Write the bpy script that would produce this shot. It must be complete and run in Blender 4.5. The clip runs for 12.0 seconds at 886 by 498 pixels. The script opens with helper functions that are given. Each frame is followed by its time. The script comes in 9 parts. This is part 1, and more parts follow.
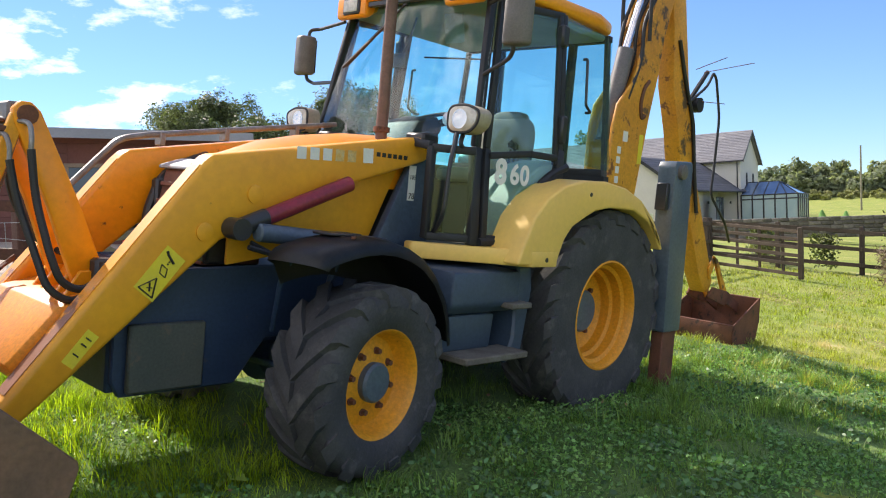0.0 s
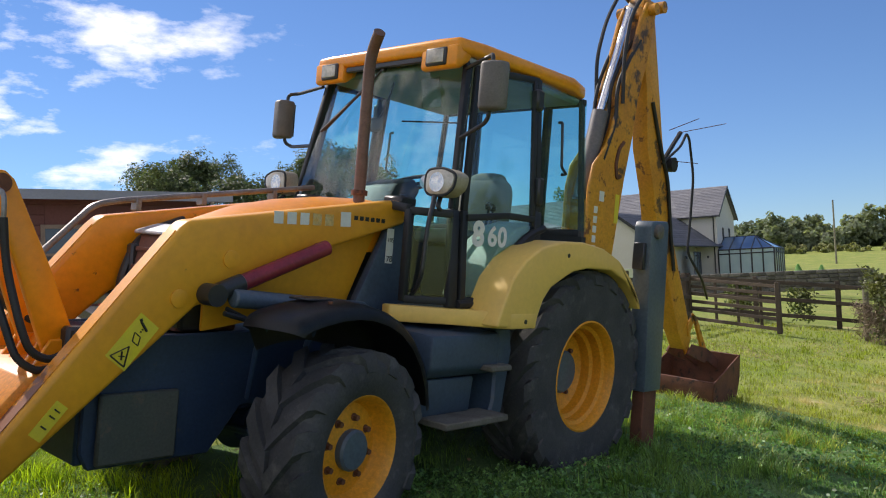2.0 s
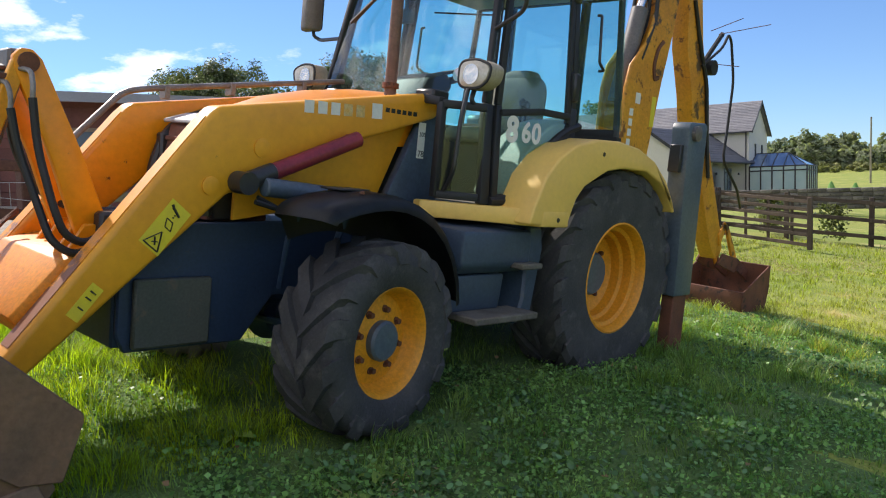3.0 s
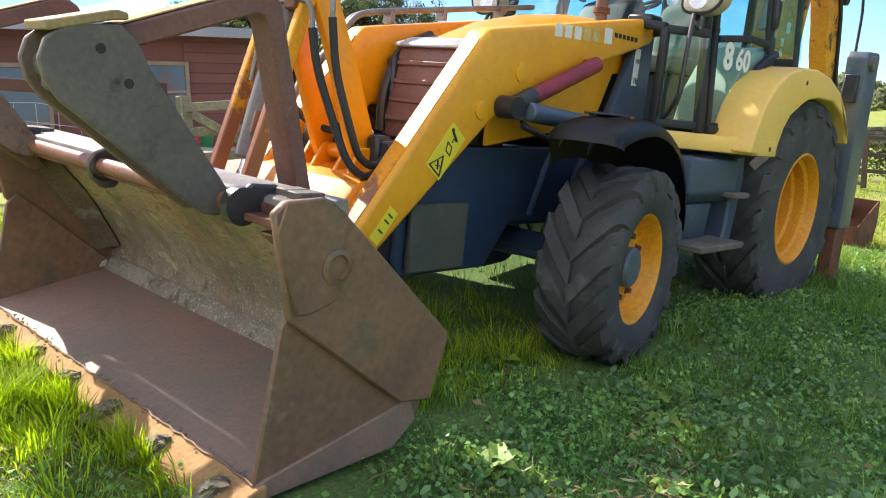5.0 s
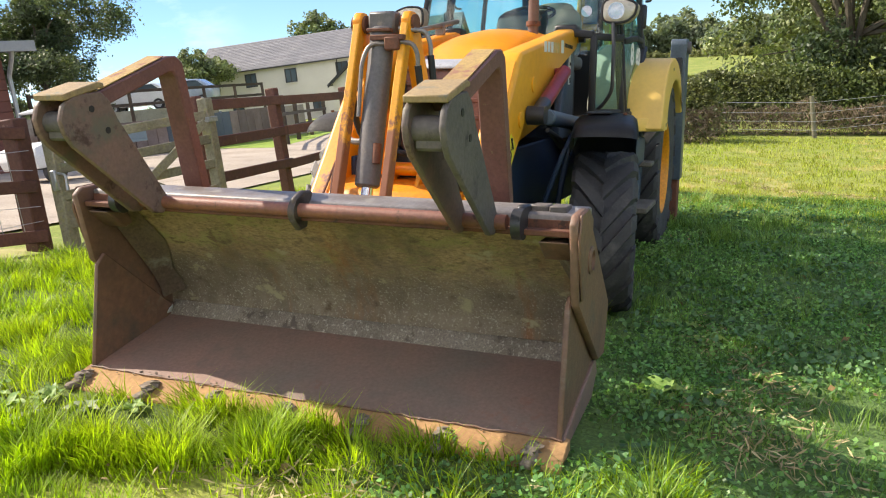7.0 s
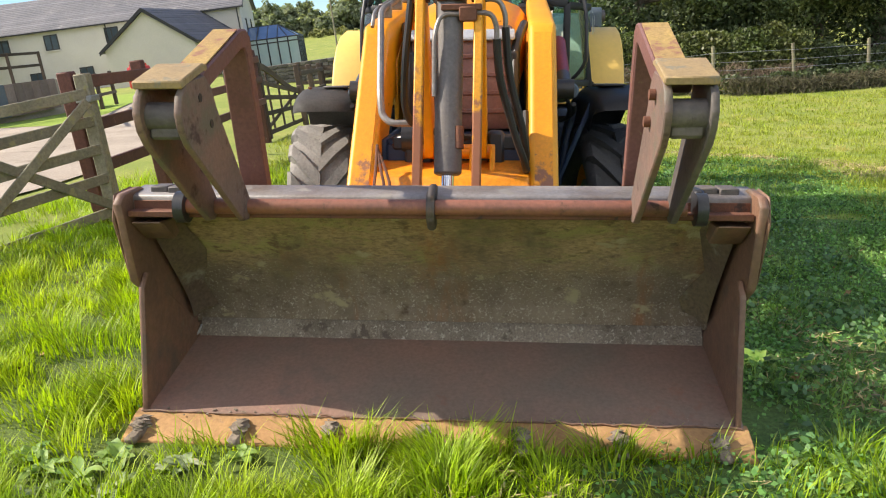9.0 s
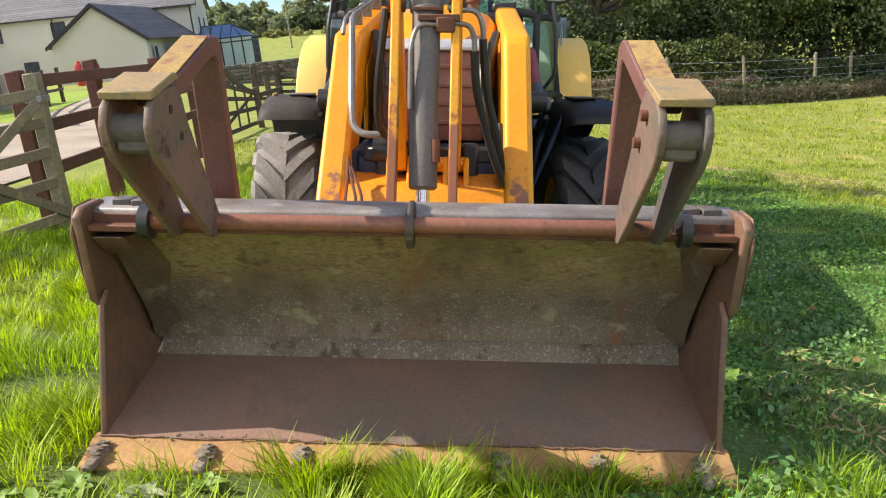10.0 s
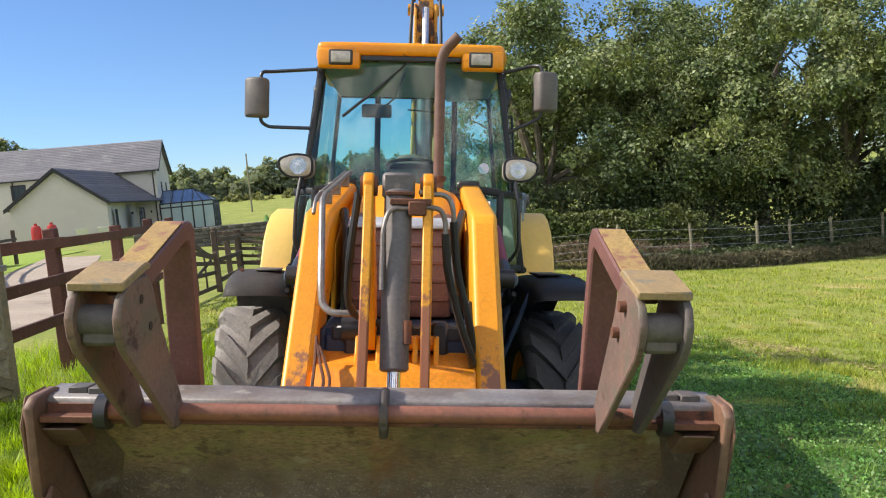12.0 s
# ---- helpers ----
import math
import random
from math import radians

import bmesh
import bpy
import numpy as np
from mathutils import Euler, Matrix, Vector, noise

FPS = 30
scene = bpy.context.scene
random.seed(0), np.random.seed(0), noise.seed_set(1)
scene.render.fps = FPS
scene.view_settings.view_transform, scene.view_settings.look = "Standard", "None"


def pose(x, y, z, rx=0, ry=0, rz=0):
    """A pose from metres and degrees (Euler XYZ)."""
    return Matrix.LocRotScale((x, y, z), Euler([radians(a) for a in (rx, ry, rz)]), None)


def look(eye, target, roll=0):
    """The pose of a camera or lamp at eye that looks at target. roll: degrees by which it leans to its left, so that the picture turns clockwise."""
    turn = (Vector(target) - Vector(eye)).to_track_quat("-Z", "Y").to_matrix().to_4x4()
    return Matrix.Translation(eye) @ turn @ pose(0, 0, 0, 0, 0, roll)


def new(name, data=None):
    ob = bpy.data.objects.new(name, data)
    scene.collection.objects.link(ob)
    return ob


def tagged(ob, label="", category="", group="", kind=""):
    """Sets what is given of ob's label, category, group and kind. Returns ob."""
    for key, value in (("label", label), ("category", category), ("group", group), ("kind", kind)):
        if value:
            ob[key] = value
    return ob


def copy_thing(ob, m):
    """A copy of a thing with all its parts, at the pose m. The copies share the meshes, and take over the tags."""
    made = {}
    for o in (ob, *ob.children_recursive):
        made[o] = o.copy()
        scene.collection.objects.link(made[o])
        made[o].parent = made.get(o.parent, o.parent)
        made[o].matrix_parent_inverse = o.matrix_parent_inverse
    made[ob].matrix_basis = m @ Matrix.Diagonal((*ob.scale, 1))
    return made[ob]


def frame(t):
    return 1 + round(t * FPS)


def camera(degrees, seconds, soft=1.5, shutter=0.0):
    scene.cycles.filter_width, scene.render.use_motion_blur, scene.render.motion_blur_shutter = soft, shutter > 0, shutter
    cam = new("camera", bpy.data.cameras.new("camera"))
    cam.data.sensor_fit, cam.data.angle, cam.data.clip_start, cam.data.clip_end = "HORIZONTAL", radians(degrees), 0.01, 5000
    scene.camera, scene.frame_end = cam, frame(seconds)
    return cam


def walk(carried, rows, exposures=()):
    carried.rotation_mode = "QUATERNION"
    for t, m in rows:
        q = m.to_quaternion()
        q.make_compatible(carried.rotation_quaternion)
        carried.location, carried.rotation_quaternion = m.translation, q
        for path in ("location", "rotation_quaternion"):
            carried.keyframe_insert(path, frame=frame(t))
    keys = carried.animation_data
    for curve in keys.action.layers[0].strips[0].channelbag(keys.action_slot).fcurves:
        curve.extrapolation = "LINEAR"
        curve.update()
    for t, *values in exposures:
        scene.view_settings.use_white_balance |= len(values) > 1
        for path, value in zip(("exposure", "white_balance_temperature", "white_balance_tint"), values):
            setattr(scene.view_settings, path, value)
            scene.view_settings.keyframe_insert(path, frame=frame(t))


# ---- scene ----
# The machine stands on a sloping field: its own axes (x ahead, y to its left, z up) against the level world.
UP = Vector((0.059, -0.1125, 0.992)).normalized()
AHEAD = (Vector((1, 0, 0)) - UP * UP.x).normalized()
SLOPE = Matrix((AHEAD, UP.cross(AHEAD), UP)).to_4x4()

cam = camera(59.0, 12.0, soft=1.1)
# Seconds, eye, target and roll, along the machine's own axes.
PATH = [
    (0, (2.635, 3.737, 1.436), (1.162, 2.39, 1.303), 5.1),
    (0.5, (2.629, 3.719, 1.453), (1.142, 2.382, 1.417), 4.7),
    (1, (2.634, 3.717, 1.471), (1.135, 2.393, 1.515), 4.5),
    (1.5, (2.631, 3.726, 1.48), (1.128, 2.409, 1.546), 4.4),
    (2, (2.619, 3.739, 1.471), (1.119, 2.417, 1.486), 4.6),
    (2.5, (2.597, 3.738, 1.432), (1.113, 2.4, 1.341), 5.0),
    (3, (2.596, 3.678, 1.363), (1.133, 2.331, 1.154), 5.5),
    (3.2, (2.597, 3.669, 1.339), (1.149, 2.311, 1.088), 5.7),
    (5, (3.434, 2.812, 1.184), (1.978, 1.489, 0.822), 5.8),
    (5.5, (3.903, 2.598, 1.183), (2.351, 1.385, 0.836), 4.9),
    (6, (4.268, 2.313, 1.193), (2.604, 1.257, 0.852), 3.6),
    (6.5, (4.616, 1.975, 1.223), (2.854, 1.095, 0.878), 2.0),
    (7, (4.845, 1.634, 1.261), (3.01, 0.929, 0.896), 0.3),
    (7.5, (4.895, 1.19, 1.283), (3.007, 0.654, 0.897), -0.9),
    (7.7, (4.93, 1.048, 1.266), (3.029, 0.566, 0.876), -1.4),
    (9.5, (4.782, 0.195, 1.337), (2.838, 0.09, 0.879), 0.3),
    (10, (4.747, 0.195, 1.342), (2.797, 0.134, 0.903), 0.7),
    (10.5, (4.762, 0.19, 1.374), (2.793, 0.157, 1.023), 0.8),
    (11, (4.78, 0.185, 1.398), (2.792, 0.177, 1.177), 0.9),
    (11.5, (4.77, 0.163, 1.42), (2.772, 0.18, 1.331), 1.1),
    (12, (4.695, 0.133, 1.418), (2.696, 0.175, 1.386), 1.0),
]
walk(cam, [(t, SLOPE @ look(e, a, r)) for t, e, a, r in PATH], [(0.0, 0.95, 6900, 15), (1.5, 0.25, 6700, 14), (2.5, 0.40, 6700, 15), (3.2, 0.75, 6800, 14), (4.8, 1.35, 7000, 12), (5.5, 1.28, 7000, 12), (6.5, 1.08, 7200, 12), (7.5, 0.98, 7200, 11), (10.0, 0.90, 7200, 11), (10.8, 0.88, 7100, 12), (12.0, 0.66, 6900, 12)])

# ---- daylight ----
SUN = Vector((-0.04, -0.715, 0.699)).normalized()


def add(nodes, kind, **values):
    n = nodes.new(kind)
    for k, v in values.items():
        n.inputs[k].default_value = v
    return n


def daylight():
    world = bpy.data.worlds.new("sky")
    scene.world = world
    world.use_nodes = True
    nodes, links = world.node_tree.nodes, world.node_tree.links
    nodes.clear()
    sky = nodes.new("ShaderNodeTexSky")
    sky.sky_type, sky.sun_disc = "NISHITA", False
    sky.sun_elevation = math.asin(SUN.z)
    sky.sun_rotation = math.atan2(SUN.x, SUN.y)
    sky.air_density, sky.dust_density, sky.ozone_density = 1.0, 0.0, 4.0
    coord = nodes.new("ShaderNodeTexCoord")
    stretch = nodes.new("ShaderNodeMapping")
    stretch.inputs["Scale"].default_value = (1.0, 1.0, 2.6)
    clouds = add(nodes, "ShaderNodeTexNoise", Scale=5.5, Detail=9.0, Roughness=0.6)
    ramp = nodes.new("ShaderNodeValToRGB")
    ramp.color_ramp.elements[0].position, ramp.color_ramp.elements[1].position = 0.52, 0.68
    apart = nodes.new("ShaderNodeSeparateXYZ")
    side = add(nodes, "ShaderNodeMapRange")
    side.inputs["From Min"].default_value, side.inputs["From Max"].default_value = -0.55, -0.95
    low = add(nodes, "ShaderNodeMapRange")
    low.inputs["From Min"].default_value, low.inputs["From Max"].default_value = 0.02, 0.08
    both = nodes.new("ShaderNodeMath")
    both.operation = "MULTIPLY"
    both2 = nodes.new("ShaderNodeMath")
    both2.operation = "MULTIPLY"
    mix = nodes.new("ShaderNodeMixRGB")
    mix.inputs[2].default_value = (11.5, 11.2, 10.8, 1)
    back = add(nodes, "ShaderNodeBackground", Strength=0.125)
    out = nodes.new("ShaderNodeOutputWorld")
    links.new(coord.outputs["Generated"], stretch.inputs["Vector"])
    links.new(stretch.outputs[0], clouds.inputs["Vector"])
    links.new(clouds.outputs["Fac"], ramp.inputs[0])
    links.new(coord.outputs["Generated"], apart.inputs[0])
    links.new(apart.outputs["Y"], side.inputs["Value"])
    links.new(apart.outputs["Z"], low.inputs["Value"])
    links.new(ramp.outputs[0], both.inputs[0])
    # Clouds high overhead, out of view, added to lift and whiten the fill.
    high = add(nodes, "ShaderNodeMapRange")
    high.inputs["From Min"].default_value, high.inputs["From Max"].default_value = 0.50, 0.66
    links.new(apart.outputs["Z"], high.inputs["Value"])
    where = nodes.new("ShaderNodeMath")
    where.operation = "MAXIMUM"
    links.new(side.outputs[0], where.inputs[0])
    links.new(high.outputs[0], where.inputs[1])
    # A thicker unseen cloud cover behind the camera, added to brighten shaded sides.
    behind = add(nodes, "ShaderNodeMapRange")
    behind.inputs["From Min"].default_value, behind.inputs["From Max"].default_value = -0.1, 0.45
    links.new(apart.outputs["X"], behind.inputs["Value"])
    widely = nodes.new("ShaderNodeMath")
    widely.operation = "MAXIMUM"
    thick = nodes.new("ShaderNodeValToRGB")
    thick.color_ramp.elements[0].position, thick.color_ramp.elements[1].position = 0.44, 0.62
    bank = nodes.new("ShaderNodeMath")
    bank.operation = "MULTIPLY"
    links.new(clouds.outputs["Fac"], thick.inputs[0])
    links.new(thick.outputs[0], bank.inputs[0])
    links.new(behind.outputs[0], bank.inputs[1])
    links.new(where.outputs[0], both.inputs[1])
    links.new(both.outputs[0], widely.inputs[0])
    links.new(bank.outputs[0], widely.inputs[1])
    links.new(widely.outputs[0], both2.inputs[0])
    links.new(low.outputs[0], both2.inputs[1])
    links.new(both2.outputs[0], mix.inputs[0])
    deep = nodes.new("ShaderNodeMixRGB")
    deep.blend_type = "MULTIPLY"
    deep.inputs[0].default_value = 1.0
    deep.inputs[2].default_value = (0.50, 0.63, 0.80, 1)
    links.new(sky.outputs[0], deep.inputs[1])
    links.new(deep.outputs[0], mix.inputs[1])
    links.new(mix.outputs[0], back.inputs["Color"])
    links.new(back.outputs[0], out.inputs[0])
    sun = bpy.data.lights.new("sun", "SUN")
    sun.energy, sun.angle, sun.color = 4.0, radians(0.53), (1.0, 0.95, 0.86)
    ob = new("sun", sun)
    ob.matrix_world = look(SUN * 60, (0, 0, 0))


daylight()

# ---- materials ----
def surface(name, base, other, scale=3.0, rough=0.5, metal=0.0, bump=0.15, fine=80.0, spot=None, spot_scale=6.0, spot_at=0.62,
            stretch=(1, 1, 1), mottle=0.25, island=0.0, spot2=None, spot2_scale=14.0, spot2_at=0.66, rough_spot=0.85, soft=0.06, through_light=0.0, own=0.0):
    """A procedural surface: two colours in large soft patches, a fine mottle, stains with edges of their own, and relief."""
    m = bpy.data.materials.new(name)
    m.use_nodes = True
    nodes, links = m.node_tree.nodes, m.node_tree.links
    bsdf = nodes["Principled BSDF"]
    coord = nodes.new("ShaderNodeTexCoord")
    move = nodes.new("ShaderNodeMapping")
    move.inputs["Scale"].default_value = stretch
    links.new(coord.outputs["Object"], move.inputs["Vector"])

    def cloud(size, detail=4.0, roughness=0.55):
        n = add(nodes, "ShaderNodeTexNoise", Scale=size, Detail=detail, Roughness=roughness)
        links.new(move.outputs[0], n.inputs["Vector"])
        return n.outputs["Fac"]

    def ramped(value, a, b):
        r = add(nodes, "ShaderNodeMapRange")
        r.inputs["From Min"].default_value, r.inputs["From Max"].default_value = a, b
        links.new(value, r.inputs["Value"])
        return r.outputs[0]

    def mixed(fac, a, b, how="MIX"):
        n = nodes.new("ShaderNodeMixRGB")
        n.blend_type = how
        for slot, v in zip((0, 1, 2), (fac, a, b)):
            if isinstance(v, (int, float)):
                n.inputs[slot].default_value = v
            elif isinstance(v, tuple):
                n.inputs[slot].default_value = (*v, 1)
            else:
                links.new(v, n.inputs[slot])
        return n.outputs[0]

    colour = mixed(ramped(cloud(scale), 0.35, 0.65), base, other)
    grain = cloud(fine, 6.0, 0.65)
    if mottle:
        colour = mixed(1.0, colour, mixed(ramped(grain, 0.25, 0.75), (1 - mottle,) * 3, (1 + mottle,) * 3), "MULTIPLY")
    if island or own:
        if own:
            info = nodes.new("ShaderNodeObjectInfo").outputs["Random"]
        else:
            info = nodes.new("ShaderNodeNewGeometry").outputs["Random Per Island"]
        k = max(island, own)
        colour = mixed(1.0, colour, mixed(info, (1 - k,) * 3, (1 + k,) * 3), "MULTIPLY")
    gloss = None
    for tone, size, at in ((spot, spot_scale, spot_at), (spot2, spot2_scale, spot2_at)):
        if tone:
            mask = ramped(cloud(size, 8.0, 0.68), at, at + soft)
            colour = mixed(mask, colour, tone)
            gloss = mask
    links.new(colour, bsdf.inputs["Base Color"])
    bsdf.inputs["Roughness"].default_value, bsdf.inputs["Metallic"].default_value = rough, metal
    if gloss:
        r = add(nodes, "ShaderNodeMapRange")
        r.inputs["To Min"].default_value, r.inputs["To Max"].default_value = rough, rough_spot
        links.new(gloss, r.inputs["Value"])
        links.new(r.outputs[0], bsdf.inputs["Roughness"])
    if bump:
        b = add(nodes, "ShaderNodeBump", Strength=bump, Distance=0.01)
        links.new(grain, b.inputs["Height"])
        links.new(b.outputs[0], bsdf.inputs["Normal"])
    if through_light:
        leaf = nodes.new("ShaderNodeBsdfTranslucent")
        links.new(mixed(1.0, colour, (1.15, 1.2, 0.6), "MULTIPLY"), leaf.inputs["Color"])
        m2 = add(nodes, "ShaderNodeMixShader", Fac=through_light)
        out = nodes["Material Output"]
        links.new(bsdf.outputs[0], m2.inputs[1])
        links.new(leaf.outputs[0], m2.inputs[2])
        links.new(m2.outputs[0], out.inputs[0])
    return m


def clear(name, tint, rough=0.02, see=0.85):
    """A tinted pane: see-through for the most part, with real reflections."""
    m = bpy.data.materials.new(name)
    m.use_nodes = True
    nodes, links = m.node_tree.nodes, m.node_tree.links
    nodes.clear()
    out = nodes.new("ShaderNodeOutputMaterial")
    pane = nodes.new("ShaderNodeBsdfTransparent")
    pane.inputs["Color"].default_value = (*tint, 1)
    shine = nodes.new("ShaderNodeBsdfGlossy")
    shine.inputs["Roughness"].default_value = rough
    facing = add(nodes, "ShaderNodeLayerWeight", Blend=0.5)
    steep = nodes.new("ShaderNodeMath")
    steep.operation = "POWER"
    steep.inputs[1].default_value = 4.0
    fresnel = nodes.new("ShaderNodeMath")
    fresnel.operation = "MULTIPLY_ADD"
    fresnel.inputs[1].default_value, fresnel.inputs[2].default_value = 0.55, 0.075
    links.new(facing.outputs["Facing"], steep.inputs[0])
    links.new(steep.outputs[0], fresnel.inputs[0])
    dust = nodes.new("ShaderNodeBsdfDiffuse")
    dust.inputs["Color"].default_value = (0.5, 0.48, 0.42, 1)
    coord = nodes.new("ShaderNodeTexCoord")
    n = add(nodes, "ShaderNodeTexNoise", Scale=3.0, Detail=6.0)
    r = add(nodes, "ShaderNodeMapRange")
    r.inputs["From Min"].default_value, r.inputs["From Max"].default_value = 0.35, 0.8
    r.inputs["To Min"].default_value, r.inputs["To Max"].default_value = (1 - see) * 0.25, (1 - see)
    a, b = nodes.new("ShaderNodeMixShader"), nodes.new("ShaderNodeMixShader")
    links.new(coord.outputs["Object"], n.inputs["Vector"])
    links.new(n.outputs["Fac"], r.inputs["Value"])
    links.new(fresnel.outputs[0], a.inputs[0])
    links.new(pane.outputs[0], a.inputs[1])
    links.new(shine.outputs[0], a.inputs[2])
    links.new(r.outputs[0], b.inputs[0])
    links.new(a.outputs[0], b.inputs[1])
    links.new(dust.outputs[0], b.inputs[2])
    links.new(b.outputs[0], out.inputs[0])
    return m


RUST = (0.16, 0.055, 0.025)
yellow = surface("loader_yellow", (0.78, 0.36, 0.018), (0.70, 0.30, 0.02), 2.2, 0.42, bump=0.05, fine=25, mottle=0.08, spot=(0.30, 0.15, 0.03), spot_scale=9, spot_at=0.69)
orange = surface("loader_orange", (0.88, 0.33, 0.008), (0.80, 0.27, 0.01), 2.0, 0.34, bump=0.05, fine=25, mottle=0.1, spot=RUST, spot_scale=13, spot_at=0.655)
pale_yellow = surface("faded_yellow_plastic", (0.84, 0.55, 0.13), (0.76, 0.49, 0.13), 1.6, 0.5, bump=0.05, fine=30, mottle=0.06, spot=(0.35, 0.25, 0.10), spot_scale=7, spot_at=0.70)
worn_orange = surface("worn_orange_paint", (0.84, 0.31, 0.015), (0.74, 0.24, 0.02), 4.0, 0.42, bump=0.12, fine=50, spot=RUST, spot_scale=9, spot_at=0.63, spot2=(0.52, 0.27, 0.14), spot2_scale=14, spot2_at=0.66)
boom_yellow = surface("worn_boom_yellow", (0.66, 0.30, 0.02), (0.54, 0.22, 0.02), 2.5, 0.5, bump=0.12, fine=40, spot=(0.085, 0.045, 0.025), spot_scale=2.6, spot_at=0.575, soft=0.05, spot2=(0.20, 0.085, 0.03), spot2_scale=7, spot2_at=0.60)
chassis_blue = surface("dark_blue_grey_paint", (0.014, 0.032, 0.075), (0.024, 0.046, 0.092), 3, 0.5, bump=0.12, fine=50, spot=(0.08, 0.075, 0.075), spot_scale=6, spot_at=0.64)
tank_blue = surface("navy_tank_paint", (0.034, 0.058, 0.10), (0.048, 0.075, 0.12), 3, 0.5, bump=0.1, fine=45, spot=(0.10, 0.10, 0.10), spot_scale=6, spot_at=0.62, soft=0.12)
steel_blue = surface("blue_grey_paint", (0.062, 0.09, 0.128), (0.085, 0.115, 0.15), 3, 0.42, bump=0.06, fine=45, spot=(0.16, 0.15, 0.13), spot_scale=8, spot_at=0.66)
black = surface("black_plastic", (0.020, 0.021, 0.024), (0.032, 0.033, 0.037), 5, 0.36, bump=0.06, fine=90, spot=(0.055, 0.055, 0.055), spot_scale=7, spot_at=0.64, rough_spot=0.7)
rubber = surface("weathered_tyre_rubber", (0.036, 0.038, 0.043), (0.062, 0.062, 0.066), 4, 0.8, bump=0.35, fine=70, spot=(0.13, 0.127, 0.125), spot_scale=7, spot_at=0.56, soft=0.2, spot2=(0.085, 0.08, 0.072), spot2_scale=24, spot2_at=0.58)
# Right front tyre: dusty rubber, paled further to carry the sun on that side.
sunlit_dusty_rubber = surface("sunlit_dusty_tyre_rubber", (0.19, 0.175, 0.16), (0.26, 0.24, 0.22), 4, 0.85, bump=0.35, fine=60, spot=(0.34, 0.31, 0.28), spot_scale=6, spot_at=0.55, soft=0.2, spot2=(0.08, 0.075, 0.07), spot2_scale=16, spot2_at=0.58)
hose_black = surface("black_hose_rubber", (0.012, 0.012, 0.013), (0.02, 0.02, 0.022), 6, 0.55, bump=0.1, fine=120)
rim_yellow = surface("wheel_yellow", (0.74, 0.32, 0.012), (0.66, 0.27, 0.015), 4, 0.5, bump=0.06, fine=50, spot=(0.24, 0.12, 0.04), spot_scale=10, spot_at=0.63)
def streaked(name):
    """The bucket's back plate: mossy brown above a wavy tide line, greyer and speckled below it, with runs of rust."""
    m = surface(name, (0.31, 0.215, 0.11), (0.38, 0.265, 0.14), 2.4, 0.85, bump=1.0, fine=75, spot=(0.345, 0.305, 0.12), spot_scale=6.5, spot_at=0.49, soft=0.08, stretch=(1, 0.5, 1.3), spot2=(0.155, 0.10, 0.05), spot2_scale=13, spot2_at=0.57, mottle=0.55)
    nodes, links = m.node_tree.nodes, m.node_tree.links
    bsdf = nodes["Principled BSDF"]
    upper = bsdf.inputs["Base Color"].links[0].from_socket
    coord = nodes.new("ShaderNodeTexCoord")
    apart = nodes.new("ShaderNodeSeparateXYZ")
    links.new(coord.outputs["Object"], apart.inputs[0])

    def noise_of(scale, stretch, low, high):
        move = nodes.new("ShaderNodeMapping")
        move.inputs["Scale"].default_value = stretch
        links.new(coord.outputs["Object"], move.inputs["Vector"])
        n = add(nodes, "ShaderNodeTexNoise", Scale=scale, Detail=7.0, Roughness=0.62)
        links.new(move.outputs[0], n.inputs["Vector"])
        r = add(nodes, "ShaderNodeMapRange")
        r.inputs["From Min"].default_value, r.inputs["From Max"].default_value = low, high
        links.new(n.outputs["Fac"], r.inputs["Value"])
        return r.outputs[0]

    def blend(fac, a, b):
        n = nodes.new("ShaderNodeMixRGB")
        for slot, v in zip((0, 1, 2), (fac, a, b)):
            if isinstance(v, tuple):
                n.inputs[slot].default_value = (*v, 1)
            else:
                links.new(v, n.inputs[slot])
        return n.outputs[0]

    wave = noise_of(5.0, (1, 1, 1), 0.2, 0.8)
    tide = nodes.new("ShaderNodeMath")
    tide.operation = "MULTIPLY_ADD"
    tide.inputs[1].default_value = 0.20
    links.new(wave, tide.inputs[0])
    links.new(apart.outputs["Z"], tide.inputs[2])
    line = add(nodes, "ShaderNodeMapRange")
    line.inputs["From Min"].default_value, line.inputs["From Max"].default_value = 0.56, 0.70
    links.new(tide.outputs[0], line.inputs["Value"])
    lower = blend(noise_of(90.0, (1, 1, 1), 0.55, 0.68), blend(noise_of(4.0, (1, 1.2, 0.6), 0.36, 0.64), (0.185, 0.14, 0.095), (0.29, 0.23, 0.16)), (0.50, 0.44, 0.34))
    both = blend(line.outputs[0], lower, upper)
    runs = blend(noise_of(3.0, (1, 2.2, 0.25), 0.58, 0.74), both, (0.30, 0.125, 0.045))
    # rust running down from the hook in the middle
    aside = nodes.new("ShaderNodeMath")
    aside.operation = "ABSOLUTE"
    links.new(apart.outputs["Y"], aside.inputs[0])
    near = add(nodes, "ShaderNodeMapRange")
    near.inputs["From Min"].default_value, near.inputs["From Max"].default_value = 0.14, 0.01
    links.new(aside.outputs[0], near.inputs["Value"])
    patchy = nodes.new("ShaderNodeMath")
    patchy.operation = "MULTIPLY"
    links.new(near.outputs[0], patchy.inputs[0])
    links.new(noise_of(9.0, (1, 1.5, 0.4), 0.42, 0.66), patchy.inputs[1])
    runs = blend(patchy.outputs[0], runs, (0.34, 0.145, 0.05))
    grime = blend(noise_of(20.0, (1, 0.7, 1), 0.56, 0.72), runs, (0.14, 0.095, 0.055))
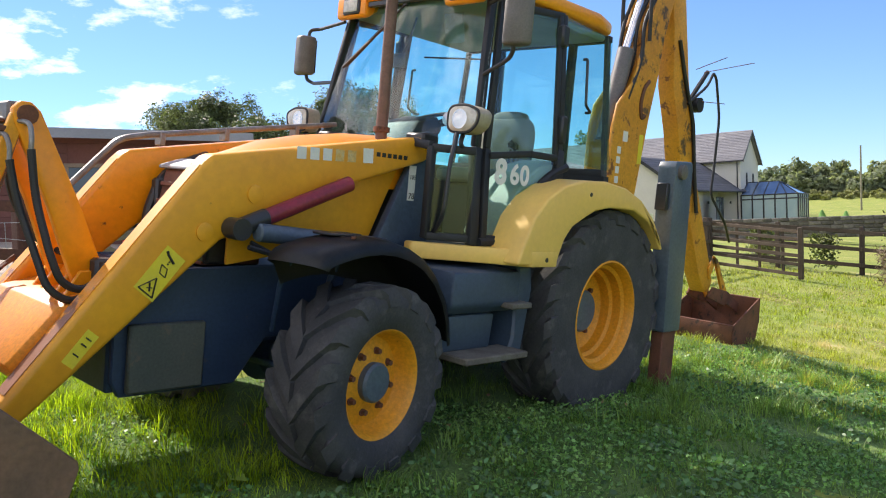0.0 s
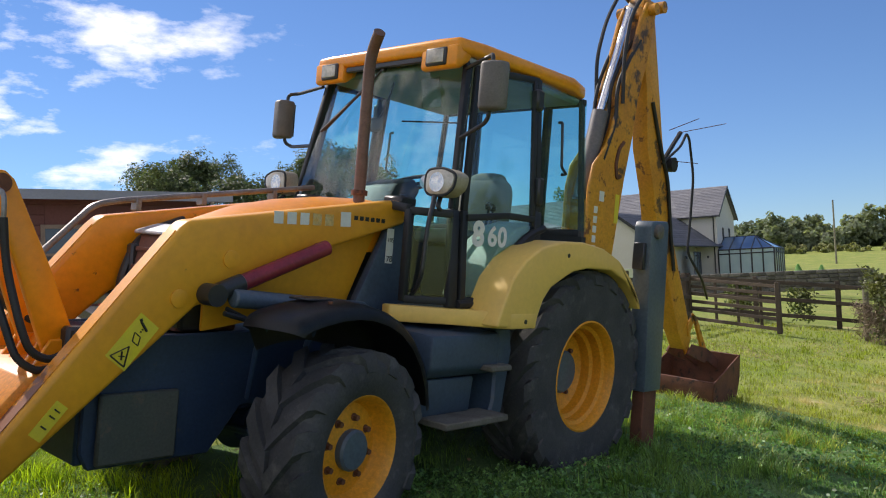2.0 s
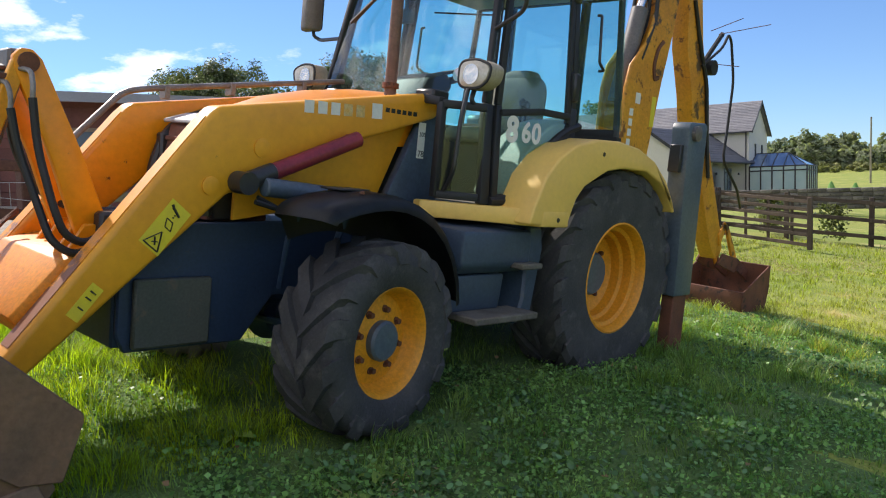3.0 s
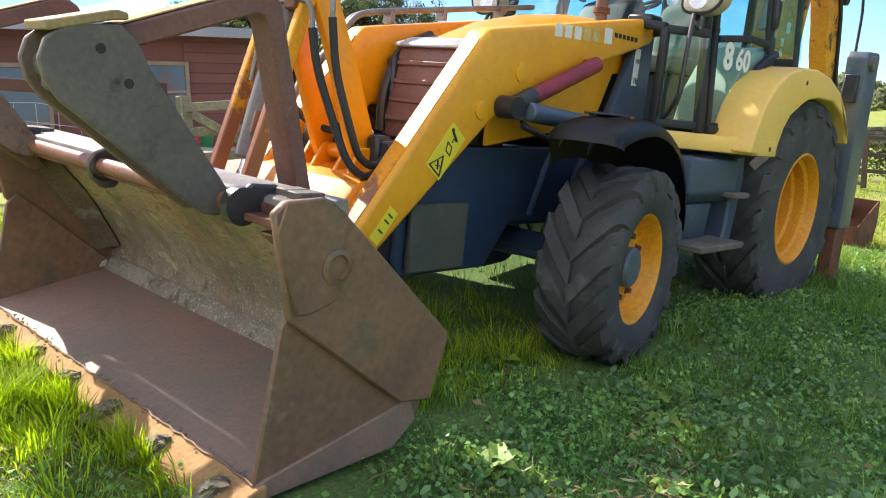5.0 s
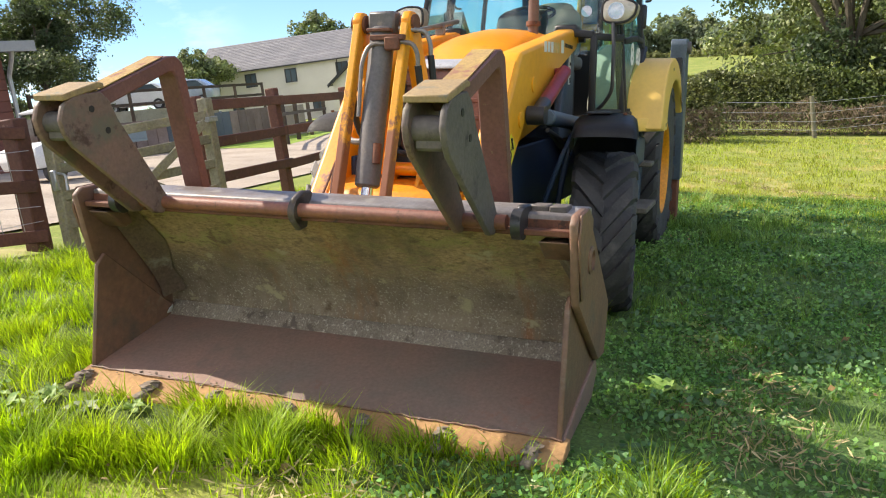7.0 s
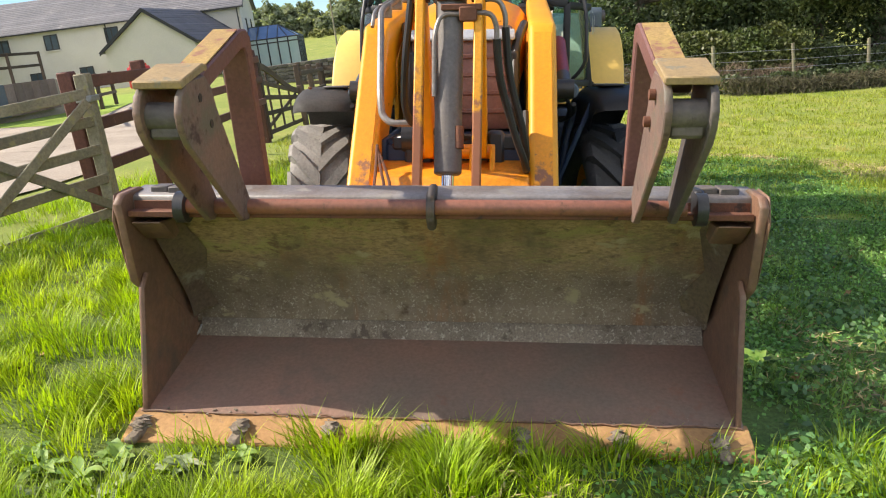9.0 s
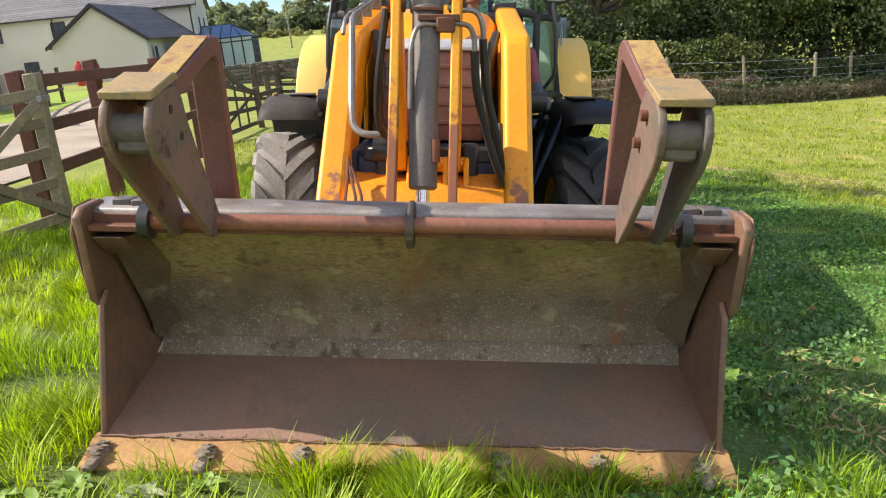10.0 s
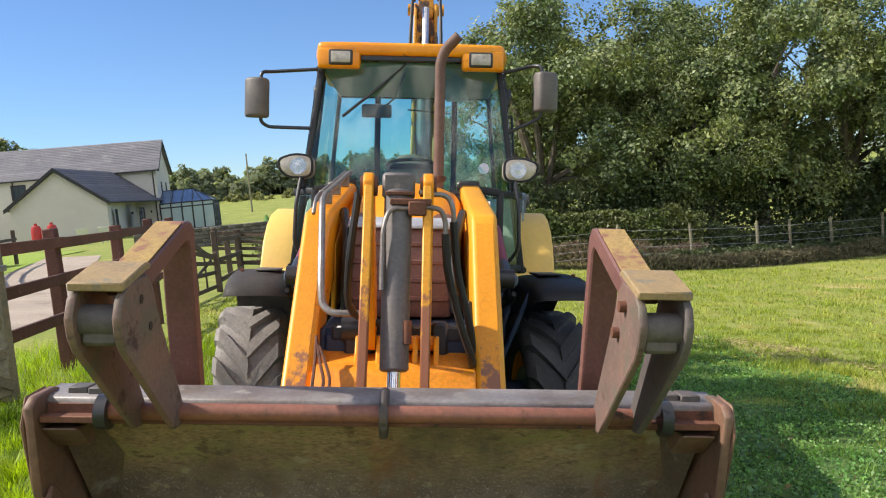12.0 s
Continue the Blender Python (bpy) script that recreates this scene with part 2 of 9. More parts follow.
    streaky = blend(noise_of(2.4, (1, 3.0, 0.3), 0.60, 0.8), grime, (0.21, 0.15, 0.085))
    # broad dark damp patches and ragged pale lichen
    damp = blend(noise_of(2.6, (1, 1.0, 0.8), 0.48, 0.72), streaky, (0.15, 0.11, 0.065))
    links.new(blend(noise_of(7.0, (1, 0.7, 1.0), 0.60, 0.66), damp, (0.40, 0.34, 0.20)), bsdf.inputs["Base Color"])
    return m


bucket_back = streaked("mossy_streaked_steel")
bucket_floor = surface("bare_rusted_steel", (0.165, 0.135, 0.11), (0.28, 0.155, 0.115), 1.15, 0.6, bump=0.12, fine=60, spot=(0.12, 0.105, 0.09), spot_scale=2.4, spot_at=0.52, soft=0.2, spot2=(0.26, 0.10, 0.06), spot2_scale=4, spot2_at=0.62, mottle=0.2)
gritty_steel = surface("pale_gritty_steel", (0.20, 0.165, 0.125), (0.30, 0.25, 0.195), 3.5, 0.9, bump=0.8, fine=120, spot=(0.46, 0.41, 0.33), spot_scale=60, spot_at=0.56, spot2=(0.13, 0.10, 0.075), spot2_scale=9, spot2_at=0.56, mottle=0.4)
fillet_steel = surface("mossy_stained_fillet", (0.105, 0.07, 0.05), (0.15, 0.115, 0.06), 4, 0.85, bump=0.5, fine=60, spot=(0.28, 0.27, 0.215), spot_scale=4.5, spot_at=0.56, soft=0.14, spot2=(0.10, 0.07, 0.05), spot2_scale=7, spot2_at=0.58, mottle=0.4)
bucket_side = surface("rusty_bucket_side", (0.145, 0.085, 0.06), (0.25, 0.13, 0.08), 2.6, 0.58, bump=0.3, fine=34, spot=(0.095, 0.082, 0.066), spot_scale=2.6, spot_at=0.52, soft=0.16, spot2=(0.29, 0.25, 0.19), spot2_scale=6, spot2_at=0.615, mottle=0.25)
fork_paint = surface("faded_red_brown_paint", (0.135, 0.095, 0.08), (0.20, 0.12, 0.095), 5, 0.58, bump=0.25, fine=60, spot=(0.13, 0.115, 0.085), spot_scale=4, spot_at=0.53, soft=0.1, spot2=(0.08, 0.045, 0.035), spot2_scale=9, spot2_at=0.575, mottle=0.25)
tine_paint = surface("dull_red_brown_paint", (0.145, 0.062, 0.054), (0.18, 0.082, 0.07), 4, 0.6, bump=0.2, fine=70, spot=(0.13, 0.06, 0.05), spot_scale=6, spot_at=0.56, soft=0.1, spot2=(0.30, 0.22, 0.13), spot2_scale=18, spot2_at=0.64, mottle=0.25)
lichen = surface("yellow_lichen", (0.40, 0.27, 0.09), (0.34, 0.22, 0.09), 9, 0.85, bump=0.4, fine=80, spot=(0.26, 0.12, 0.08), spot_scale=10, spot_at=0.54, mottle=0.35)
fork_green = surface("lichened_fork_steel", (0.088, 0.078, 0.076), (0.13, 0.11, 0.10), 3, 0.66, bump=0.3, fine=45, spot=(0.155, 0.135, 0.105), spot_scale=6, spot_at=0.61, soft=0.14, spot2=(0.05, 0.042, 0.04), spot2_scale=9, spot2_at=0.59, mottle=0.25)
tube_red = surface("red_brown_tube", (0.26, 0.10, 0.065), (0.20, 0.085, 0.06), 6, 0.5, bump=0.2, fine=60, spot=(0.10, 0.055, 0.04), spot_scale=12, spot_at=0.6)
edge_steel = surface("worn_cutting_edge", (0.40, 0.235, 0.10), (0.34, 0.19, 0.085), 6, 0.92, bump=0.3, fine=50, spot=(0.22, 0.15, 0.10), spot_scale=8, spot_at=0.62)


def fading(name, paint, bare, low, high):
    """Paint that gives way to rust in ragged patches, the more the lower down."""
    m = surface(name, paint, tuple(0.9 * c for c in paint), 3, 0.45, bump=0.15, fine=60, mottle=0.15)
    nodes, links = m.node_tree.nodes, m.node_tree.links
    bsdf = nodes["Principled BSDF"]
    sound = bsdf.inputs["Base Color"].links[0].from_socket
    coord = nodes.new("ShaderNodeTexCoord")
    apart = nodes.new("ShaderNodeSeparateXYZ")
    links.new(coord.outputs["Object"], apart.inputs[0])
    n = add(nodes, "ShaderNodeTexNoise", Scale=14.0, Detail=8.0, Roughness=0.7)
    links.new(coord.outputs["Object"], n.inputs["Vector"])
    height = add(nodes, "ShaderNodeMapRange")
    height.inputs["From Min"].default_value, height.inputs["From Max"].default_value = low, high
    height.inputs["To Min"].default_value, height.inputs["To Max"].default_value = 0.30, -0.35
    links.new(apart.outputs["Z"], height.inputs["Value"])
    total = nodes.new("ShaderNodeMath")
    links.new(n.outputs["Fac"], total.inputs[0])
    links.new(height.outputs[0], total.inputs[1])
    edge = add(nodes, "ShaderNodeMapRange")
    edge.inputs["From Min"].default_value, edge.inputs["From Max"].default_value = 0.48, 0.58
    links.new(total.outputs[0], edge.inputs["Value"])
    mix = nodes.new("ShaderNodeMixRGB")
    mix.inputs[2].default_value = (*bare, 1)
    links.new(edge.outputs[0], mix.inputs[0])
    links.new(sound, mix.inputs[1])
    links.new(mix.outputs[0], bsdf.inputs["Base Color"])
    return m


worn_leg = fading("leg_paint_worn_to_rust", (0.80, 0.31, 0.012), (0.27, 0.115, 0.06), 0.62, 1.12)
tie_paint = fading("tie_bar_paint_worn_to_rust", (0.78, 0.34, 0.018), (0.30, 0.11, 0.05), 0.85, 1.6)
dirt = surface("caked_dirt", (0.20, 0.155, 0.115), (0.28, 0.23, 0.18), 18, 0.95, bump=0.8, fine=60, mottle=0.4)
rust = surface("brown_rust", (0.17, 0.065, 0.035), (0.11, 0.045, 0.028), 6, 0.8, bump=0.35, fine=80, spot=(0.05, 0.03, 0.022), spot_scale=12, spot_at=0.58)
rust_pipe = surface("rusted_exhaust", (0.12, 0.066, 0.05), (0.165, 0.097, 0.077), 8, 0.7, bump=0.3, fine=90)
red_ram = surface("faded_red_cylinder", (0.27, 0.025, 0.04), (0.20, 0.02, 0.035), 5, 0.4, bump=0.06, fine=50, spot=(0.35, 0.12, 0.12), spot_scale=9, spot_at=0.66)
grey_ram = surface("dull_grey_cylinder", (0.10, 0.095, 0.10), (0.15, 0.13, 0.12), 5, 0.5, bump=0.12, fine=60, spot=(0.24, 0.2, 0.17), spot_scale=10, spot_at=0.63)
chrome = surface("chromed_rod", (0.7, 0.7, 0.7), (0.62, 0.62, 0.63), 6, 0.14, 1.0, bump=0.02, fine=60, mottle=0.03)
pipe_grey = surface("grey_steel_pipe", (0.26, 0.25, 0.24), (0.20, 0.17, 0.15), 9, 0.45, 0.5, bump=0.1, fine=80)
grille_brown = surface("brown_grille_panel", (0.17, 0.075, 0.06), (0.21, 0.10, 0.08), 5, 0.55, bump=0.15, fine=60)
white = surface("white_sticker", (0.72, 0.72, 0.70), (0.66, 0.66, 0.64), 8, 0.5, bump=0, mottle=0.08, spot=(0.45, 0.38, 0.22), spot_scale=16, spot_at=0.68)
label_yellow = surface("warning_label_yellow", (0.75, 0.62, 0.03), (0.68, 0.56, 0.05), 8, 0.5, bump=0, mottle=0.06)
ink = surface("black_print", (0.012, 0.012, 0.012), (0.02, 0.02, 0.02), 8, 0.6, bump=0)
grey_seat = surface("grey_beige_seat", (0.24, 0.23, 0.185), (0.17, 0.165, 0.14), 6, 0.85, bump=0.2, fine=120)
cab_trim = surface("grey_cab_trim", (0.055, 0.06, 0.066), (0.045, 0.05, 0.055), 6, 0.7, bump=0.1, fine=90)
cab_floor_mat = surface("dusty_cab_floor", (0.10, 0.09, 0.075), (0.15, 0.14, 0.12), 9, 0.9, bump=0.3, fine=80)
mirror_shell = surface("grey_brown_mirror_shell", (0.10, 0.09, 0.085), (0.14, 0.125, 0.115), 8, 0.55, bump=0.1, fine=120)
lamp_lens = surface("lamp_glass", (0.38, 0.35, 0.29), (0.52, 0.48, 0.40), 14, 0.22, 0.3, bump=0.12, fine=60)
lamp_ring = surface("lamp_reflector", (0.62, 0.61, 0.58), (0.50, 0.50, 0.48), 10, 0.2, 0.8, bump=0.05, fine=40)
amber = surface("amber_lens", (0.5, 0.16, 0.02), (0.42, 0.12, 0.02), 20, 0.2, bump=0.2, fine=80)
cab_black = surface("matt_black_frame", (0.012, 0.013, 0.016), (0.018, 0.019, 0.022), 5, 0.6, bump=0.05, fine=90)
cab_glass = clear("tinted_cab_glass", (0.58, 0.87, 0.86), see=0.965)
mirror_glass = surface("mirror_glass", (0.8, 0.8, 0.8), (0.8, 0.8, 0.8), 3, 0.05, 1.0, bump=0)


# ---- building blocks ----
def merge(bm, tmp, bev=0.0, seg=1, flat=25.0):
    """Bevel the sharp edges of tmp and move it into bm."""
    if bev:
        sharp = [e for e in tmp.edges if len(e.link_faces) == 2 and e.calc_face_angle(0) > radians(flat)]
        if sharp:
            bmesh.ops.bevel(tmp, geom=sharp, offset=bev, segments=seg, affect="EDGES", profile=0.5, clamp_overlap=True)
    me = bpy.data.meshes.new("tmp")
    tmp.to_mesh(me)
    tmp.free()
    bm.from_mesh(me)
    bpy.data.meshes.remove(me)
    return bm


def slab(bm, points, offset, bev=0.0, seg=1):
    """A flat polygon of 3D points, thickened by the vector offset."""
    tmp = bmesh.new()
    off = Vector(offset)
    a = [tmp.verts.new(p) for p in points]
    b = [tmp.verts.new(Vector(p) + off) for p in points]
    tmp.faces.new(a)
    tmp.faces.new(b[::-1])
    for i in range(len(a)):
        j = (i + 1) % len(a)
        tmp.faces.new((a[j], a[i], b[i], b[j]))
    bmesh.ops.recalc_face_normals(tmp, faces=tmp.faces)
    return merge(bm, tmp, bev, seg)


def prism(bm, pts, a0, a1, axis="y", bev=0.0, seg=1):
    """A profile pushed along one axis: (x, z) along y, (y, z) along x, (x, y) along z."""
    put = {"y": lambda p: (p[0], a0, p[1]), "x": lambda p: (a0, p[0], p[1]), "z": lambda p: (p[0], p[1], a0)}[axis]
    off = {"y": (0, a1 - a0, 0), "x": (a1 - a0, 0, 0), "z": (0, 0, a1 - a0)}[axis]
    return slab(bm, [put(p) for p in pts], off, bev, seg)


def box(bm, x0, x1, y0, y1, z0, z1, bev=0.0, seg=1):
    return prism(bm, [(x0, y0), (x1, y0), (x1, y1), (x0, y1)], z0, z1, "z", bev, seg)


def rod(bm, p, q, r, n=14, r2=None, bev=0.0):
    """A round bar from p to q."""
    tmp = bmesh.new()
    p, q = Vector(p), Vector(q)
    turn = (q - p).to_track_quat("Z", "Y").to_matrix().to_4x4()
    bmesh.ops.create_cone(tmp, cap_ends=True, segments=n, radius1=r, radius2=r if r2 is None else r2, depth=(q - p).length,
                          matrix=Matrix.Translation((p + q) / 2) @ turn)
    return merge(bm, tmp, bev)


def rounded(points, r, n=4):
    """The polyline with its corners rounded off by about r."""
    pts = [Vector(p) for p in points]
    out = [pts[0]]
    for a, b, c in zip(pts, pts[1:], pts[2:]):
        d0, d1 = a - b, c - b
        k = min(r, d0.length * 0.45, d1.length * 0.45)
        s, e = b + d0.normalized() * k, b + d1.normalized() * k
        for i in range(n + 1):
            u = i / n
            out.append(s * (1 - u) ** 2 + b * 2 * u * (1 - u) + e * u ** 2)
    return out + [pts[-1]]


def tube(bm, points, r, n=8, bend=0.0, r_end=None, squash=None):
    """A round tube along a polyline."""
    pts = rounded(points, bend) if bend else [Vector(p) for p in points]
    side = Vector((0.123, 0.456, 0.882))
    rings = []
    for i, p in enumerate(pts):
        d = (pts[min(i + 1, len(pts) - 1)] - pts[max(i - 1, 0)]).normalized()
        side = (side - d * side.dot(d)).normalized()
        up = d.cross(side)
        rr = r if r_end is None else r + (r_end - r) * i / (len(pts) - 1)
        rings.append([bm.verts.new(p + (side * math.cos(t) + up * math.sin(t)) * rr) for t in (2 * math.pi * k / n for k in range(n))])
    for a, b in zip(rings, rings[1:]):
        for k in range(n):
            bm.faces.new((a[k], a[(k + 1) % n], b[(k + 1) % n], b[k]))
    bm.faces.new(rings[0][::-1])
    bm.faces.new(rings[-1])
    return bm


def lathe(bm, profile, centre, n=40, axis="y", closed=False):
    """A profile of (radius, way along the axis) turned about an axis."""
    c = Vector(centre)
    rings = []
    for r, a in profile:
        ring = []
        for k in range(n):
            t = 2 * math.pi * k / n
            u, v = r * math.cos(t), r * math.sin(t)
            off = {"y": (u, a, v), "x": (a, u, v), "z": (u, v, a)}[axis]
            ring.append(bm.verts.new(c + Vector(off)))
        rings.append(ring)
    pairs = list(zip(rings, rings[1:])) + ([(rings[-1], rings[0])] if closed else [])
    for a, b in pairs:
        for k in range(n):
            bm.faces.new((a[k], a[(k + 1) % n], b[(k + 1) % n], b[k]))
    if not closed:
        for ring in (rings[0], rings[-1]):
            bm.faces.new(ring)
    return bm


def bolt(bm, p, way, r=0.012, h=0.012):
    p, way = Vector(p), Vector(way).normalized()
    return rod(bm, p, p + way * h, r, 6)


def part(name, bm, material, parent=None, label="", crease=38.0):
    """Links a bmesh as ONE mesh object under a thing or under a part."""
    bmesh.ops.recalc_face_normals(bm, faces=bm.faces)
    for f in bm.faces:
        f.smooth = True
    for e in bm.edges:
        e.smooth = len(e.link_faces) == 2 and e.calc_face_angle(0) < radians(crease)
    me = bpy.data.meshes.new(name)
    bm.to_mesh(me)
    bm.free()
    me.materials.append(material)
    ob = new(name, me)
    ob.parent = parent
    if label:
        ob["label"] = label
    return ob


def thing(name, matrix, label, category, group="", kind=""):
    ob = new(name)
    ob.empty_display_size = 0.2
    ob.matrix_world = matrix
    return tagged(ob, label, category, group, kind)


def B():
    return bmesh.new()


def each(name, material, parent, label, *shapes):
    """One part for each shape, alike in name and look."""
    made = []
    for shape in shapes:
        bm = B()
        shape(bm)
        made.append(part(name, bm, material, parent, label))
    return made


# ---- the backhoe loader ----
loader = thing("backhoe_loader", SLOPE, "weathered yellow backhoe loader with a rusty front bucket on grass", "backhoe loader")


def tyre_mesh(c, R, width, rim, lugs, side, sweep):
    """A tyre body with its chevron lugs."""
    bm = B()
    h = width / 2
    mid = (R + rim) / 2
    prof = [(rim, -h * 0.72), (rim + 0.03, -h * 0.9), (mid, -h), (R - 0.07, -h * 0.95), (R - 0.04, -h * 0.78), (R - 0.03, -h * 0.3),
            (R - 0.03, h * 0.3), (R - 0.04, h * 0.78), (R - 0.07, h * 0.95), (mid, h), (rim + 0.03, h * 0.9), (rim, h * 0.72)]
    lathe(bm, prof, c, 56, "y", True)
    body, bm = bm, B()
    rnd = random.Random(int(R * 1000))
    for s in (-1, 1):
        for i in range(lugs):
            t0 = 2 * math.pi * (i + (0.5 if s > 0 else 0)) / lugs
            w = 0.26 * 2 * math.pi / lugs
            wear = rnd.uniform(-0.004, 0.002)
            path = [(-0.03 * h, R - 0.002, R - 0.05, 0.0), (0.45 * h, R, R - 0.05, 0.5 * sweep), (0.86 * h, R - 0.006, R - 0.06, 0.95 * sweep),
                    (1.0 * h, R - 0.035, R - 0.075, 1.05 * sweep), (1.03 * h, R - 0.10, R - 0.13, 1.12 * sweep)]
            rings = []
            for k, (a, top, low, dt) in enumerate(path):
                ring = []
                inward = 0.0 if k < 3 else 0.03 * (k - 2)
                for r, ww, aa in ((low, -1.25 * w, a - inward), (top + wear, -0.9 * w, a), (top + wear, 0.9 * w, a), (low, 1.25 * w, a - inward)):
                    t = t0 + dt + ww
                    ring.append(bm.verts.new((c[0] + r * math.cos(t), c[1] + s * aa, c[2] + r * math.sin(t))))
                rings.append(ring)
            for a, b in zip(rings, rings[1:]):
                for k in range(4):
                    bm.faces.new((a[k], a[(k + 1) % 4], b[(k + 1) % 4], b[k]))
            bm.faces.new(rings[0])
            bm.faces.new(rings[-1])
    return body, bm


def steered(side):
    """The front wheels and their guards stand turned a little to the left."""
    c = Vector((0.0, 0.84 * side, 0.0))
    return Matrix.Translation(c) @ pose(0, 0, 0, 0, 0, 8) @ Matrix.Translation(-c)


def front_wheel(side):
    c = (0.0, 0.84 if side > 0 else -0.89, 0.485)
    w = part("front_wheel", lathe(B(), [(0.02, -0.12 * side), (0.16, -0.12 * side), (0.16, 0.02 * side), (0.02, 0.02 * side)], c, 24), chassis_blue, loader)
    body, tread = tyre_mesh(c, 0.50, 0.375, 0.262, 15, side, 0.46)
    part("tyre", body, rubber if side > 0 else sunlit_dusty_rubber, w, "grey weathered tyre wall")
    tagged(part("tread", tread, rubber if side > 0 else sunlit_dusty_rubber, w, "worn chevron tread lugs"), kind="stuff")
    s = side
    prof = [(0.262, -0.12 * s), (0.262, 0.125 * s), (0.283, 0.135 * s), (0.290, 0.150 * s), (0.276, 0.154 * s), (0.262, 0.142 * s), (0.252, 0.10 * s), (0.235, 0.06 * s),
            (0.226, 0.045 * s), (0.205, 0.050 * s), (0.10, 0.072 * s), (0.10, 0.05 * s), (0.19, 0.02 * s), (0.235, -0.02 * s)]
    part("rim", lathe(B(), prof, c, 48, "y", True), rim_yellow, w, "yellow steel wheel rim")
    hub = B()
    lathe(hub, [(0.03, 0.05 * s), (0.10, 0.05 * s), (0.102, 0.105 * s), (0.09, 0.118 * s), (0.03, 0.122 * s)], c, 32)
    part("hub", hub, steel_blue, w, "blue-grey hub cap")
    for k in range(8):
        nut = B()
        t = 2 * math.pi * (k + 0.3) / 8
        p = (c[0] + 0.155 * math.cos(t), c[1] + 0.058 * s, c[2] + 0.155 * math.sin(t))
        lathe(nut, [(0.004, 0), (0.021, 0), (0.021, 0.006 * s), (0.004, 0.006 * s)], p, 12)
        bolt(nut, p, (0, s, 0), 0.015, 0.030)
        part("wheel_nut", nut, rust, w)
    w.matrix_basis = steered(s)


def rear_wheel(side):
    c = (-2.08, 0.80 * side, 0.725)
    s = side
    w = part("rear_wheel", lathe(B(), [(0.02, -0.2 * s), (0.15, -0.2 * s), (0.15, -0.08 * s), (0.02, -0.08 * s)], c, 24), chassis_blue, loader)
    body, tread = tyre_mesh(c, 0.73, 0.43, 0.352, 19, side, 0.42)
    part("tyre", body, rubber, w, "large grey weathered tyre wall")
    tagged(part("tread", tread, rubber, w, "worn chevron tread lugs"), kind="stuff")
    prof = [(0.352, -0.16 * s), (0.352, 0.16 * s), (0.375, 0.172 * s), (0.385, 0.19 * s), (0.368, 0.195 * s), (0.352, 0.175 * s), (0.343, 0.13 * s), (0.318, 0.115 * s), (0.314, 0.05 * s),
            (0.290, 0.035 * s), (0.284, -0.03 * s), (0.262, -0.05 * s), (0.15, -0.075 * s), (0.15, -0.10 * s), (0.30, -0.09 * s)]
    part("rim", lathe(B(), prof, c, 56, "y", True), rim_yellow, w, "stepped yellow steel wheel rim")
    part("hub", lathe(B(), [(0.03, -0.08 * s), (0.148, -0.08 * s), (0.148, 0.0), (0.135, 0.015 * s), (0.03, 0.02 * s)], c, 32), steel_blue, w, "blue-grey hub cap")
    for k in range(8):
        nut = B()
        t = 2 * math.pi * (k + 0.1) / 8
        bolt(nut, (c[0] + 0.205 * math.cos(t), c[1] - 0.065 * s, c[2] + 0.205 * math.sin(t)), (0, s, 0), 0.017, 0.03)
        part("wheel_nut", nut, rust, w)


for side in (1, -1):
    front_wheel(side)
    rear_wheel(side)


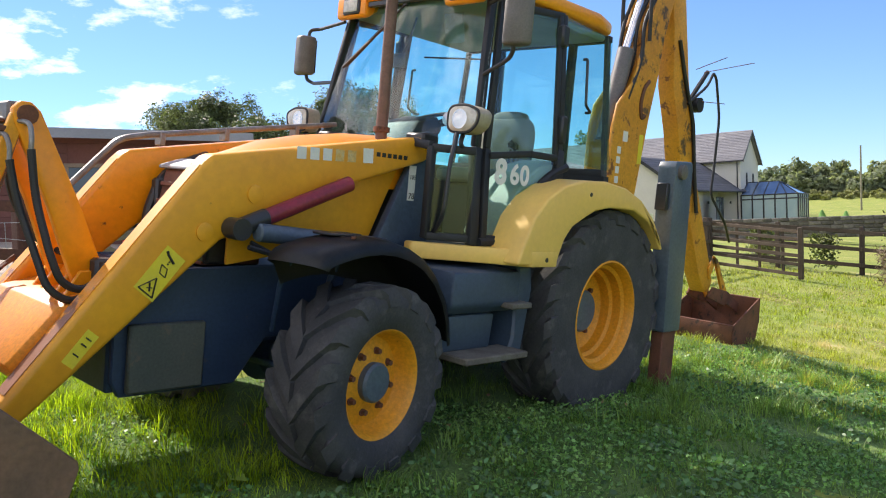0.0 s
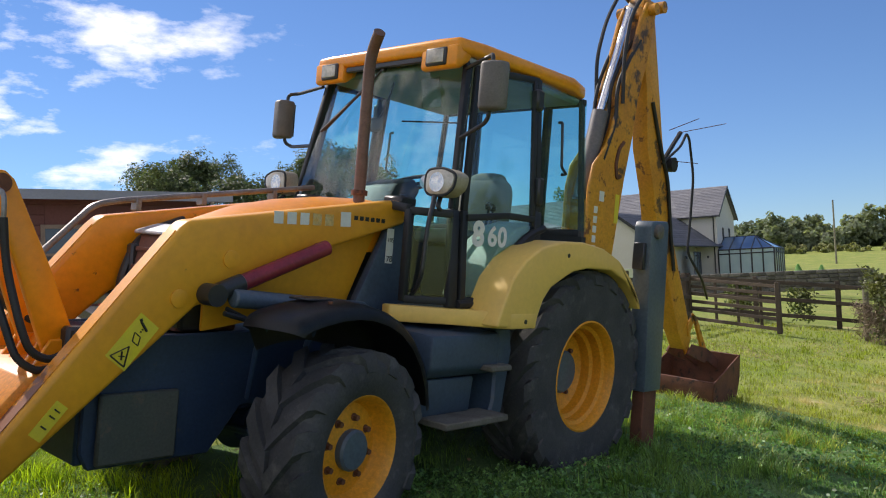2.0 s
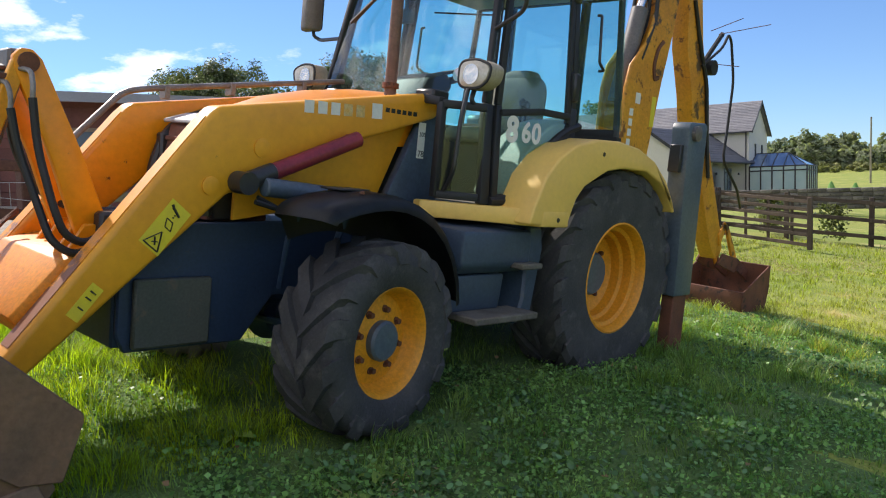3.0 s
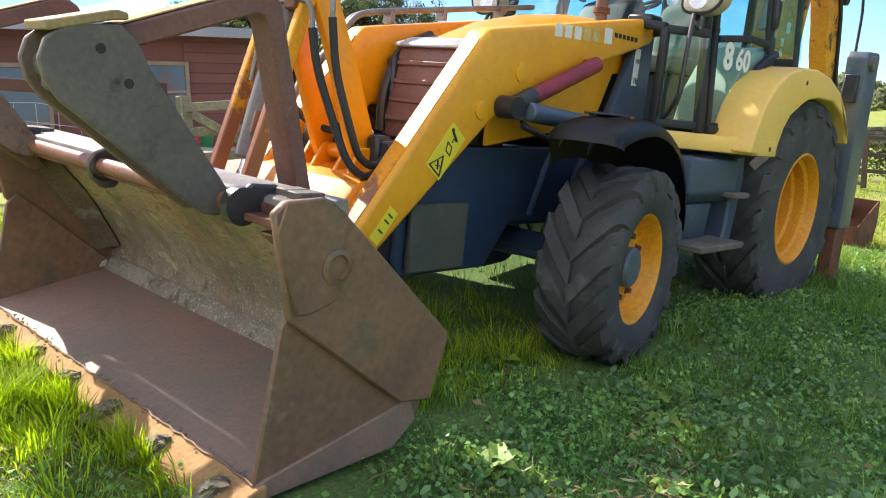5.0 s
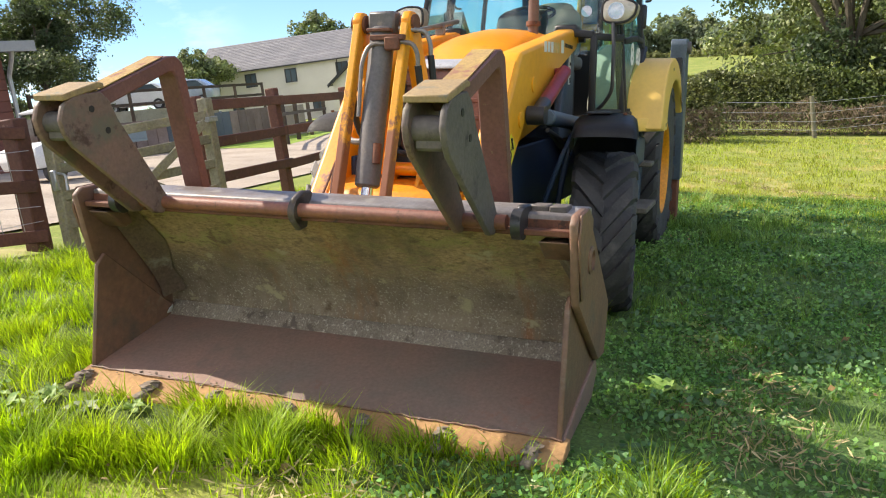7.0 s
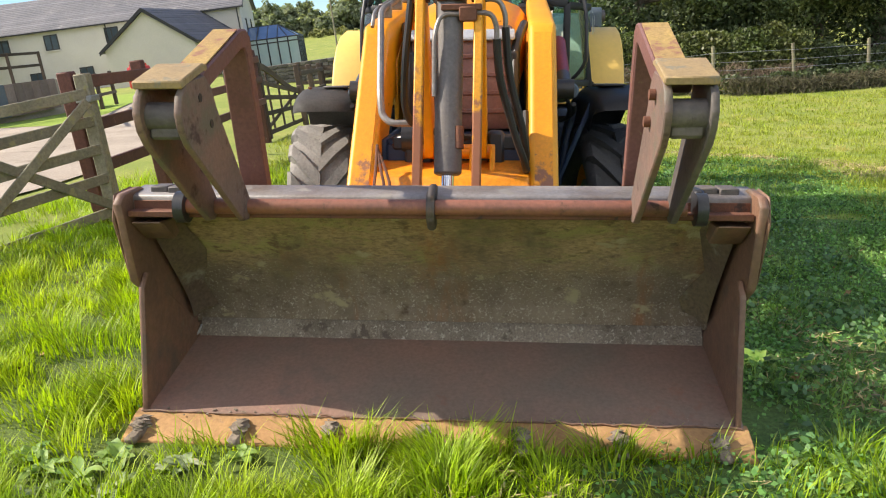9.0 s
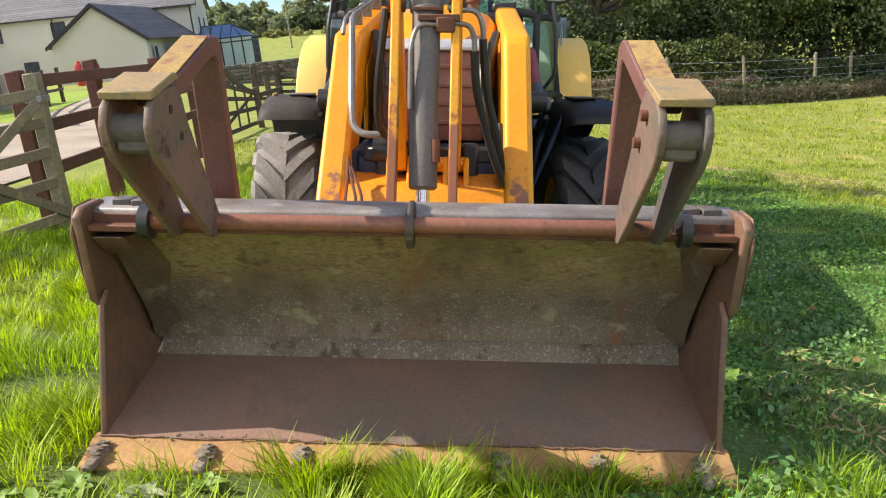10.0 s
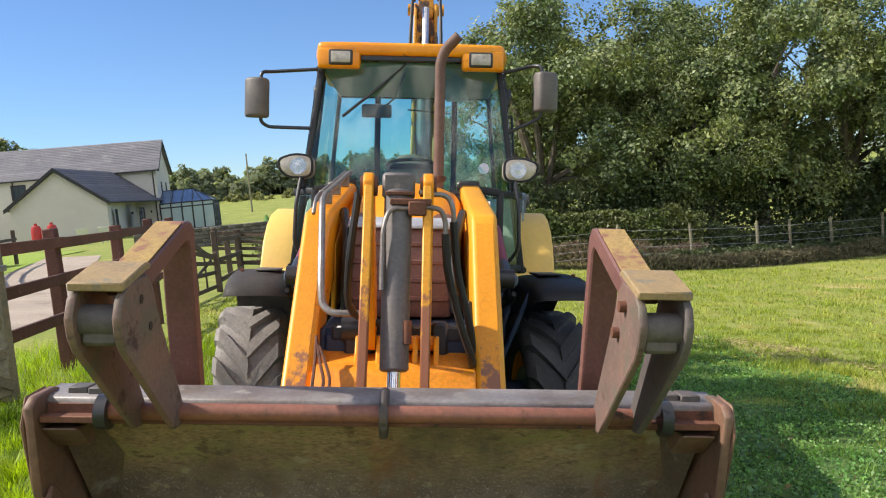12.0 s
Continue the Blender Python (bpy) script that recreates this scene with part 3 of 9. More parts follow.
def chassis():
    bm = B()
    body = [(-2.9, 0.55), (-0.35, 0.55), (-0.25, 0.62), (0.25, 0.62), (0.42, 0.40), (1.02, 0.40), (1.06, 0.48), (1.06, 0.98), (-0.5, 1.03), (-2.9, 1.0)]
    for y in (0.33, -0.36):
        prism(bm, body, y, y + 0.03, "y", 0.008)
    box(bm, -2.85, 1.03, -0.33, 0.33, 0.60, 0.98)
    box(bm, 0.95, 1.07, -0.33, 0.33, 0.42, 0.96, 0.01)
    part("chassis", bm, chassis_blue, loader, "dark blue painted chassis")
    bm = B()
    rod(bm, (0, -0.72, 0.485), (0, 0.72, 0.485), 0.075, 18)
    lathe(bm, [(0.02, -0.14), (0.14, -0.12), (0.19, 0), (0.14, 0.12), (0.02, 0.14)], (0, 0.02, 0.485), 20)
    part("front_axle", bm, chassis_blue, loader)
    bm = B()
    rod(bm, (-2.08, -0.8, 0.725), (-2.08, 0.8, 0.725), 0.11, 18)
    lathe(bm, [(0.02, -0.2), (0.2, -0.18), (0.27, 0), (0.2, 0.18), (0.02, 0.2)], (-2.08, 0, 0.725), 20)
    part("rear_axle", bm, chassis_blue, loader)
    bm = B()
    tube(bm, [(0.14, -0.6, 0.47), (0.16, 0, 0.45), (0.14, 0.6, 0.47)], 0.022, 8)
    part("track_rod", bm, chassis_blue, loader)
    # tank and step on both sides
    for s in (1, -1):
        bm = B()
        prism(bm, [(0.55 * s, 0.78), (0.86 * s, 0.78), (0.93 * s, 0.84), (0.93 * s, 1.03), (0.55 * s, 1.05)], -1.16, -0.55, "x", 0.02, 2)
        prism(bm, [(0.55 * s, 0.52), (0.84 * s, 0.56), (0.86 * s, 0.775), (0.55 * s, 0.775)], -1.02, -0.57, "x", 0.02, 2)
        prism(bm, [(-1.16, 1.06), (-1.29, 1.06), (-1.32, 0.92), (-1.26, 0.52), (-1.10, 0.46), (-1.16, 0.62)], 0.60 * s, 0.90 * s, "y", 0.015)
        tank = part("side_tank", bm, tank_blue, loader, "blue-grey painted side tank with steps")
        bm = B()
        box(bm, -1.16, -0.60, 0.80 * s if s > 0 else -1.03, 1.03 if s > 0 else -0.80, 0.525, 0.565, 0.008)
        part("step", bm, cab_floor_mat, tank, "dusty metal step tread")
        bm = B()
        box(bm, -1.20, -1.0, 0.86 * s if s > 0 else -1.0, 1.0 if s > 0 else -0.86, 0.815, 0.85, 0.008)
        part("step", bm, cab_floor_mat, tank)
    # counterweight plate low at the front
    bm = B()
    box(bm, 0.62, 1.0, 0.364, 0.40, 0.42, 0.74, 0.01)
    part("side_plate", bm, surface("grey_green_plate", (0.06, 0.07, 0.062), (0.075, 0.08, 0.07), 5, 0.6, spot=(0.12, 0.1, 0.08), spot_scale=9), loader, "grey-green steel plate")


chassis()


def bonnet():
    bm = B()
    # crowned top: a few lengthwise strips from one side to the other
    xs = [(-0.76, 1.785, 0.37), (-0.45, 1.765, 0.37), (-0.15, 1.72, 0.36), (0.1, 1.66, 0.345), (0.32, 1.575, 0.32), (0.45, 1.505, 0.30)]
    prev = None
    for x, z, w in xs:
        ring = []
        for k in range(-6, 7):
            u = k / 6
            drop = 0.10 * abs(u) ** 2.2 + (0.05 if abs(k) == 6 else 0)
            ring.append(bm.verts.new((x, w * u, z - drop)))
        ring += [bm.verts.new((x, w, z - 0.32)), bm.verts.new((x, -w, z - 0.32))]
        order = ring[:13] + [ring[13], ring[14]]
        if prev:
            for k in range(15):
                bm.faces.new((prev[k], prev[(k + 1) % 15], order[(k + 1) % 15], order[k]))
        else:
            bm.faces.new(order)
        prev = order
    bm.faces.new(prev[::-1])
    top = part("bonnet", bm, orange, loader, "orange engine bonnet faded along the top")
    for s in (1, -1):
        bm = B()
        prism(bm, [(-0.40, 1.16), (0.52, 1.005), (0.52, 1.36), (0.2, 1.50), (-0.62, 1.64)], 0.345 * s, 0.372 * s, "y", 0.01, 2)
        part("bonnet_side", bm, yellow, top, "yellow bonnet side panel")
    bm = B()
    for s in (1, -1):
        prism(bm, [(-0.39, 1.03), (-0.39, 1.16), (-0.62, 1.62), (-0.62, 1.72), (-0.80, 1.72), (-0.80, 1.03)], 0.40 * s, 0.455 * s, "y", 0.012, 2)
    box(bm, -0.80, -0.66, -0.41, 0.41, 1.03, 1.70)
    part("scuttle_panel", bm, tank_blue, loader, "dark navy panel between the bonnet and the cab")
    bm = B()
    prism(bm, [(0.25, 0.99), (0.60, 0.99), (0.61, 1.10), (0.535, 1.46), (0.30, 1.55)], -0.27, 0.27, "y", 0.02, 2)
    grille = part("grille", bm, grille_brown, loader, "brown front grille panel")
    for i in range(4):
        bm = B()
        z = 1.09 + 0.095 * i
        box(bm, 0.55, 0.622 - 0.018 * i, -0.25, 0.25, z - 0.012, z + 0.012, 0.004)
        part("grille_bar", bm, grille_brown, grille)
    bm = B()
    prism(bm, [(0.43, 1.462), (0.565, 1.455), (0.565, 1.475), (0.43, 1.52)], -0.285, 0.285, "y", 0.006)
    part("top_plate", bm, surface("pale_grey_plate", (0.42, 0.43, 0.45), (0.36, 0.37, 0.40), 6, 0.4, spot=(0.15, 0.1, 0.08), spot_scale=9, spot_at=0.66), grille, "pale grey strip over the grille")
    for s in (1, -1):
        bm = B()
        tube(bm, [(0.61, 0.285 * s, 1.02), (0.62, 0.285 * s, 1.2), (0.55, 0.285 * s, 1.40), (0.44, 0.305 * s, 1.48), (0.25, 0.335 * s, 1.55)], 0.026, 8, 0.1)
        box(bm, 0.40, 0.59, 0.275 * s - 0.035, 0.275 * s + 0.03, 1.0, 1.40, 0.012)
        part("grille_surround", bm, black, grille, "black rubber grille surround")
    each("front_bracket", black, loader, "", lambda bm: box(bm, 0.97, 1.08, -0.30, 0.30, 0.93, 1.0, 0.01), lambda bm: box(bm, 1.0, 1.10, -0.24, -0.10, 0.82, 1.05, 0.015), lambda bm: box(bm, 1.0, 1.10, 0.16, 0.24, 0.84, 1.02, 0.015))
    each("pulley", black, loader, "", lambda bm: rod(bm, (1.06, -0.25, 0.99), (1.06, -0.15, 0.99), 0.07, 16))


bonnet()


def front_mudguard(s):
    """A pressed sheet over the tyre, with a turned-down front lip and a rolled outer edge."""
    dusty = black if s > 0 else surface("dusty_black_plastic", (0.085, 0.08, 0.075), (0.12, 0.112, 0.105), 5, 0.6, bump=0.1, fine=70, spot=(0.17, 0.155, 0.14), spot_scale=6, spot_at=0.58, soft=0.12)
    bm = B()
    line = [(0.545, 1.085), (0.535, 1.115), (0.505, 1.14), (0.455, 1.16), (0.36, 1.182), (0.24, 1.20), (0.12, 1.205), (0.0, 1.195), (-0.13, 1.165), (-0.26, 1.11), (-0.38, 1.02), (-0.475, 0.905), (-0.54, 0.77), (-0.565, 0.64)]
    cross = [(0.640, -0.21), (0.645, -0.10), (0.658, -0.035), (0.69, -0.004), (0.80, 0.010), (0.93, 0.006), (0.985, -0.006), (1.01, -0.03), (1.018, -0.07)]
    rows = []
    for i, (x, z) in enumerate(line):
        x0, z0 = line[max(i - 1, 0)]
        x1, z1 = line[min(i + 1, len(line) - 1)]
        out = Vector((z1 - z0, 0, -(x1 - x0))).normalized()
        if out.dot(Vector((x, 0, z - 0.5))) < 0:
            out = -out
        rows.append([bm.verts.new(Vector((x, y * s, z)) + out * d) for y, d in cross])
    for a, b in zip(rows, rows[1:]):
        for k in range(len(cross) - 1):
            bm.faces.new((a[k], a[k + 1], b[k + 1], b[k]))
    bmesh.ops.solidify(bm, geom=bm.faces[:], thickness=0.010)
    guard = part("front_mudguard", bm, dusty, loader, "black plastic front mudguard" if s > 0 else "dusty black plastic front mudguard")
    for run, r in (([(0.02, 0.55 * s, 0.62), (0.02, 0.60 * s, 0.95), (0.02, 0.68 * s, 1.15)], 0.020), ([(0.30, 0.50 * s, 0.70), (0.36, 0.60 * s, 0.98), (0.33, 0.68 * s, 1.15)], 0.014)):
        bm = B()
        tube(bm, run, r, 8, 0.06)
        part("mudguard_bracket", bm, chassis_blue, guard)
    bm = B()
    box(bm, 0.10, 0.30, min(0.72 * s, 0.86 * s), max(0.72 * s, 0.86 * s), 1.208, 1.219, 0.004)
    part("stiffener", bm, dusty, guard)
    for y in (0.74, 0.94):
        bm = B()
        bolt(bm, (0.25, y * s, 1.203), (0.1, 0, 1), 0.012, 0.012)
        part("bolt", bm, rust, guard)
    guard.matrix_basis = steered(s)


for s in (1, -1):
    front_mudguard(s)


def loader_arm(s):
    y0, y1 = 0.355 * s, 0.49 * s
    prof = [(-0.70, 1.765), (-0.745, 1.735), (-0.745, 1.68), (-0.70, 1.632), (-0.16, 1.462), (0.02, 1.40), (0.33, 1.235), (0.47, 1.165), (0.62, 1.145), (1.47, 0.385), (1.535, 0.34), (1.60, 0.37), (1.61, 0.43),
            (1.54, 0.487), (0.735, 1.50), (0.70, 1.535), (-0.62, 1.765)]
    arm = part("loader_arm", prism(B(), prof, y0, y1, "y", 0.024, 3), yellow if s > 0 else orange, loader, "yellow loader arm" if s > 0 else "orange loader arm")
    for x, z, r in ((-0.715, 1.71, 0.035), (0.461, 1.367, 0.045), (0.72, 1.176, 0.043)):
        bm = B()
        lathe(bm, [(0.005, 0), (r, 0), (r, 0.008 * s), (r * 0.7, 0.011 * s), (0.005, 0.011 * s)], (x, y1, z), 24)
        part("boss", bm, yellow if s > 0 else orange, arm)
    bm = B()
    rod(bm, (-0.715, y0 - 0.05 * s, 1.71), (-0.715, y1 + 0.05 * s, 1.71), 0.03, 16)
    box(bm, -0.80, -0.66, min(y0, y1) - 0.02, max(y0, y1) + 0.0, 1.74, 1.80, 0.012)
    part("pivot_pin", bm, black, arm, "black pivot at the rear of the arm")
    # bare, rusted front of the leg
    bm = B()
    d = Vector((0.805, 0, -1.013)).normalized()
    nrm = Vector((d.z, 0, -d.x)) * -1
    p0 = Vector((0.735, 0, 1.50)) + d * 0.02
    p1 = Vector((1.54, 0, 0.487)) - d * 0.02
    slab(bm, [p0 + Vector((0, y0 + 0.026 * s, 0)), p0 + Vector((0, y1 - 0.026 * s, 0)), p1 + Vector((0, y1 - 0.026 * s, 0)), p1 + Vector((0, y0 + 0.026 * s, 0))], nrm * 0.004)
    part("worn_face", bm, worn_leg, arm, "rusted bare front face of the arm")
    # lift rams
    bm = B()
    rod(bm, (0.44, 0.545 * s, 1.255), (-0.085, 0.545 * s, 1.462), 0.041, 20, None, 0.006)
    ram = part("lift_ram", bm, red_ram, loader, "faded red hydraulic lift ram")
    bm = B()
    rod(bm, (0.60, 0.545 * s, 1.195), (0.42, 0.545 * s, 1.265), 0.044, 18, None, 0.01)
    lathe(bm, [(0.01, -0.05), (0.052, -0.05), (0.052, 0.05), (0.01, 0.05)], (0.585, 0.545 * s, 1.20), 20)
    part("ram_knuckle", bm, black, ram, "dark ram end")
    bm = B()
    box(bm, -0.07, -0.03, 0.49 * s if s > 0 else -0.58, 0.58 if s > 0 else -0.49, 1.42, 1.48, 0.008)
    part("ram_bracket", bm, red_ram, ram)
    bm = B()
    rod(bm, (0.50, 0.585 * s, 1.19), (-0.34, 0.585 * s, 1.135), 0.045, 18, None, 0.008)
    part("crowd_ram", bm, steel_blue, loader, "blue-grey hydraulic cylinder over the front wheel")
    bm = B()
    tube(bm, [(0.55, 0.60 * s, 1.12), (0.35, 0.62 * s, 1.07), (0.1, 0.60 * s, 1.02), (-0.2, 0.55 * s, 1.0)], 0.013, 7, 0.1)
    part("hose", bm, hose_black, loader, "black hydraulic hose")
    bm = B()
    tube(bm, [(0.52, 0.57 * s, 1.14), (0.30, 0.60 * s, 1.04), (0.05, 0.56 * s, 1.0)], 0.011, 7, 0.1)
    part("hose", bm, hose_black, loader, "black hydraulic hose")
    return arm


arm_left = loader_arm(1)
arm_right = loader_arm(-1)


def on_arm(name, x, z, w, h, material, parent, tilt=0.0, lift=0.0025):
    """A flat decal on the outer face of the left arm: centre, size and slope in degrees."""
    c, s = math.cos(radians(tilt)), math.sin(radians(tilt))
    bm = B()
    pts = []
    for u, v in ((-w / 2, -h / 2), (w / 2, -h / 2), (w / 2, h / 2), (-w / 2, h / 2)):
        pts.append((x + u * c - v * s, 0.49 + lift, z + u * s + v * c))
    slab(bm, pts, (0, -0.002, 0))
    return part(name, bm, material, parent)


def arm_marks():
    # maker's name as plain bars, and the white square beside it
    for i in range(5):
        x = 0.205 - i * 0.083
        on_arm("lettering_bar", x, 1.594 + 0.0035 * i, 0.058, 0.062, white if i < 3 else surface("worn_lettering", (0.55, 0.45, 0.25), (0.6, 0.35, 0.08), 25, 0.5, bump=0), arm_left, -2)
    on_arm("square_mark", -0.243, 1.622, 0.072, 0.080, white, arm_left, -3)
    for i in range(6):
        on_arm("lettering_bar", -0.318 - i * 0.042, 1.637, 0.028, 0.024, ink, arm_left, 0)
    # warning label down the leg
    slope = math.degrees(math.atan2(-1.013, 0.805))
    lab = on_arm("warning_label", 0.925, 0.985, 0.235, 0.115, label_yellow, arm_left, slope)
    d = Vector((0.805, 0, -1.013)).normalized()
    up = Vector((1.013, 0, 0.805)).normalized()

    def at(u, v, lift=0.0045):
        p = Vector((0.925, 0.49 + lift, 0.985)) + d * u + up * v
        return p

    bm = B()
    tri = [at(0.105, -0.042), at(0.105, 0.042), at(0.025, 0.0)]
    for a, b in zip(tri, tri[1:] + tri[:1]):
        tube(bm, [a, b], 0.0035, 4)
    tube(bm, [at(0.09, -0.012), at(0.06, 0.012)], 0.004, 4)
    tube(bm, [at(0.07, -0.014), at(0.085, 0.010)], 0.003, 4)
    sq = [at(0.0, -0.03), at(0.0, 0.005), at(-0.035, 0.022), at(-0.035, -0.013)]
    for a, b in zip(sq, sq[1:] + sq[:1]):
        tube(bm, [a, b], 0.0025, 4)
    for u in (-0.050, -0.062):
        tube(bm, [at(u, 0.0), at(u - 0.006, 0.002)], 0.004, 4)
    tube(bm, [at(-0.072, -0.02), at(-0.088, 0.03)], 0.006, 5)
    tube(bm, [at(-0.09, 0.030), at(-0.096, 0.040)], 0.007, 5)
    part("pictogram", bm, ink, lab, "black warning triangle and box pictograms")
    lab = on_arm("warning_label", 1.255, 0.672, 0.165, 0.06, label_yellow, arm_left, slope)
    bm = B()
    for u, v in ((0.03, 0.0), (-0.02, 0.0), (-0.05, 0.0)):
        p = Vector((1.255, 0.4945, 0.672)) + d * u
        tube(bm, [p - up * 0.014, p + up * 0.014], 0.004, 4)
    part("pictogram", bm, ink, lab)


arm_marks()


def linkage():
    # box member across the arm legs
    bm = B()
    prism(bm, [(1.02, 0.89), (1.30, 0.83), (1.50, 0.60), (1.42, 0.50), (1.18, 0.66)], -0.357, 0.357, "y", 0.012, 2)
    cross = part("cross_member", bm, worn_orange, loader, "orange cross member worn pale on top")
    bm = B()
    rod(bm, (1.10, -0.16, 0.925), (1.10, 0.18, 0.925), 0.035, 16)
    part("lever_shaft", bm, orange, cross)
    for y in (-0.17, -0.075, 0.09, 0.185):
        bm = B()
        prism(bm, [(1.02, 0.86), (1.22, 0.84), (1.15, 0.96), (1.06, 0.96)], y - 0.012, y + 0.012, "y", 0.005)
        part("lever_foot", bm, orange, cross)
    # tall levers from the cross member up to the ram head
    for s in (1, -1):
        y = 0.012 + 0.125 * s
        bm = B()
        prism(bm, [(1.03, 0.97), (1.06, 0.90), (1.16, 0.90), (1.20, 1.0), (1.29, 1.25), (1.445, 1.60), (1.45, 1.645), (1.42, 1.68), (1.375, 1.68), (1.335, 1.645), (1.16, 1.28)], y - 0.022, y + 0.022, "y", 0.008, 2)
        part("lever_plate", bm, orange, loader, "orange lever plate of the loader linkage")
        bm = B()
        rod(bm, (1.392, y - 0.035, 1.625), (1.392, y + 0.035, 1.625), 0.042, 20)
        part("lever_pin", bm, rust, loader)
        bm = B()
        yy = 0.012 + 0.122 * s
        slab(bm, [(1.45, yy - 0.019, 1.63), (1.45, yy + 0.019, 1.63), (1.76, yy + 0.019, 0.66), (1.76, yy - 0.019, 0.66)], (-0.06, 0, -0.018), 0.006)
        part("tie_bar", bm, tie_paint, loader, "yellow tie bar rusting towards the bucket")
    bm = B()
    rod(bm, (1.415, 0.012, 1.60), (1.605, 0.012, 0.88), 0.058, 24, None, 0.008)
    box(bm, 1.345, 1.445, -0.055, 0.08, 1.57, 1.68, 0.012)
    ram = part("bucket_ram", bm, grey_ram, loader, "dull grey bucket ram")
    bm = B()
    rod(bm, (1.60, 0.012, 0.88), (1.69, 0.012, 0.55), 0.028, 20)
    part("ram_rod", bm, chrome, ram, "polished chrome ram rod")
    bm = B()
    box(bm, 1.46, 1.50, -0.02, 0.15, 1.545, 1.57, 0.004)
    box(bm, 1.46, 1.505, 0.055, 0.13, 1.50, 1.56, 0.006)
    box(bm, 1.45, 1.49, -0.04, 0.08, 1.585, 1.60, 0.003)
    part("valve_block", bm, rust, ram)
    bm = B()
    rod(bm, (1.59, 0.06, 1.08), (1.61, 0.06, 0.99), 0.02, 12)
    part("pipe_union", bm, rust, ram)
    bm = B()
    tube(bm, [(1.49, 0.06, 1.53), (1.50, -0.02, 1.53), (1.53, -0.045, 1.45), (1.57, -0.045, 1.2)], 0.010, 8, 0.05)
    part("steel_pipe", bm, pipe_grey, ram, "bent grey steel hydraulic pipe")
    bm = B()
    tube(bm, [(1.48, 0.10, 1.54), (1.48, 0.19, 1.53), (1.47, 0.21, 1.48), (1.47, 0.21, 1.42)], 0.011, 8, 0.05)
    part("steel_pipe", bm, pipe_grey, ram, "bent grey steel hydraulic pipe")
    bm = B()
    tube(bm, [(1.44, 0.10, 1.60), (1.40, 0.22, 1.59), (1.40, 0.245, 1.53), (1.40, 0.245, 1.47)], 0.011, 8, 0.05)
    part("steel_pipe", bm, pipe_grey, ram, "bent grey steel hydraulic pipe")
    bm = B()
    tube(bm, [(1.47, 0.21, 1.43), (1.44, 0.22, 1.27), (1.37, 0.29, 1.02), (1.34, 0.335, 0.90), (1.24, 0.345, 0.84), (1.12, 0.345, 0.92), (1.0, 0.34, 1.05)], 0.017, 8, 0.12)
    part("hydraulic_hose", bm, hose_black, ram, "black rubber hydraulic hose")
    bm = B()
    tube(bm, [(1.40, 0.245, 1.48), (1.38, 0.26, 1.28), (1.33, 0.325, 1.04), (1.29, 0.342, 0.93), (1.20, 0.342, 0.89), (1.08, 0.342, 0.98), (0.95, 0.34, 1.1)], 0.017, 8, 0.12)
    part("hydraulic_hose", bm, hose_black, ram, "black rubber hydraulic hose")
    bm = B()
    tube(bm, [(1.36, -0.16, 1.6), (1.34, -0.2, 1.3), (1.20, -0.22, 1.05), (1.05, 0.1, 0.98), (1.0, 0.30, 0.95)], 0.017, 8, 0.15)
    part("hydraulic_hose", bm, hose_black, ram, "black rubber hydraulic hose")
    # pipes along the right arm
    for off, r, end in ((0.0, 0.017, [(1.12, -0.345, 1.20), (1.15, -0.335, 1.10), (1.18, -0.29, 1.065), (1.19, -0.15, 1.065)]), (-0.035, 0.010, [(0.80, -0.43, 1.52)])):
        bm = B()
        tube(bm, [(-0.72, -0.40 + off, 1.85), (0.60, -0.40 + off, 1.625), (0.74, -0.395 + off, 1.59)] + end, r, 9, 0.06)
        part("arm_pipe", bm, pipe_grey, arm_right, "steel hydraulic pipe on the arm")
    for x, z in ((-0.4, 1.78), (0.1, 1.70), (0.5, 1.63)):
        bm = B()
        box(bm, x - 0.015, x + 0.015, -0.445, -0.375, z - 0.05, z + 0.022, 0.004)
        part("pipe_clamp", bm, pipe_grey, arm_right)
    for k in range(3):
        bm = B()
        y = -0.335 + 0.025 * k
        tube(bm, [(1.24, -0.345, 0.97 - 0.01 * k), (1.30, -0.34 + 0.01 * k, 0.92), (1.36, y, 0.86), (1.42, y + 0.03 * math.sin(k), 0.80), (1.47, y, 0.70)], 0.007, 6, 0.06)
        part("thin_hose", bm, rust, loader, "rusty brown thin hose")


linkage()


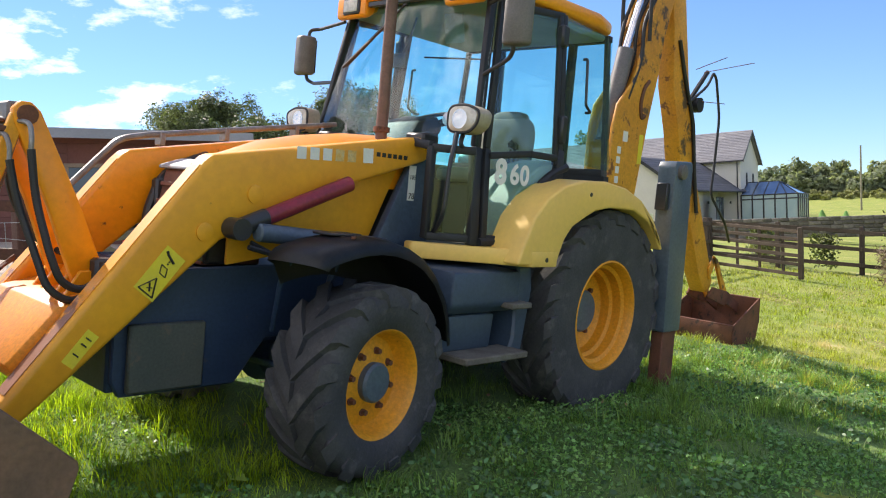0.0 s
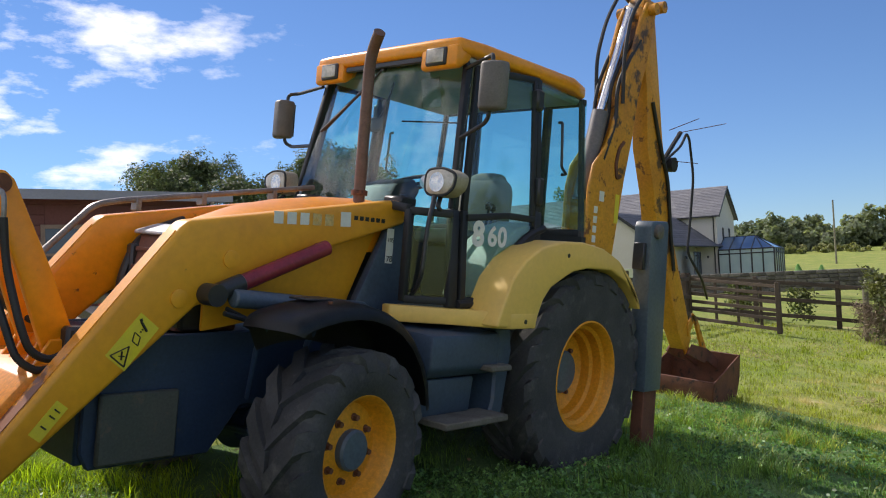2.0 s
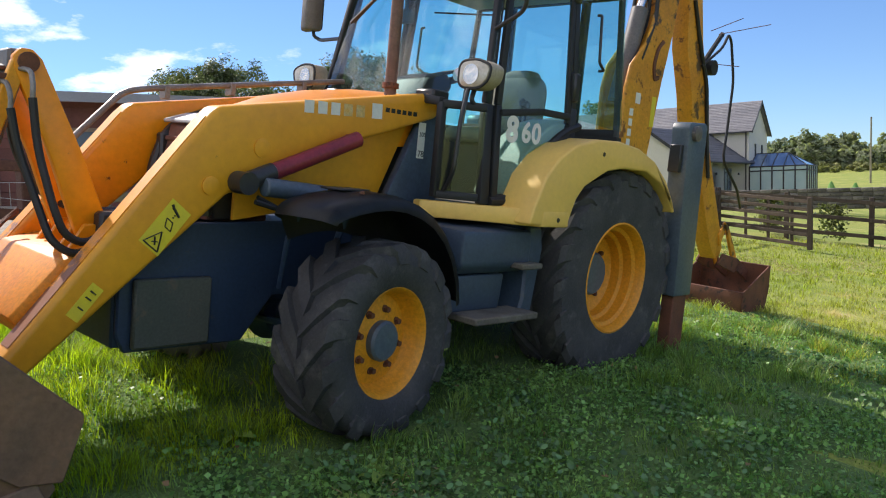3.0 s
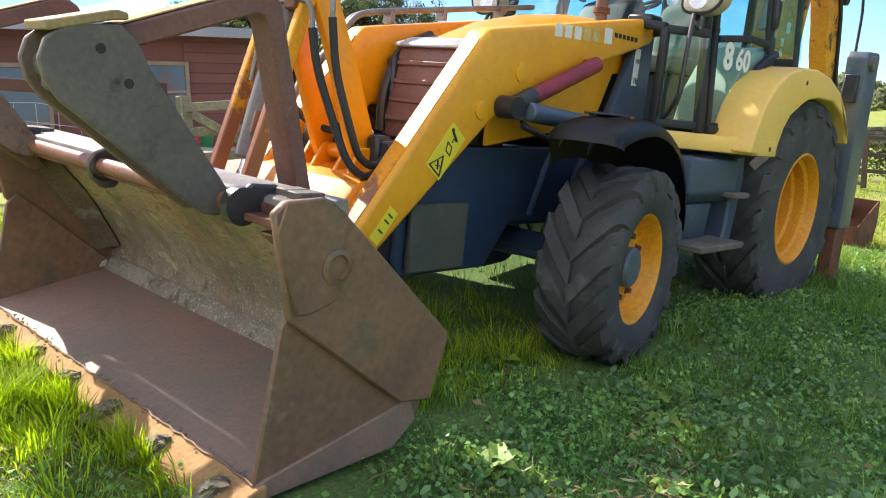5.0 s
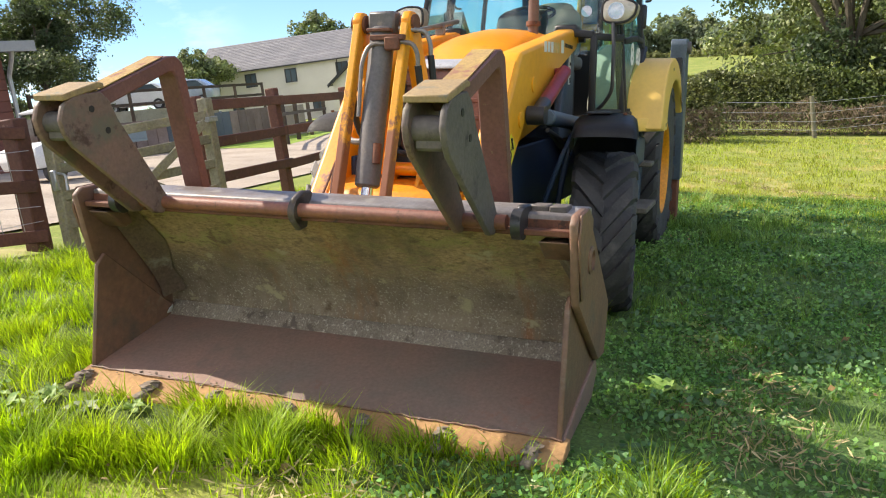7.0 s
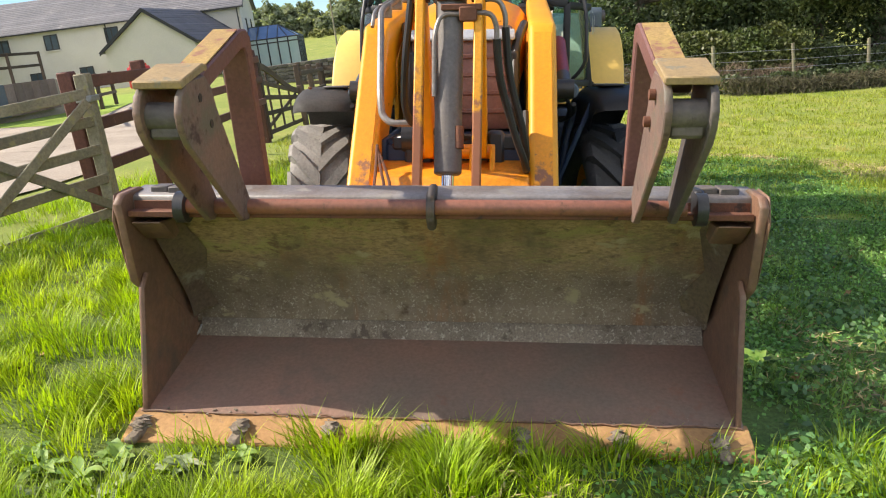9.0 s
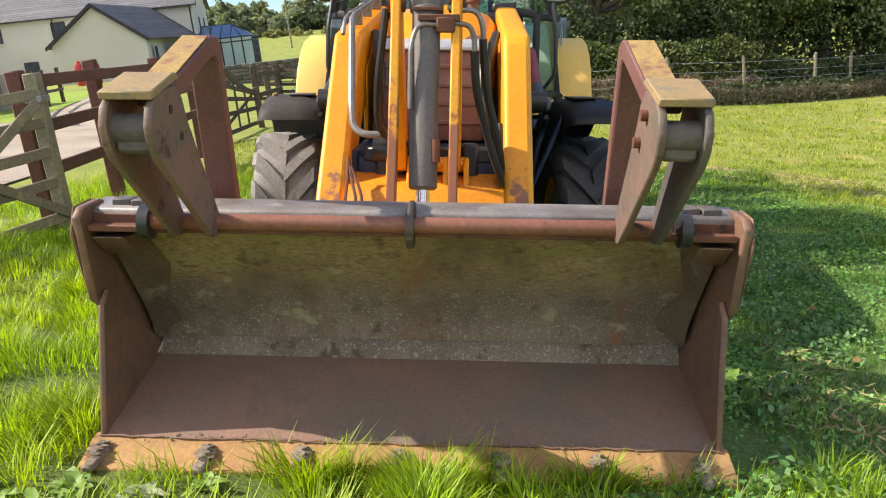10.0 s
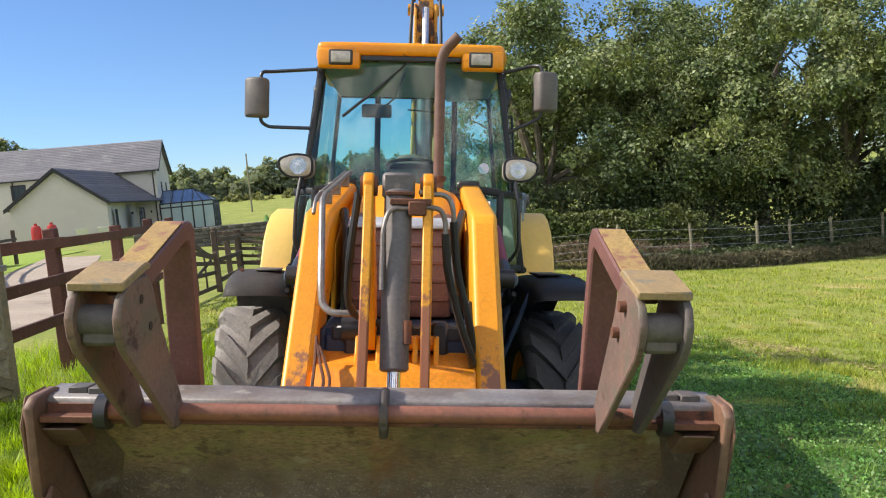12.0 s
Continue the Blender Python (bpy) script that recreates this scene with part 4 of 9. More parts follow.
def rear_fender(s):
    crown = [(-0.93, 1.085), (-0.965, 1.186), (-1.05, 1.36), (-1.17, 1.48), (-1.33, 1.565), (-1.55, 1.615), (-1.80, 1.625), (-2.05, 1.60), (-2.28, 1.53), (-2.47, 1.41), (-2.60, 1.27), (-2.655, 1.19)]
    lip = [(-2.615, 1.19), (-2.52, 1.31), (-2.39, 1.39), (-2.18, 1.456), (-1.88, 1.457), (-1.70, 1.43), (-1.60, 1.39), (-1.45, 1.32), (-1.376, 1.24), (-1.335, 1.15), (-1.31, 1.07)]
    bm = prism(B(), crown + lip, 0.80 * s, 1.065 * s, "y", 0.028, 3)
    f = part("rear_fender", bm, pale_yellow, loader, "pale faded yellow rear fender")
    bm = B()
    pts = [(-0.52, 0.60 * s), (-0.83, 0.835 * s), (-0.98, 1.0 * s), (-1.05, 1.068 * s), (-1.315, 1.068 * s), (-1.315, 0.92 * s), (-0.80, 0.72 * s), (-0.54, 0.52 * s)]
    prism(bm, pts, 1.072, 1.168, "z", 0.012, 2)
    part("sill", bm, pale_yellow, f, "pale yellow sill strip with bolt holes")
    for x, y, z in ((-1.20, 1.067, 1.115), (-1.62, 1.064, 1.53)):
        bm = B()
        lathe(bm, [(0.003, 0), (0.014, 0), (0.014, 0.004 * s), (0.003, 0.004 * s)], (x, y * s, z), 14)
        part("bolt_hole", bm, black, f)


for s in (1, -1):
    rear_fender(s)


def sheet(bm, points):
    """A single pane."""
    bm.faces.new([bm.verts.new(p) for p in points])
    return bm


def bar(bm, a, b, w, d):
    """A square pillar from a to b, w wide across and d deep."""
    a, b = Vector(a), Vector(b)
    t = (b - a).normalized()
    ref = Vector((1, 0, 0)) if abs(t.x) < 0.8 else Vector((0, 0, 1))
    u = (ref - t * ref.dot(t)).normalized()
    v = t.cross(u)
    ring = [a + u * (i * d / 2) + v * (j * w / 2) for i, j in ((-1, -1), (1, -1), (1, 1), (-1, 1))]
    return slab(bm, ring, b - a, min(w, d) * 0.2, 2)


def cab():
    body = B()
    box(body, -2.28, -0.72, -0.70, 0.70, 1.08, 1.16, 0.01)
    root = part("cab", body, cab_floor_mat, loader, "tall glazed operator cab")
    # pillars and frames
    for s in (1, -1):
        bm = B()
        a0, a1, a2 = (-0.815, 0.80 * s, 1.17), (-0.85, 0.735 * s, 1.74), (-1.0, 0.635 * s, 2.66)
        bar(bm, a0, a1, 0.045, 0.075)
        bar(bm, a1, a2, 0.038, 0.06)
        part("front_pillar", bm, cab_black, root, "black front pillar")
        bm = B()
        bar(bm, (-1.565, 0.83 * s, 1.60), (-1.60, 0.80 * s, 1.8), 0.05, 0.07)
        bar(bm, (-1.60, 0.80 * s, 1.8), (-1.63, 0.715 * s, 2.68), 0.04, 0.05)
        part("middle_pillar", bm, cab_black, root)
        bm = B()
        bar(bm, (-2.27, 0.745 * s, 1.62), (-2.28, 0.655 * s, 2.68), 0.035, 0.04)
        part("rear_pillar", bm, cab_trim, root)
        # arch-shaped frame along the fender
        bm = B()
        tube(bm, [(-0.85, 0.82 * s, 1.19), (-1.14, 0.825 * s, 1.20), (-1.21, 0.83 * s, 1.36), (-1.33, 0.835 * s, 1.53), (-1.50, 0.835 * s, 1.645), (-1.66, 0.828 * s, 1.695)], 0.026, 8, 0.12)
        part("arch_seal", bm, cab_black, root, "black seal along the fender arch")
        # lower front corner: frame and quarter glass
        f0, f1 = Vector((-0.60, 0.625 * s, 0)), Vector((-0.80, 0.785 * s, 0))
        bm = B()
        for a, b in (((0, 1.19), (0, 1.72)), ((0, 1.205), (1, 1.205)), ((0, 1.71), (1, 1.71))):
            p, q = f0.lerp(f1, a[0]) + Vector((0, 0, a[1])), f0.lerp(f1, b[0]) + Vector((0, 0, b[1]))
            bar(bm, p, q, 0.045, 0.045)
        bar(bm, f0 + Vector((0, 0, 1.72)), (-0.62, 0.46 * s, 1.74), 0.05, 0.05)
        part("corner_frame", bm, cab_black, root)
        bm = B()
        n = Vector((0.6, 0.8 * s, 0)) * 0.006
        sheet(bm, [f0 + Vector((0, 0, 1.21)) + n, f1 + Vector((0, 0, 1.21)) + n, f1 + Vector((0, 0, 1.70)) + n, f0 + Vector((0, 0, 1.70)) + n])
        part("quarter_glass", bm, cab_glass, root, "tinted corner pane")
        # door
        bm = B()
        bar(bm, (-0.90, 0.805 * s, 1.19), (-0.925, 0.755 * s, 1.74), 0.035, 0.05)
        bar(bm, (-0.925, 0.755 * s, 1.74), (-1.06, 0.665 * s, 2.63), 0.03, 0.045)
        bar(bm, (-0.91, 0.80 * s, 1.205), (-1.15, 0.825 * s, 1.215), 0.055, 0.05)
        bar(bm, (-0.93, 0.775 * s, 1.70), (-1.28, 0.81 * s, 1.745), 0.035, 0.04)
        bar(bm, (-1.28, 0.81 * s, 1.745), (-1.56, 0.815 * s, 1.745), 0.035, 0.04)
        bar(bm, (-1.05, 0.67 * s, 2.62), (-1.62, 0.72 * s, 2.665), 0.045, 0.045)
        bar(bm, (-1.545, 0.815 * s, 1.70), (-1.575, 0.73 * s, 2.66), 0.03, 0.035)
        tube(bm, [(-1.16, 0.828 * s, 1.22), (-1.24, 0.832 * s, 1.38), (-1.36, 0.836 * s, 1.53), (-1.52, 0.838 * s, 1.63)], 0.024, 8, 0.1)
        door = part("door", bm, cab_black, root, "black-framed glazed cab door")
        bm = B()
        sheet(bm, [(-0.93, 0.768 * s, 1.72), (-1.55, 0.815 * s, 1.75), (-1.58, 0.735 * s, 2.65), (-1.06, 0.672 * s, 2.62)])
        part("upper_pane", bm, cab_glass, door, "tinted upper door glass")
        bm = B()
        sheet(bm, [(-0.91, 0.80 * s, 1.22), (-1.14, 0.825 * s, 1.22), (-1.22, 0.83 * s, 1.38), (-1.33, 0.833 * s, 1.53), (-1.5, 0.833 * s, 1.64), (-1.54, 0.815 * s, 1.73), (-1.28, 0.812 * s, 1.73), (-0.93, 0.772 * s, 1.69)])
        part("lower_pane", bm, cab_glass, door, "tinted lower door glass")
        bm = B()
        box(bm, -1.62, -1.56, 0.81 * s - 0.03, 0.81 * s + 0.03, 1.84, 2.02, 0.012)
        part("handle", bm, black, door, "black door latch")
        bm = B()
        box(bm, -1.63, -1.55, 0.755 * s - 0.03, 0.755 * s + 0.03, 2.46, 2.60, 0.015)
        part("hinge", bm, black, door, "black door hinge block")
        # rear side window
        bm = B()
        sheet(bm, [(-1.64, 0.805 * s, 1.74), (-2.30, 0.76 * s, 1.72), (-2.31, 0.67 * s, 2.67), (-1.65, 0.725 * s, 2.67)])
        part("side_pane", bm, cab_glass, root, "tinted rear side window")
        bm = B()
        tube(bm, [(-1.80, 0.79 * s, 2.42), (-1.80, 0.82 * s, 2.42), (-1.80, 0.84 * s, 2.12), (-1.88, 0.83 * s, 2.08), (-1.88, 0.79 * s, 2.08)], 0.010, 6, 0.02)
        part("window_catch", bm, black, root)
    # model number on the left door glass
    for text, x, size in (("8", -0.950, 0.20), ("6", -1.068, 0.165), ("0", -1.165, 0.165)):
        cu = bpy.data.curves.new("model_number", "FONT")
        cu.body, cu.size, cu.extrude, cu.offset = text, size, 0.001, 0.008 if text == "8" else 0.005
        ob = new("model_number", cu)
        me = bpy.data.meshes.new_from_object(ob.evaluated_get(bpy.context.evaluated_depsgraph_get()))
        bpy.data.objects.remove(ob)
        bpy.data.curves.remove(cu)
        me.materials.clear()
        me.materials.append(white)
        ob = new("model_number", me)
        ob.parent = root
        ob.matrix_basis = Matrix.Translation((x + 0.01, 0.825 if text == "8" else 0.846, 1.545 if text == "8" else 1.55)) @ pose(0, 0, 0, 90, 0, 176)
        ob["label"] = "white model number on the door glass"
    # front glass
    bm = B()
    rows = []
    for x0, z, w in ((-0.70, 1.60, 0.60), (-0.735, 1.75, 0.765), (-0.80, 2.1, 0.725), (-0.925, 2.69, 0.66)):
        rows.append([bm.verts.new((x0 - 0.10 * (k / 6) ** 2, w * k / 6, z)) for k in range(-6, 7)])
    for a, b in zip(rows, rows[1:]):
        for k in range(12):
            bm.faces.new((a[k], a[k + 1], b[k + 1], b[k]))
    ws = part("windscreen", bm, cab_glass, root, "tinted curved windscreen")
    bm = B()
    lathe(bm, [(0.002, 0), (0.038, 0), (0.038, 0.002), (0.002, 0.002)], (-0.812, 0.525, 1.90), 24, "x")
    part("round_sticker", bm, surface("pale_blue_sticker", (0.55, 0.6, 0.75), (0.7, 0.72, 0.78), 60, 0.5, bump=0), ws, "pale blue round sticker")
    bm = B()
    tube(bm, [(-0.915, -0.02, 2.66), (-0.895, -0.10, 2.58), (-0.82, -0.46, 2.25)], 0.007, 6)
    tube(bm, [(-0.88, -0.16, 2.52), (-0.80, -0.47, 2.245)], 0.011, 5)
    rod(bm, (-0.93, -0.02, 2.66), (-0.90, -0.02, 2.66), 0.02, 10)
    part("wiper", bm, black, ws, "black windscreen wiper")
    # rear frame and glass
    bm = B()
    bar(bm, (-2.28, -0.74, 1.70), (-2.28, 0.74, 1.70), 0.06, 0.06)
    bar(bm, (-2.29, -0.68, 2.66), (-2.29, 0.68, 2.66), 0.05, 0.05)
    for y in (-0.32, 0.36):
        bar(bm, (-2.29, y, 1.70), (-2.29, y, 2.66), 0.05, 0.06)
    box(bm, -2.31, -2.25, -0.76, 0.76, 1.16, 1.68)
    part("rear_frame", bm, cab_black, root, "black rear window frame")
    bm = B()
    sheet(bm, [(-2.282, -0.7, 1.72), (-2.282, 0.7, 1.72), (-2.282, 0.7, 2.65), (-2.282, -0.7, 2.65)])
    part("rear_pane", bm, cab_glass, root, "tinted rear window")
    # roof with lamp pods
    bm = B()
    outline = [(-0.86, -0.50), (-0.88, -0.66), (-1.1, -0.70), (-2.05, -0.74), (-2.32, -0.66), (-2.38, -0.4), (-2.38, 0.4), (-2.32, 0.66), (-2.05, 0.74), (-1.1, 0.70), (-0.88, 0.66), (-0.86, 0.50)]
    prism(bm, outline, 2.69, 2.785, "z", 0.03, 3)
    for s in (1, -1):
        prism(bm, [(-0.862, 2.60), (-0.862, 2.735), (-1.0, 2.76), (-1.0, 2.66), (-0.90, 2.59)], 0.36 * s, 0.66 * s, "y", 0.02, 2)
    roof = part("roof", bm, orange, root, "yellow-orange cab roof")
    bm = B()
    box(bm, -0.905, -0.880, -0.355, 0.355, 2.655, 2.692, 0.006)
    part("front_seal", bm, black, roof, "black seal between the roof and the windscreen")
    bm = B()
    box(bm, -2.25, -0.975, -0.665, 0.665, 2.635, 2.685, 0.02)
    part("headlining", bm, surface("pale_headlining", (0.30, 0.32, 0.32), (0.24, 0.26, 0.26), 3, 0.9, bump=0.1), roof, "pale grey headlining")
    for s in (1, -1):
        bm = B()
        box(bm, -0.875, -0.848, 0.495 * s - 0.085, 0.495 * s + 0.085, 2.615, 2.725, 0.015, 2)
        pod = part("work_lamp", bm, black, roof, "rectangular work lamp in the roof front")
        bm = B()
        box(bm, -0.85, -0.842, 0.495 * s - 0.068, 0.495 * s + 0.068, 2.63, 2.71, 0.01, 2)
        part("lens", bm, lamp_lens, pod)
    # inside
    bm = B()
    box(bm, -2.05, -1.55, -0.25, 0.27, 1.55, 1.66, 0.04, 3)
    seat = part("seat", bm, grey_seat, root, "grey-beige operator seat")
    # backrest and headrest, swelling and rounded
    bm = B()
    for z, half, thick, x0 in ((1.84, 0.235, 0.085, -2.04), (2.02, 0.165, 0.062, -2.06)):
        tmp = bmesh.new()
        bmesh.ops.create_icosphere(tmp, subdivisions=4, radius=1.0)
        tall = 0.25 if z < 2 else 0.10
        for v in tmp.verts:
            p = Vector([math.copysign(abs(c) ** 0.6, c) for c in v.co])
            v.co = Vector((x0 + p.x * thick - 0.12 * p.z * tall, 0.01 + p.y * half, z + p.z * tall))
        merge(bm, tmp)
    part("backrest", bm, grey_seat, seat, "rounded beige backrest with a headrest")
    bm = B()
    box(bm, -1.98, -1.62, -0.2, 0.22, 1.16, 1.55, 0.02)
    part("seat_base", bm, cab_trim, root)
    bm = B()
    prism(bm, [(-0.80, 1.16), (-0.80, 1.70), (-0.92, 1.90), (-1.10, 1.96), (-1.16, 1.88), (-0.96, 1.60), (-0.94, 1.16)], -0.16, 0.18, "y", 0.03, 2)
    rod(bm, (-1.02, 0.01, 1.80), (-1.16, 0.01, 1.90), 0.03, 10)
    part("dashboard", bm, cab_black, root, "dark grey dashboard and steering column")
    each("console", cab_trim, root, "dark grey side console", lambda bm: box(bm, -2.2, -1.35, -0.66, -0.42, 1.16, 1.68, 0.03), lambda bm: box(bm, -2.2, -1.7, 0.50, 0.70, 1.16, 1.62, 0.03))
    bm = B()
    ring = [(-1.22 - 0.16 * math.cos(t), 0.01 + 0.19 * math.sin(t), 1.94 + 0.07 * math.cos(t)) for t in (2 * math.pi * k / 20 for k in range(21))]
    tube(bm, ring, 0.014, 7)
    tube(bm, [ring[3], (-1.17, 0.01, 1.91), ring[13]], 0.012, 6)
    part("steering_wheel", bm, cab_black, root, "black steering wheel")
    for x, y in ((-1.45, 0.50), (-1.5, -0.45), (-1.6, 0.42)):
        bm = B()
        tube(bm, [(x, y, 1.55), (x - 0.03, y, 1.80)], 0.009, 6)
        lathe(bm, [(0.004, -0.03), (0.022, -0.02), (0.026, 0.01), (0.004, 0.03)], (x - 0.03, y, 1.82), 12, "z")
        part("control_lever", bm, black, root, "black control lever")
    for s in (1, -1):
        bm = B()
        arch = [(-1.17, 1.18), (-1.25, 1.38), (-1.37, 1.53), (-1.52, 1.63), (-1.70, 1.68)]
        prism(bm, arch + [(x + 0.10, z + 0.05) for x, z in reversed(arch)], 0.50 * s, 0.80 * s, "y", 0.01)
        part("inner_arch", bm, surface("pale_inner_arch", (0.46, 0.47, 0.38), (0.38, 0.39, 0.32), 5, 0.6, bump=0.05), root, "pale inner wheel arch in the cab")
    bm = B()
    tube(bm, [(-1.05, -0.05, 2.60), (-1.05, -0.12, 2.42), (-1.07, -0.22, 2.34)], 0.007, 6)
    box(bm, -1.09, -1.06, -0.36, -0.14, 2.28, 2.38, 0.02, 2)
    part("interior_mirror", bm, black, root, "black interior mirror on a stalk")
    bm = B()
    tube(bm, [(-1.12, -0.02, 2.35), (-1.3, 0.10, 2.37), (-1.4, 0.30, 2.37)], 0.006, 6)
    part("fan_stalk", bm, black, root)
    bm = B()
    slab(bm, [(-1.05, 0.20, 2.60), (-1.05, 0.36, 2.60), (-1.02, 0.42, 2.40), (-1.02, 0.26, 2.40)], (-0.004, 0, 0))
    part("sun_flap", bm, grey_seat, root, "pale folded sun flap")
    return root


cab_root = cab()
for ob in cab_root.children_recursive:
    if ob.data.materials[0] == cab_glass:
        ob.visible_shadow = False


def mirror(s, y, z):
    bm = B()
    top, low = (-0.95, 0.665 * s, 2.60), (-0.90, 0.70 * s, 2.17)
    x = -0.95 if s < 0 else -0.87
    tube(bm, [top, (x - 0.05, (y - 0.06) * s, z + 0.20), (x, y * s, z + 0.19), (x, y * s, z - 0.17), (x - 0.03, (y - 0.05) * s, z - 0.20), low], 0.013, 8, 0.05)
    m = part("wing_mirror", bm, black, loader, "wing mirror on a bent black tube")
    bm = B()
    prism(bm, [(x + 0.085, (y - 0.02) * s), (x + 0.075, (y + 0.05) * s), (x + 0.04, (y + 0.105) * s), (x - 0.02, (y + 0.12) * s), (x - 0.04, (y - 0.055) * s), (x + 0.03, (y - 0.06) * s)], z - 0.14, z + 0.14, "z", 0.022, 3)
    part("shell", bm, mirror_shell, m, "grey-brown mirror shell")
    bm = B()
    slab(bm, [(x - 0.045, (y - 0.04) * s, z - 0.12), (x - 0.028, (y + 0.10) * s, z - 0.12), (x - 0.028, (y + 0.10) * s, z + 0.12), (x - 0.045, (y - 0.04) * s, z + 0.12)], (-0.004, 0, 0))
    part("glass", bm, mirror_glass, m)


mirror(-1, 1.07, 2.385)
mirror(1, 0.93, 2.45)


def smooth_outline(points, times=3):
    """Cut the corners of a closed outline until it is smooth."""
    for _ in range(times):
        points = [tuple(a + (b - a) * f for a, b in zip(p, q)) for p, q in zip(points, points[1:] + points[:1]) for f in (0.2, 0.8)]
    return points


lamp_plastic = surface("faded_beige_plastic", (0.38, 0.33, 0.25), (0.30, 0.26, 0.20), 9, 0.55, bump=0.1, fine=90)


def headlight(s):
    c = Vector((-0.70, 0.757 * s, 1.878))
    edge = smooth_outline([(-0.106, -0.074), (0.060, -0.080), (0.128, -0.030), (0.143, 0.052), (0.03, 0.092), (-0.106, 0.080)])

    def shell(k, x0, x1, bevel):
        return prism(B(), [(c.y + u * s * k, c.z + v * k) for u, v in edge], c.x + x0, c.x + x1, "x", bevel, 2)

    h = part("headlight", shell(1.0, -0.09, 0.02, 0.012), lamp_plastic, loader, "rounded front headlight in a faded beige housing")
    part("lens", shell(0.88, 0.014, 0.029, 0.008), lamp_lens, h)
    bm = B()
    tube(bm, [(c.x + 0.021, c.y + u * s * 0.95, c.z + v * 0.95) for u, v in edge + edge[:2]], 0.0075, 6, 0)
    part("rim", bm, cab_black, h, "dark rim round the lamp glass")
    bm = B()
    lathe(bm, [(0.004, 0.004), (0.030, 0.0), (0.052, 0.0005), (0.056, 0.004), (0.050, 0.004), (0.028, 0.0025), (0.004, 0.006)], (c.x + 0.0285, c.y - 0.005 * s, c.z + 0.003), 28, "x")
    part("reflector", bm, lamp_ring, h, "round bright reflector behind the lens")
    bm = B()
    slab(bm, [(c.x + 0.0, c.y + 0.09 * s, c.z - 0.015), (c.x + 0.0, c.y + 0.118 * s, c.z + 0.03), (c.x - 0.05, c.y + 0.122 * s, c.z + 0.03), (c.x - 0.05, c.y + 0.095 * s, c.z - 0.02)], (0.004, 0.006 * s, 0))
    part("side_lamp", bm, amber, h)
    bm = B()
    tube(bm, [(c.x - 0.05, c.y - 0.03 * s, c.z - 0.05), (-0.70, 0.745 * s, 1.74), (-0.78, 0.74 * s, 1.70)], 0.014, 8, 0.03)
    part("lamp_bracket", bm, black, h)
    bm = B()
    tube(bm, [(-0.68, 0.735 * s, 1.80), (-0.62, 0.755 * s, 1.62), (-0.60, 0.76 * s, 1.35), (-0.62, 0.70 * s, 1.26), (-0.64, 0.64 * s, 1.21)], 0.013, 8, 0.05)
    part("grab_rail", bm, black, loader, "black bent grab rail beside the cab")


for s in (1, -1):
    headlight(s)


def exhaust():
    bm = B()
    tube(bm, [(-0.585, 0.205, 1.66), (-0.585, 0.205, 2.58), (-0.575, 0.235, 2.67), (-0.535, 0.325, 2.755)], 0.036, 14, 0.09)
    e = part("exhaust_pipe", bm, rust_pipe, loader, "brown rusted upright exhaust pipe")
    bm = B()
    lathe(bm, [(0.036, 0), (0.05, 0), (0.05, 0.03), (0.036, 0.03)], (-0.585, 0.205, 1.79), 20, "z")
    part("collar", bm, rust, e)


exhaust()


def cab_plate():
    bm = B()
    box(bm, -0.655, -0.60, 0.456, 0.460, 1.395, 1.60)
    p = part("data_sticker", bm, white, loader, "white paper sticker with black figures")
    for text, z in (("78", 1.405), ("105", 1.52)):
        cu = bpy.data.curves.new("figures", "FONT")
        cu.body, cu.size, cu.extrude = text, 0.05 if text == "78" else 0.036, 0.0008
        ob = new("figures", cu)
        me = bpy.data.meshes.new_from_object(ob.evaluated_get(bpy.context.evaluated_depsgraph_get()))
        bpy.data.objects.remove(ob)
        bpy.data.curves.remove(cu)
        me.materials.clear()
        me.materials.append(ink)
        ob = new("figures", me)
        ob.parent = p
        ob.matrix_basis = Matrix.Translation((-0.604, 0.462, z)) @ pose(0, 0, 0, 90, 0, 180)


cab_plate()


# ---- stabilisers and backhoe ----
def stabiliser(s):
    bm = B()
    prism(bm, [(-2.705, 1.80), (-2.73, 1.845), (-2.965, 1.86), (-2.995, 1.83), (-3.06, 0.57), (-2.795, 0.57)], 0.93 * s, 1.07 * s, "y", 0.012, 2)
    st = part("stabiliser", bm, steel_blue, loader, "blue-grey stabiliser leg housing")
    bm = B()
    prism(bm, [(-2.83, 0.60), (-3.035, 0.60), (-3.055, -0.01), (-2.85, -0.01)], 0.95 * s, 1.05 * s, "y", 0.008)
    box(bm, -3.16, -2.76, 0.88 * s if s > 0 else -1.12, 1.12 if s > 0 else -0.88, -0.04, 0.0, 0.008)
    part("stabiliser_leg", bm, rust, st, "rust-brown stabiliser leg")
    bm = B()
    lathe(bm, [(0.004, 0), (0.055, 0), (0.055, 0.03 * s), (0.04, 0.036 * s), (0.004, 0.036 * s)], (-2.80, 1.07 * s, 1.77), 20)
    part("pin", bm, grey_ram, st)
    bm = B()
    box(bm, -2.715, -2.67, 0.95 * s if s > 0 else -1.04, 1.04 if s > 0 else -0.95, 1.48, 1.68, 0.006)
    part("slide_pad", bm, black, st)
    bm = B()
    box(bm, -3.05, -3.005, 0.95 * s if s > 0 else -1.04, 1.04 if s > 0 else -0.95, 1.45, 1.70, 0.006)
    part("slide_pad", bm, black, st)


for s in (1, -1):
    stabiliser(s)


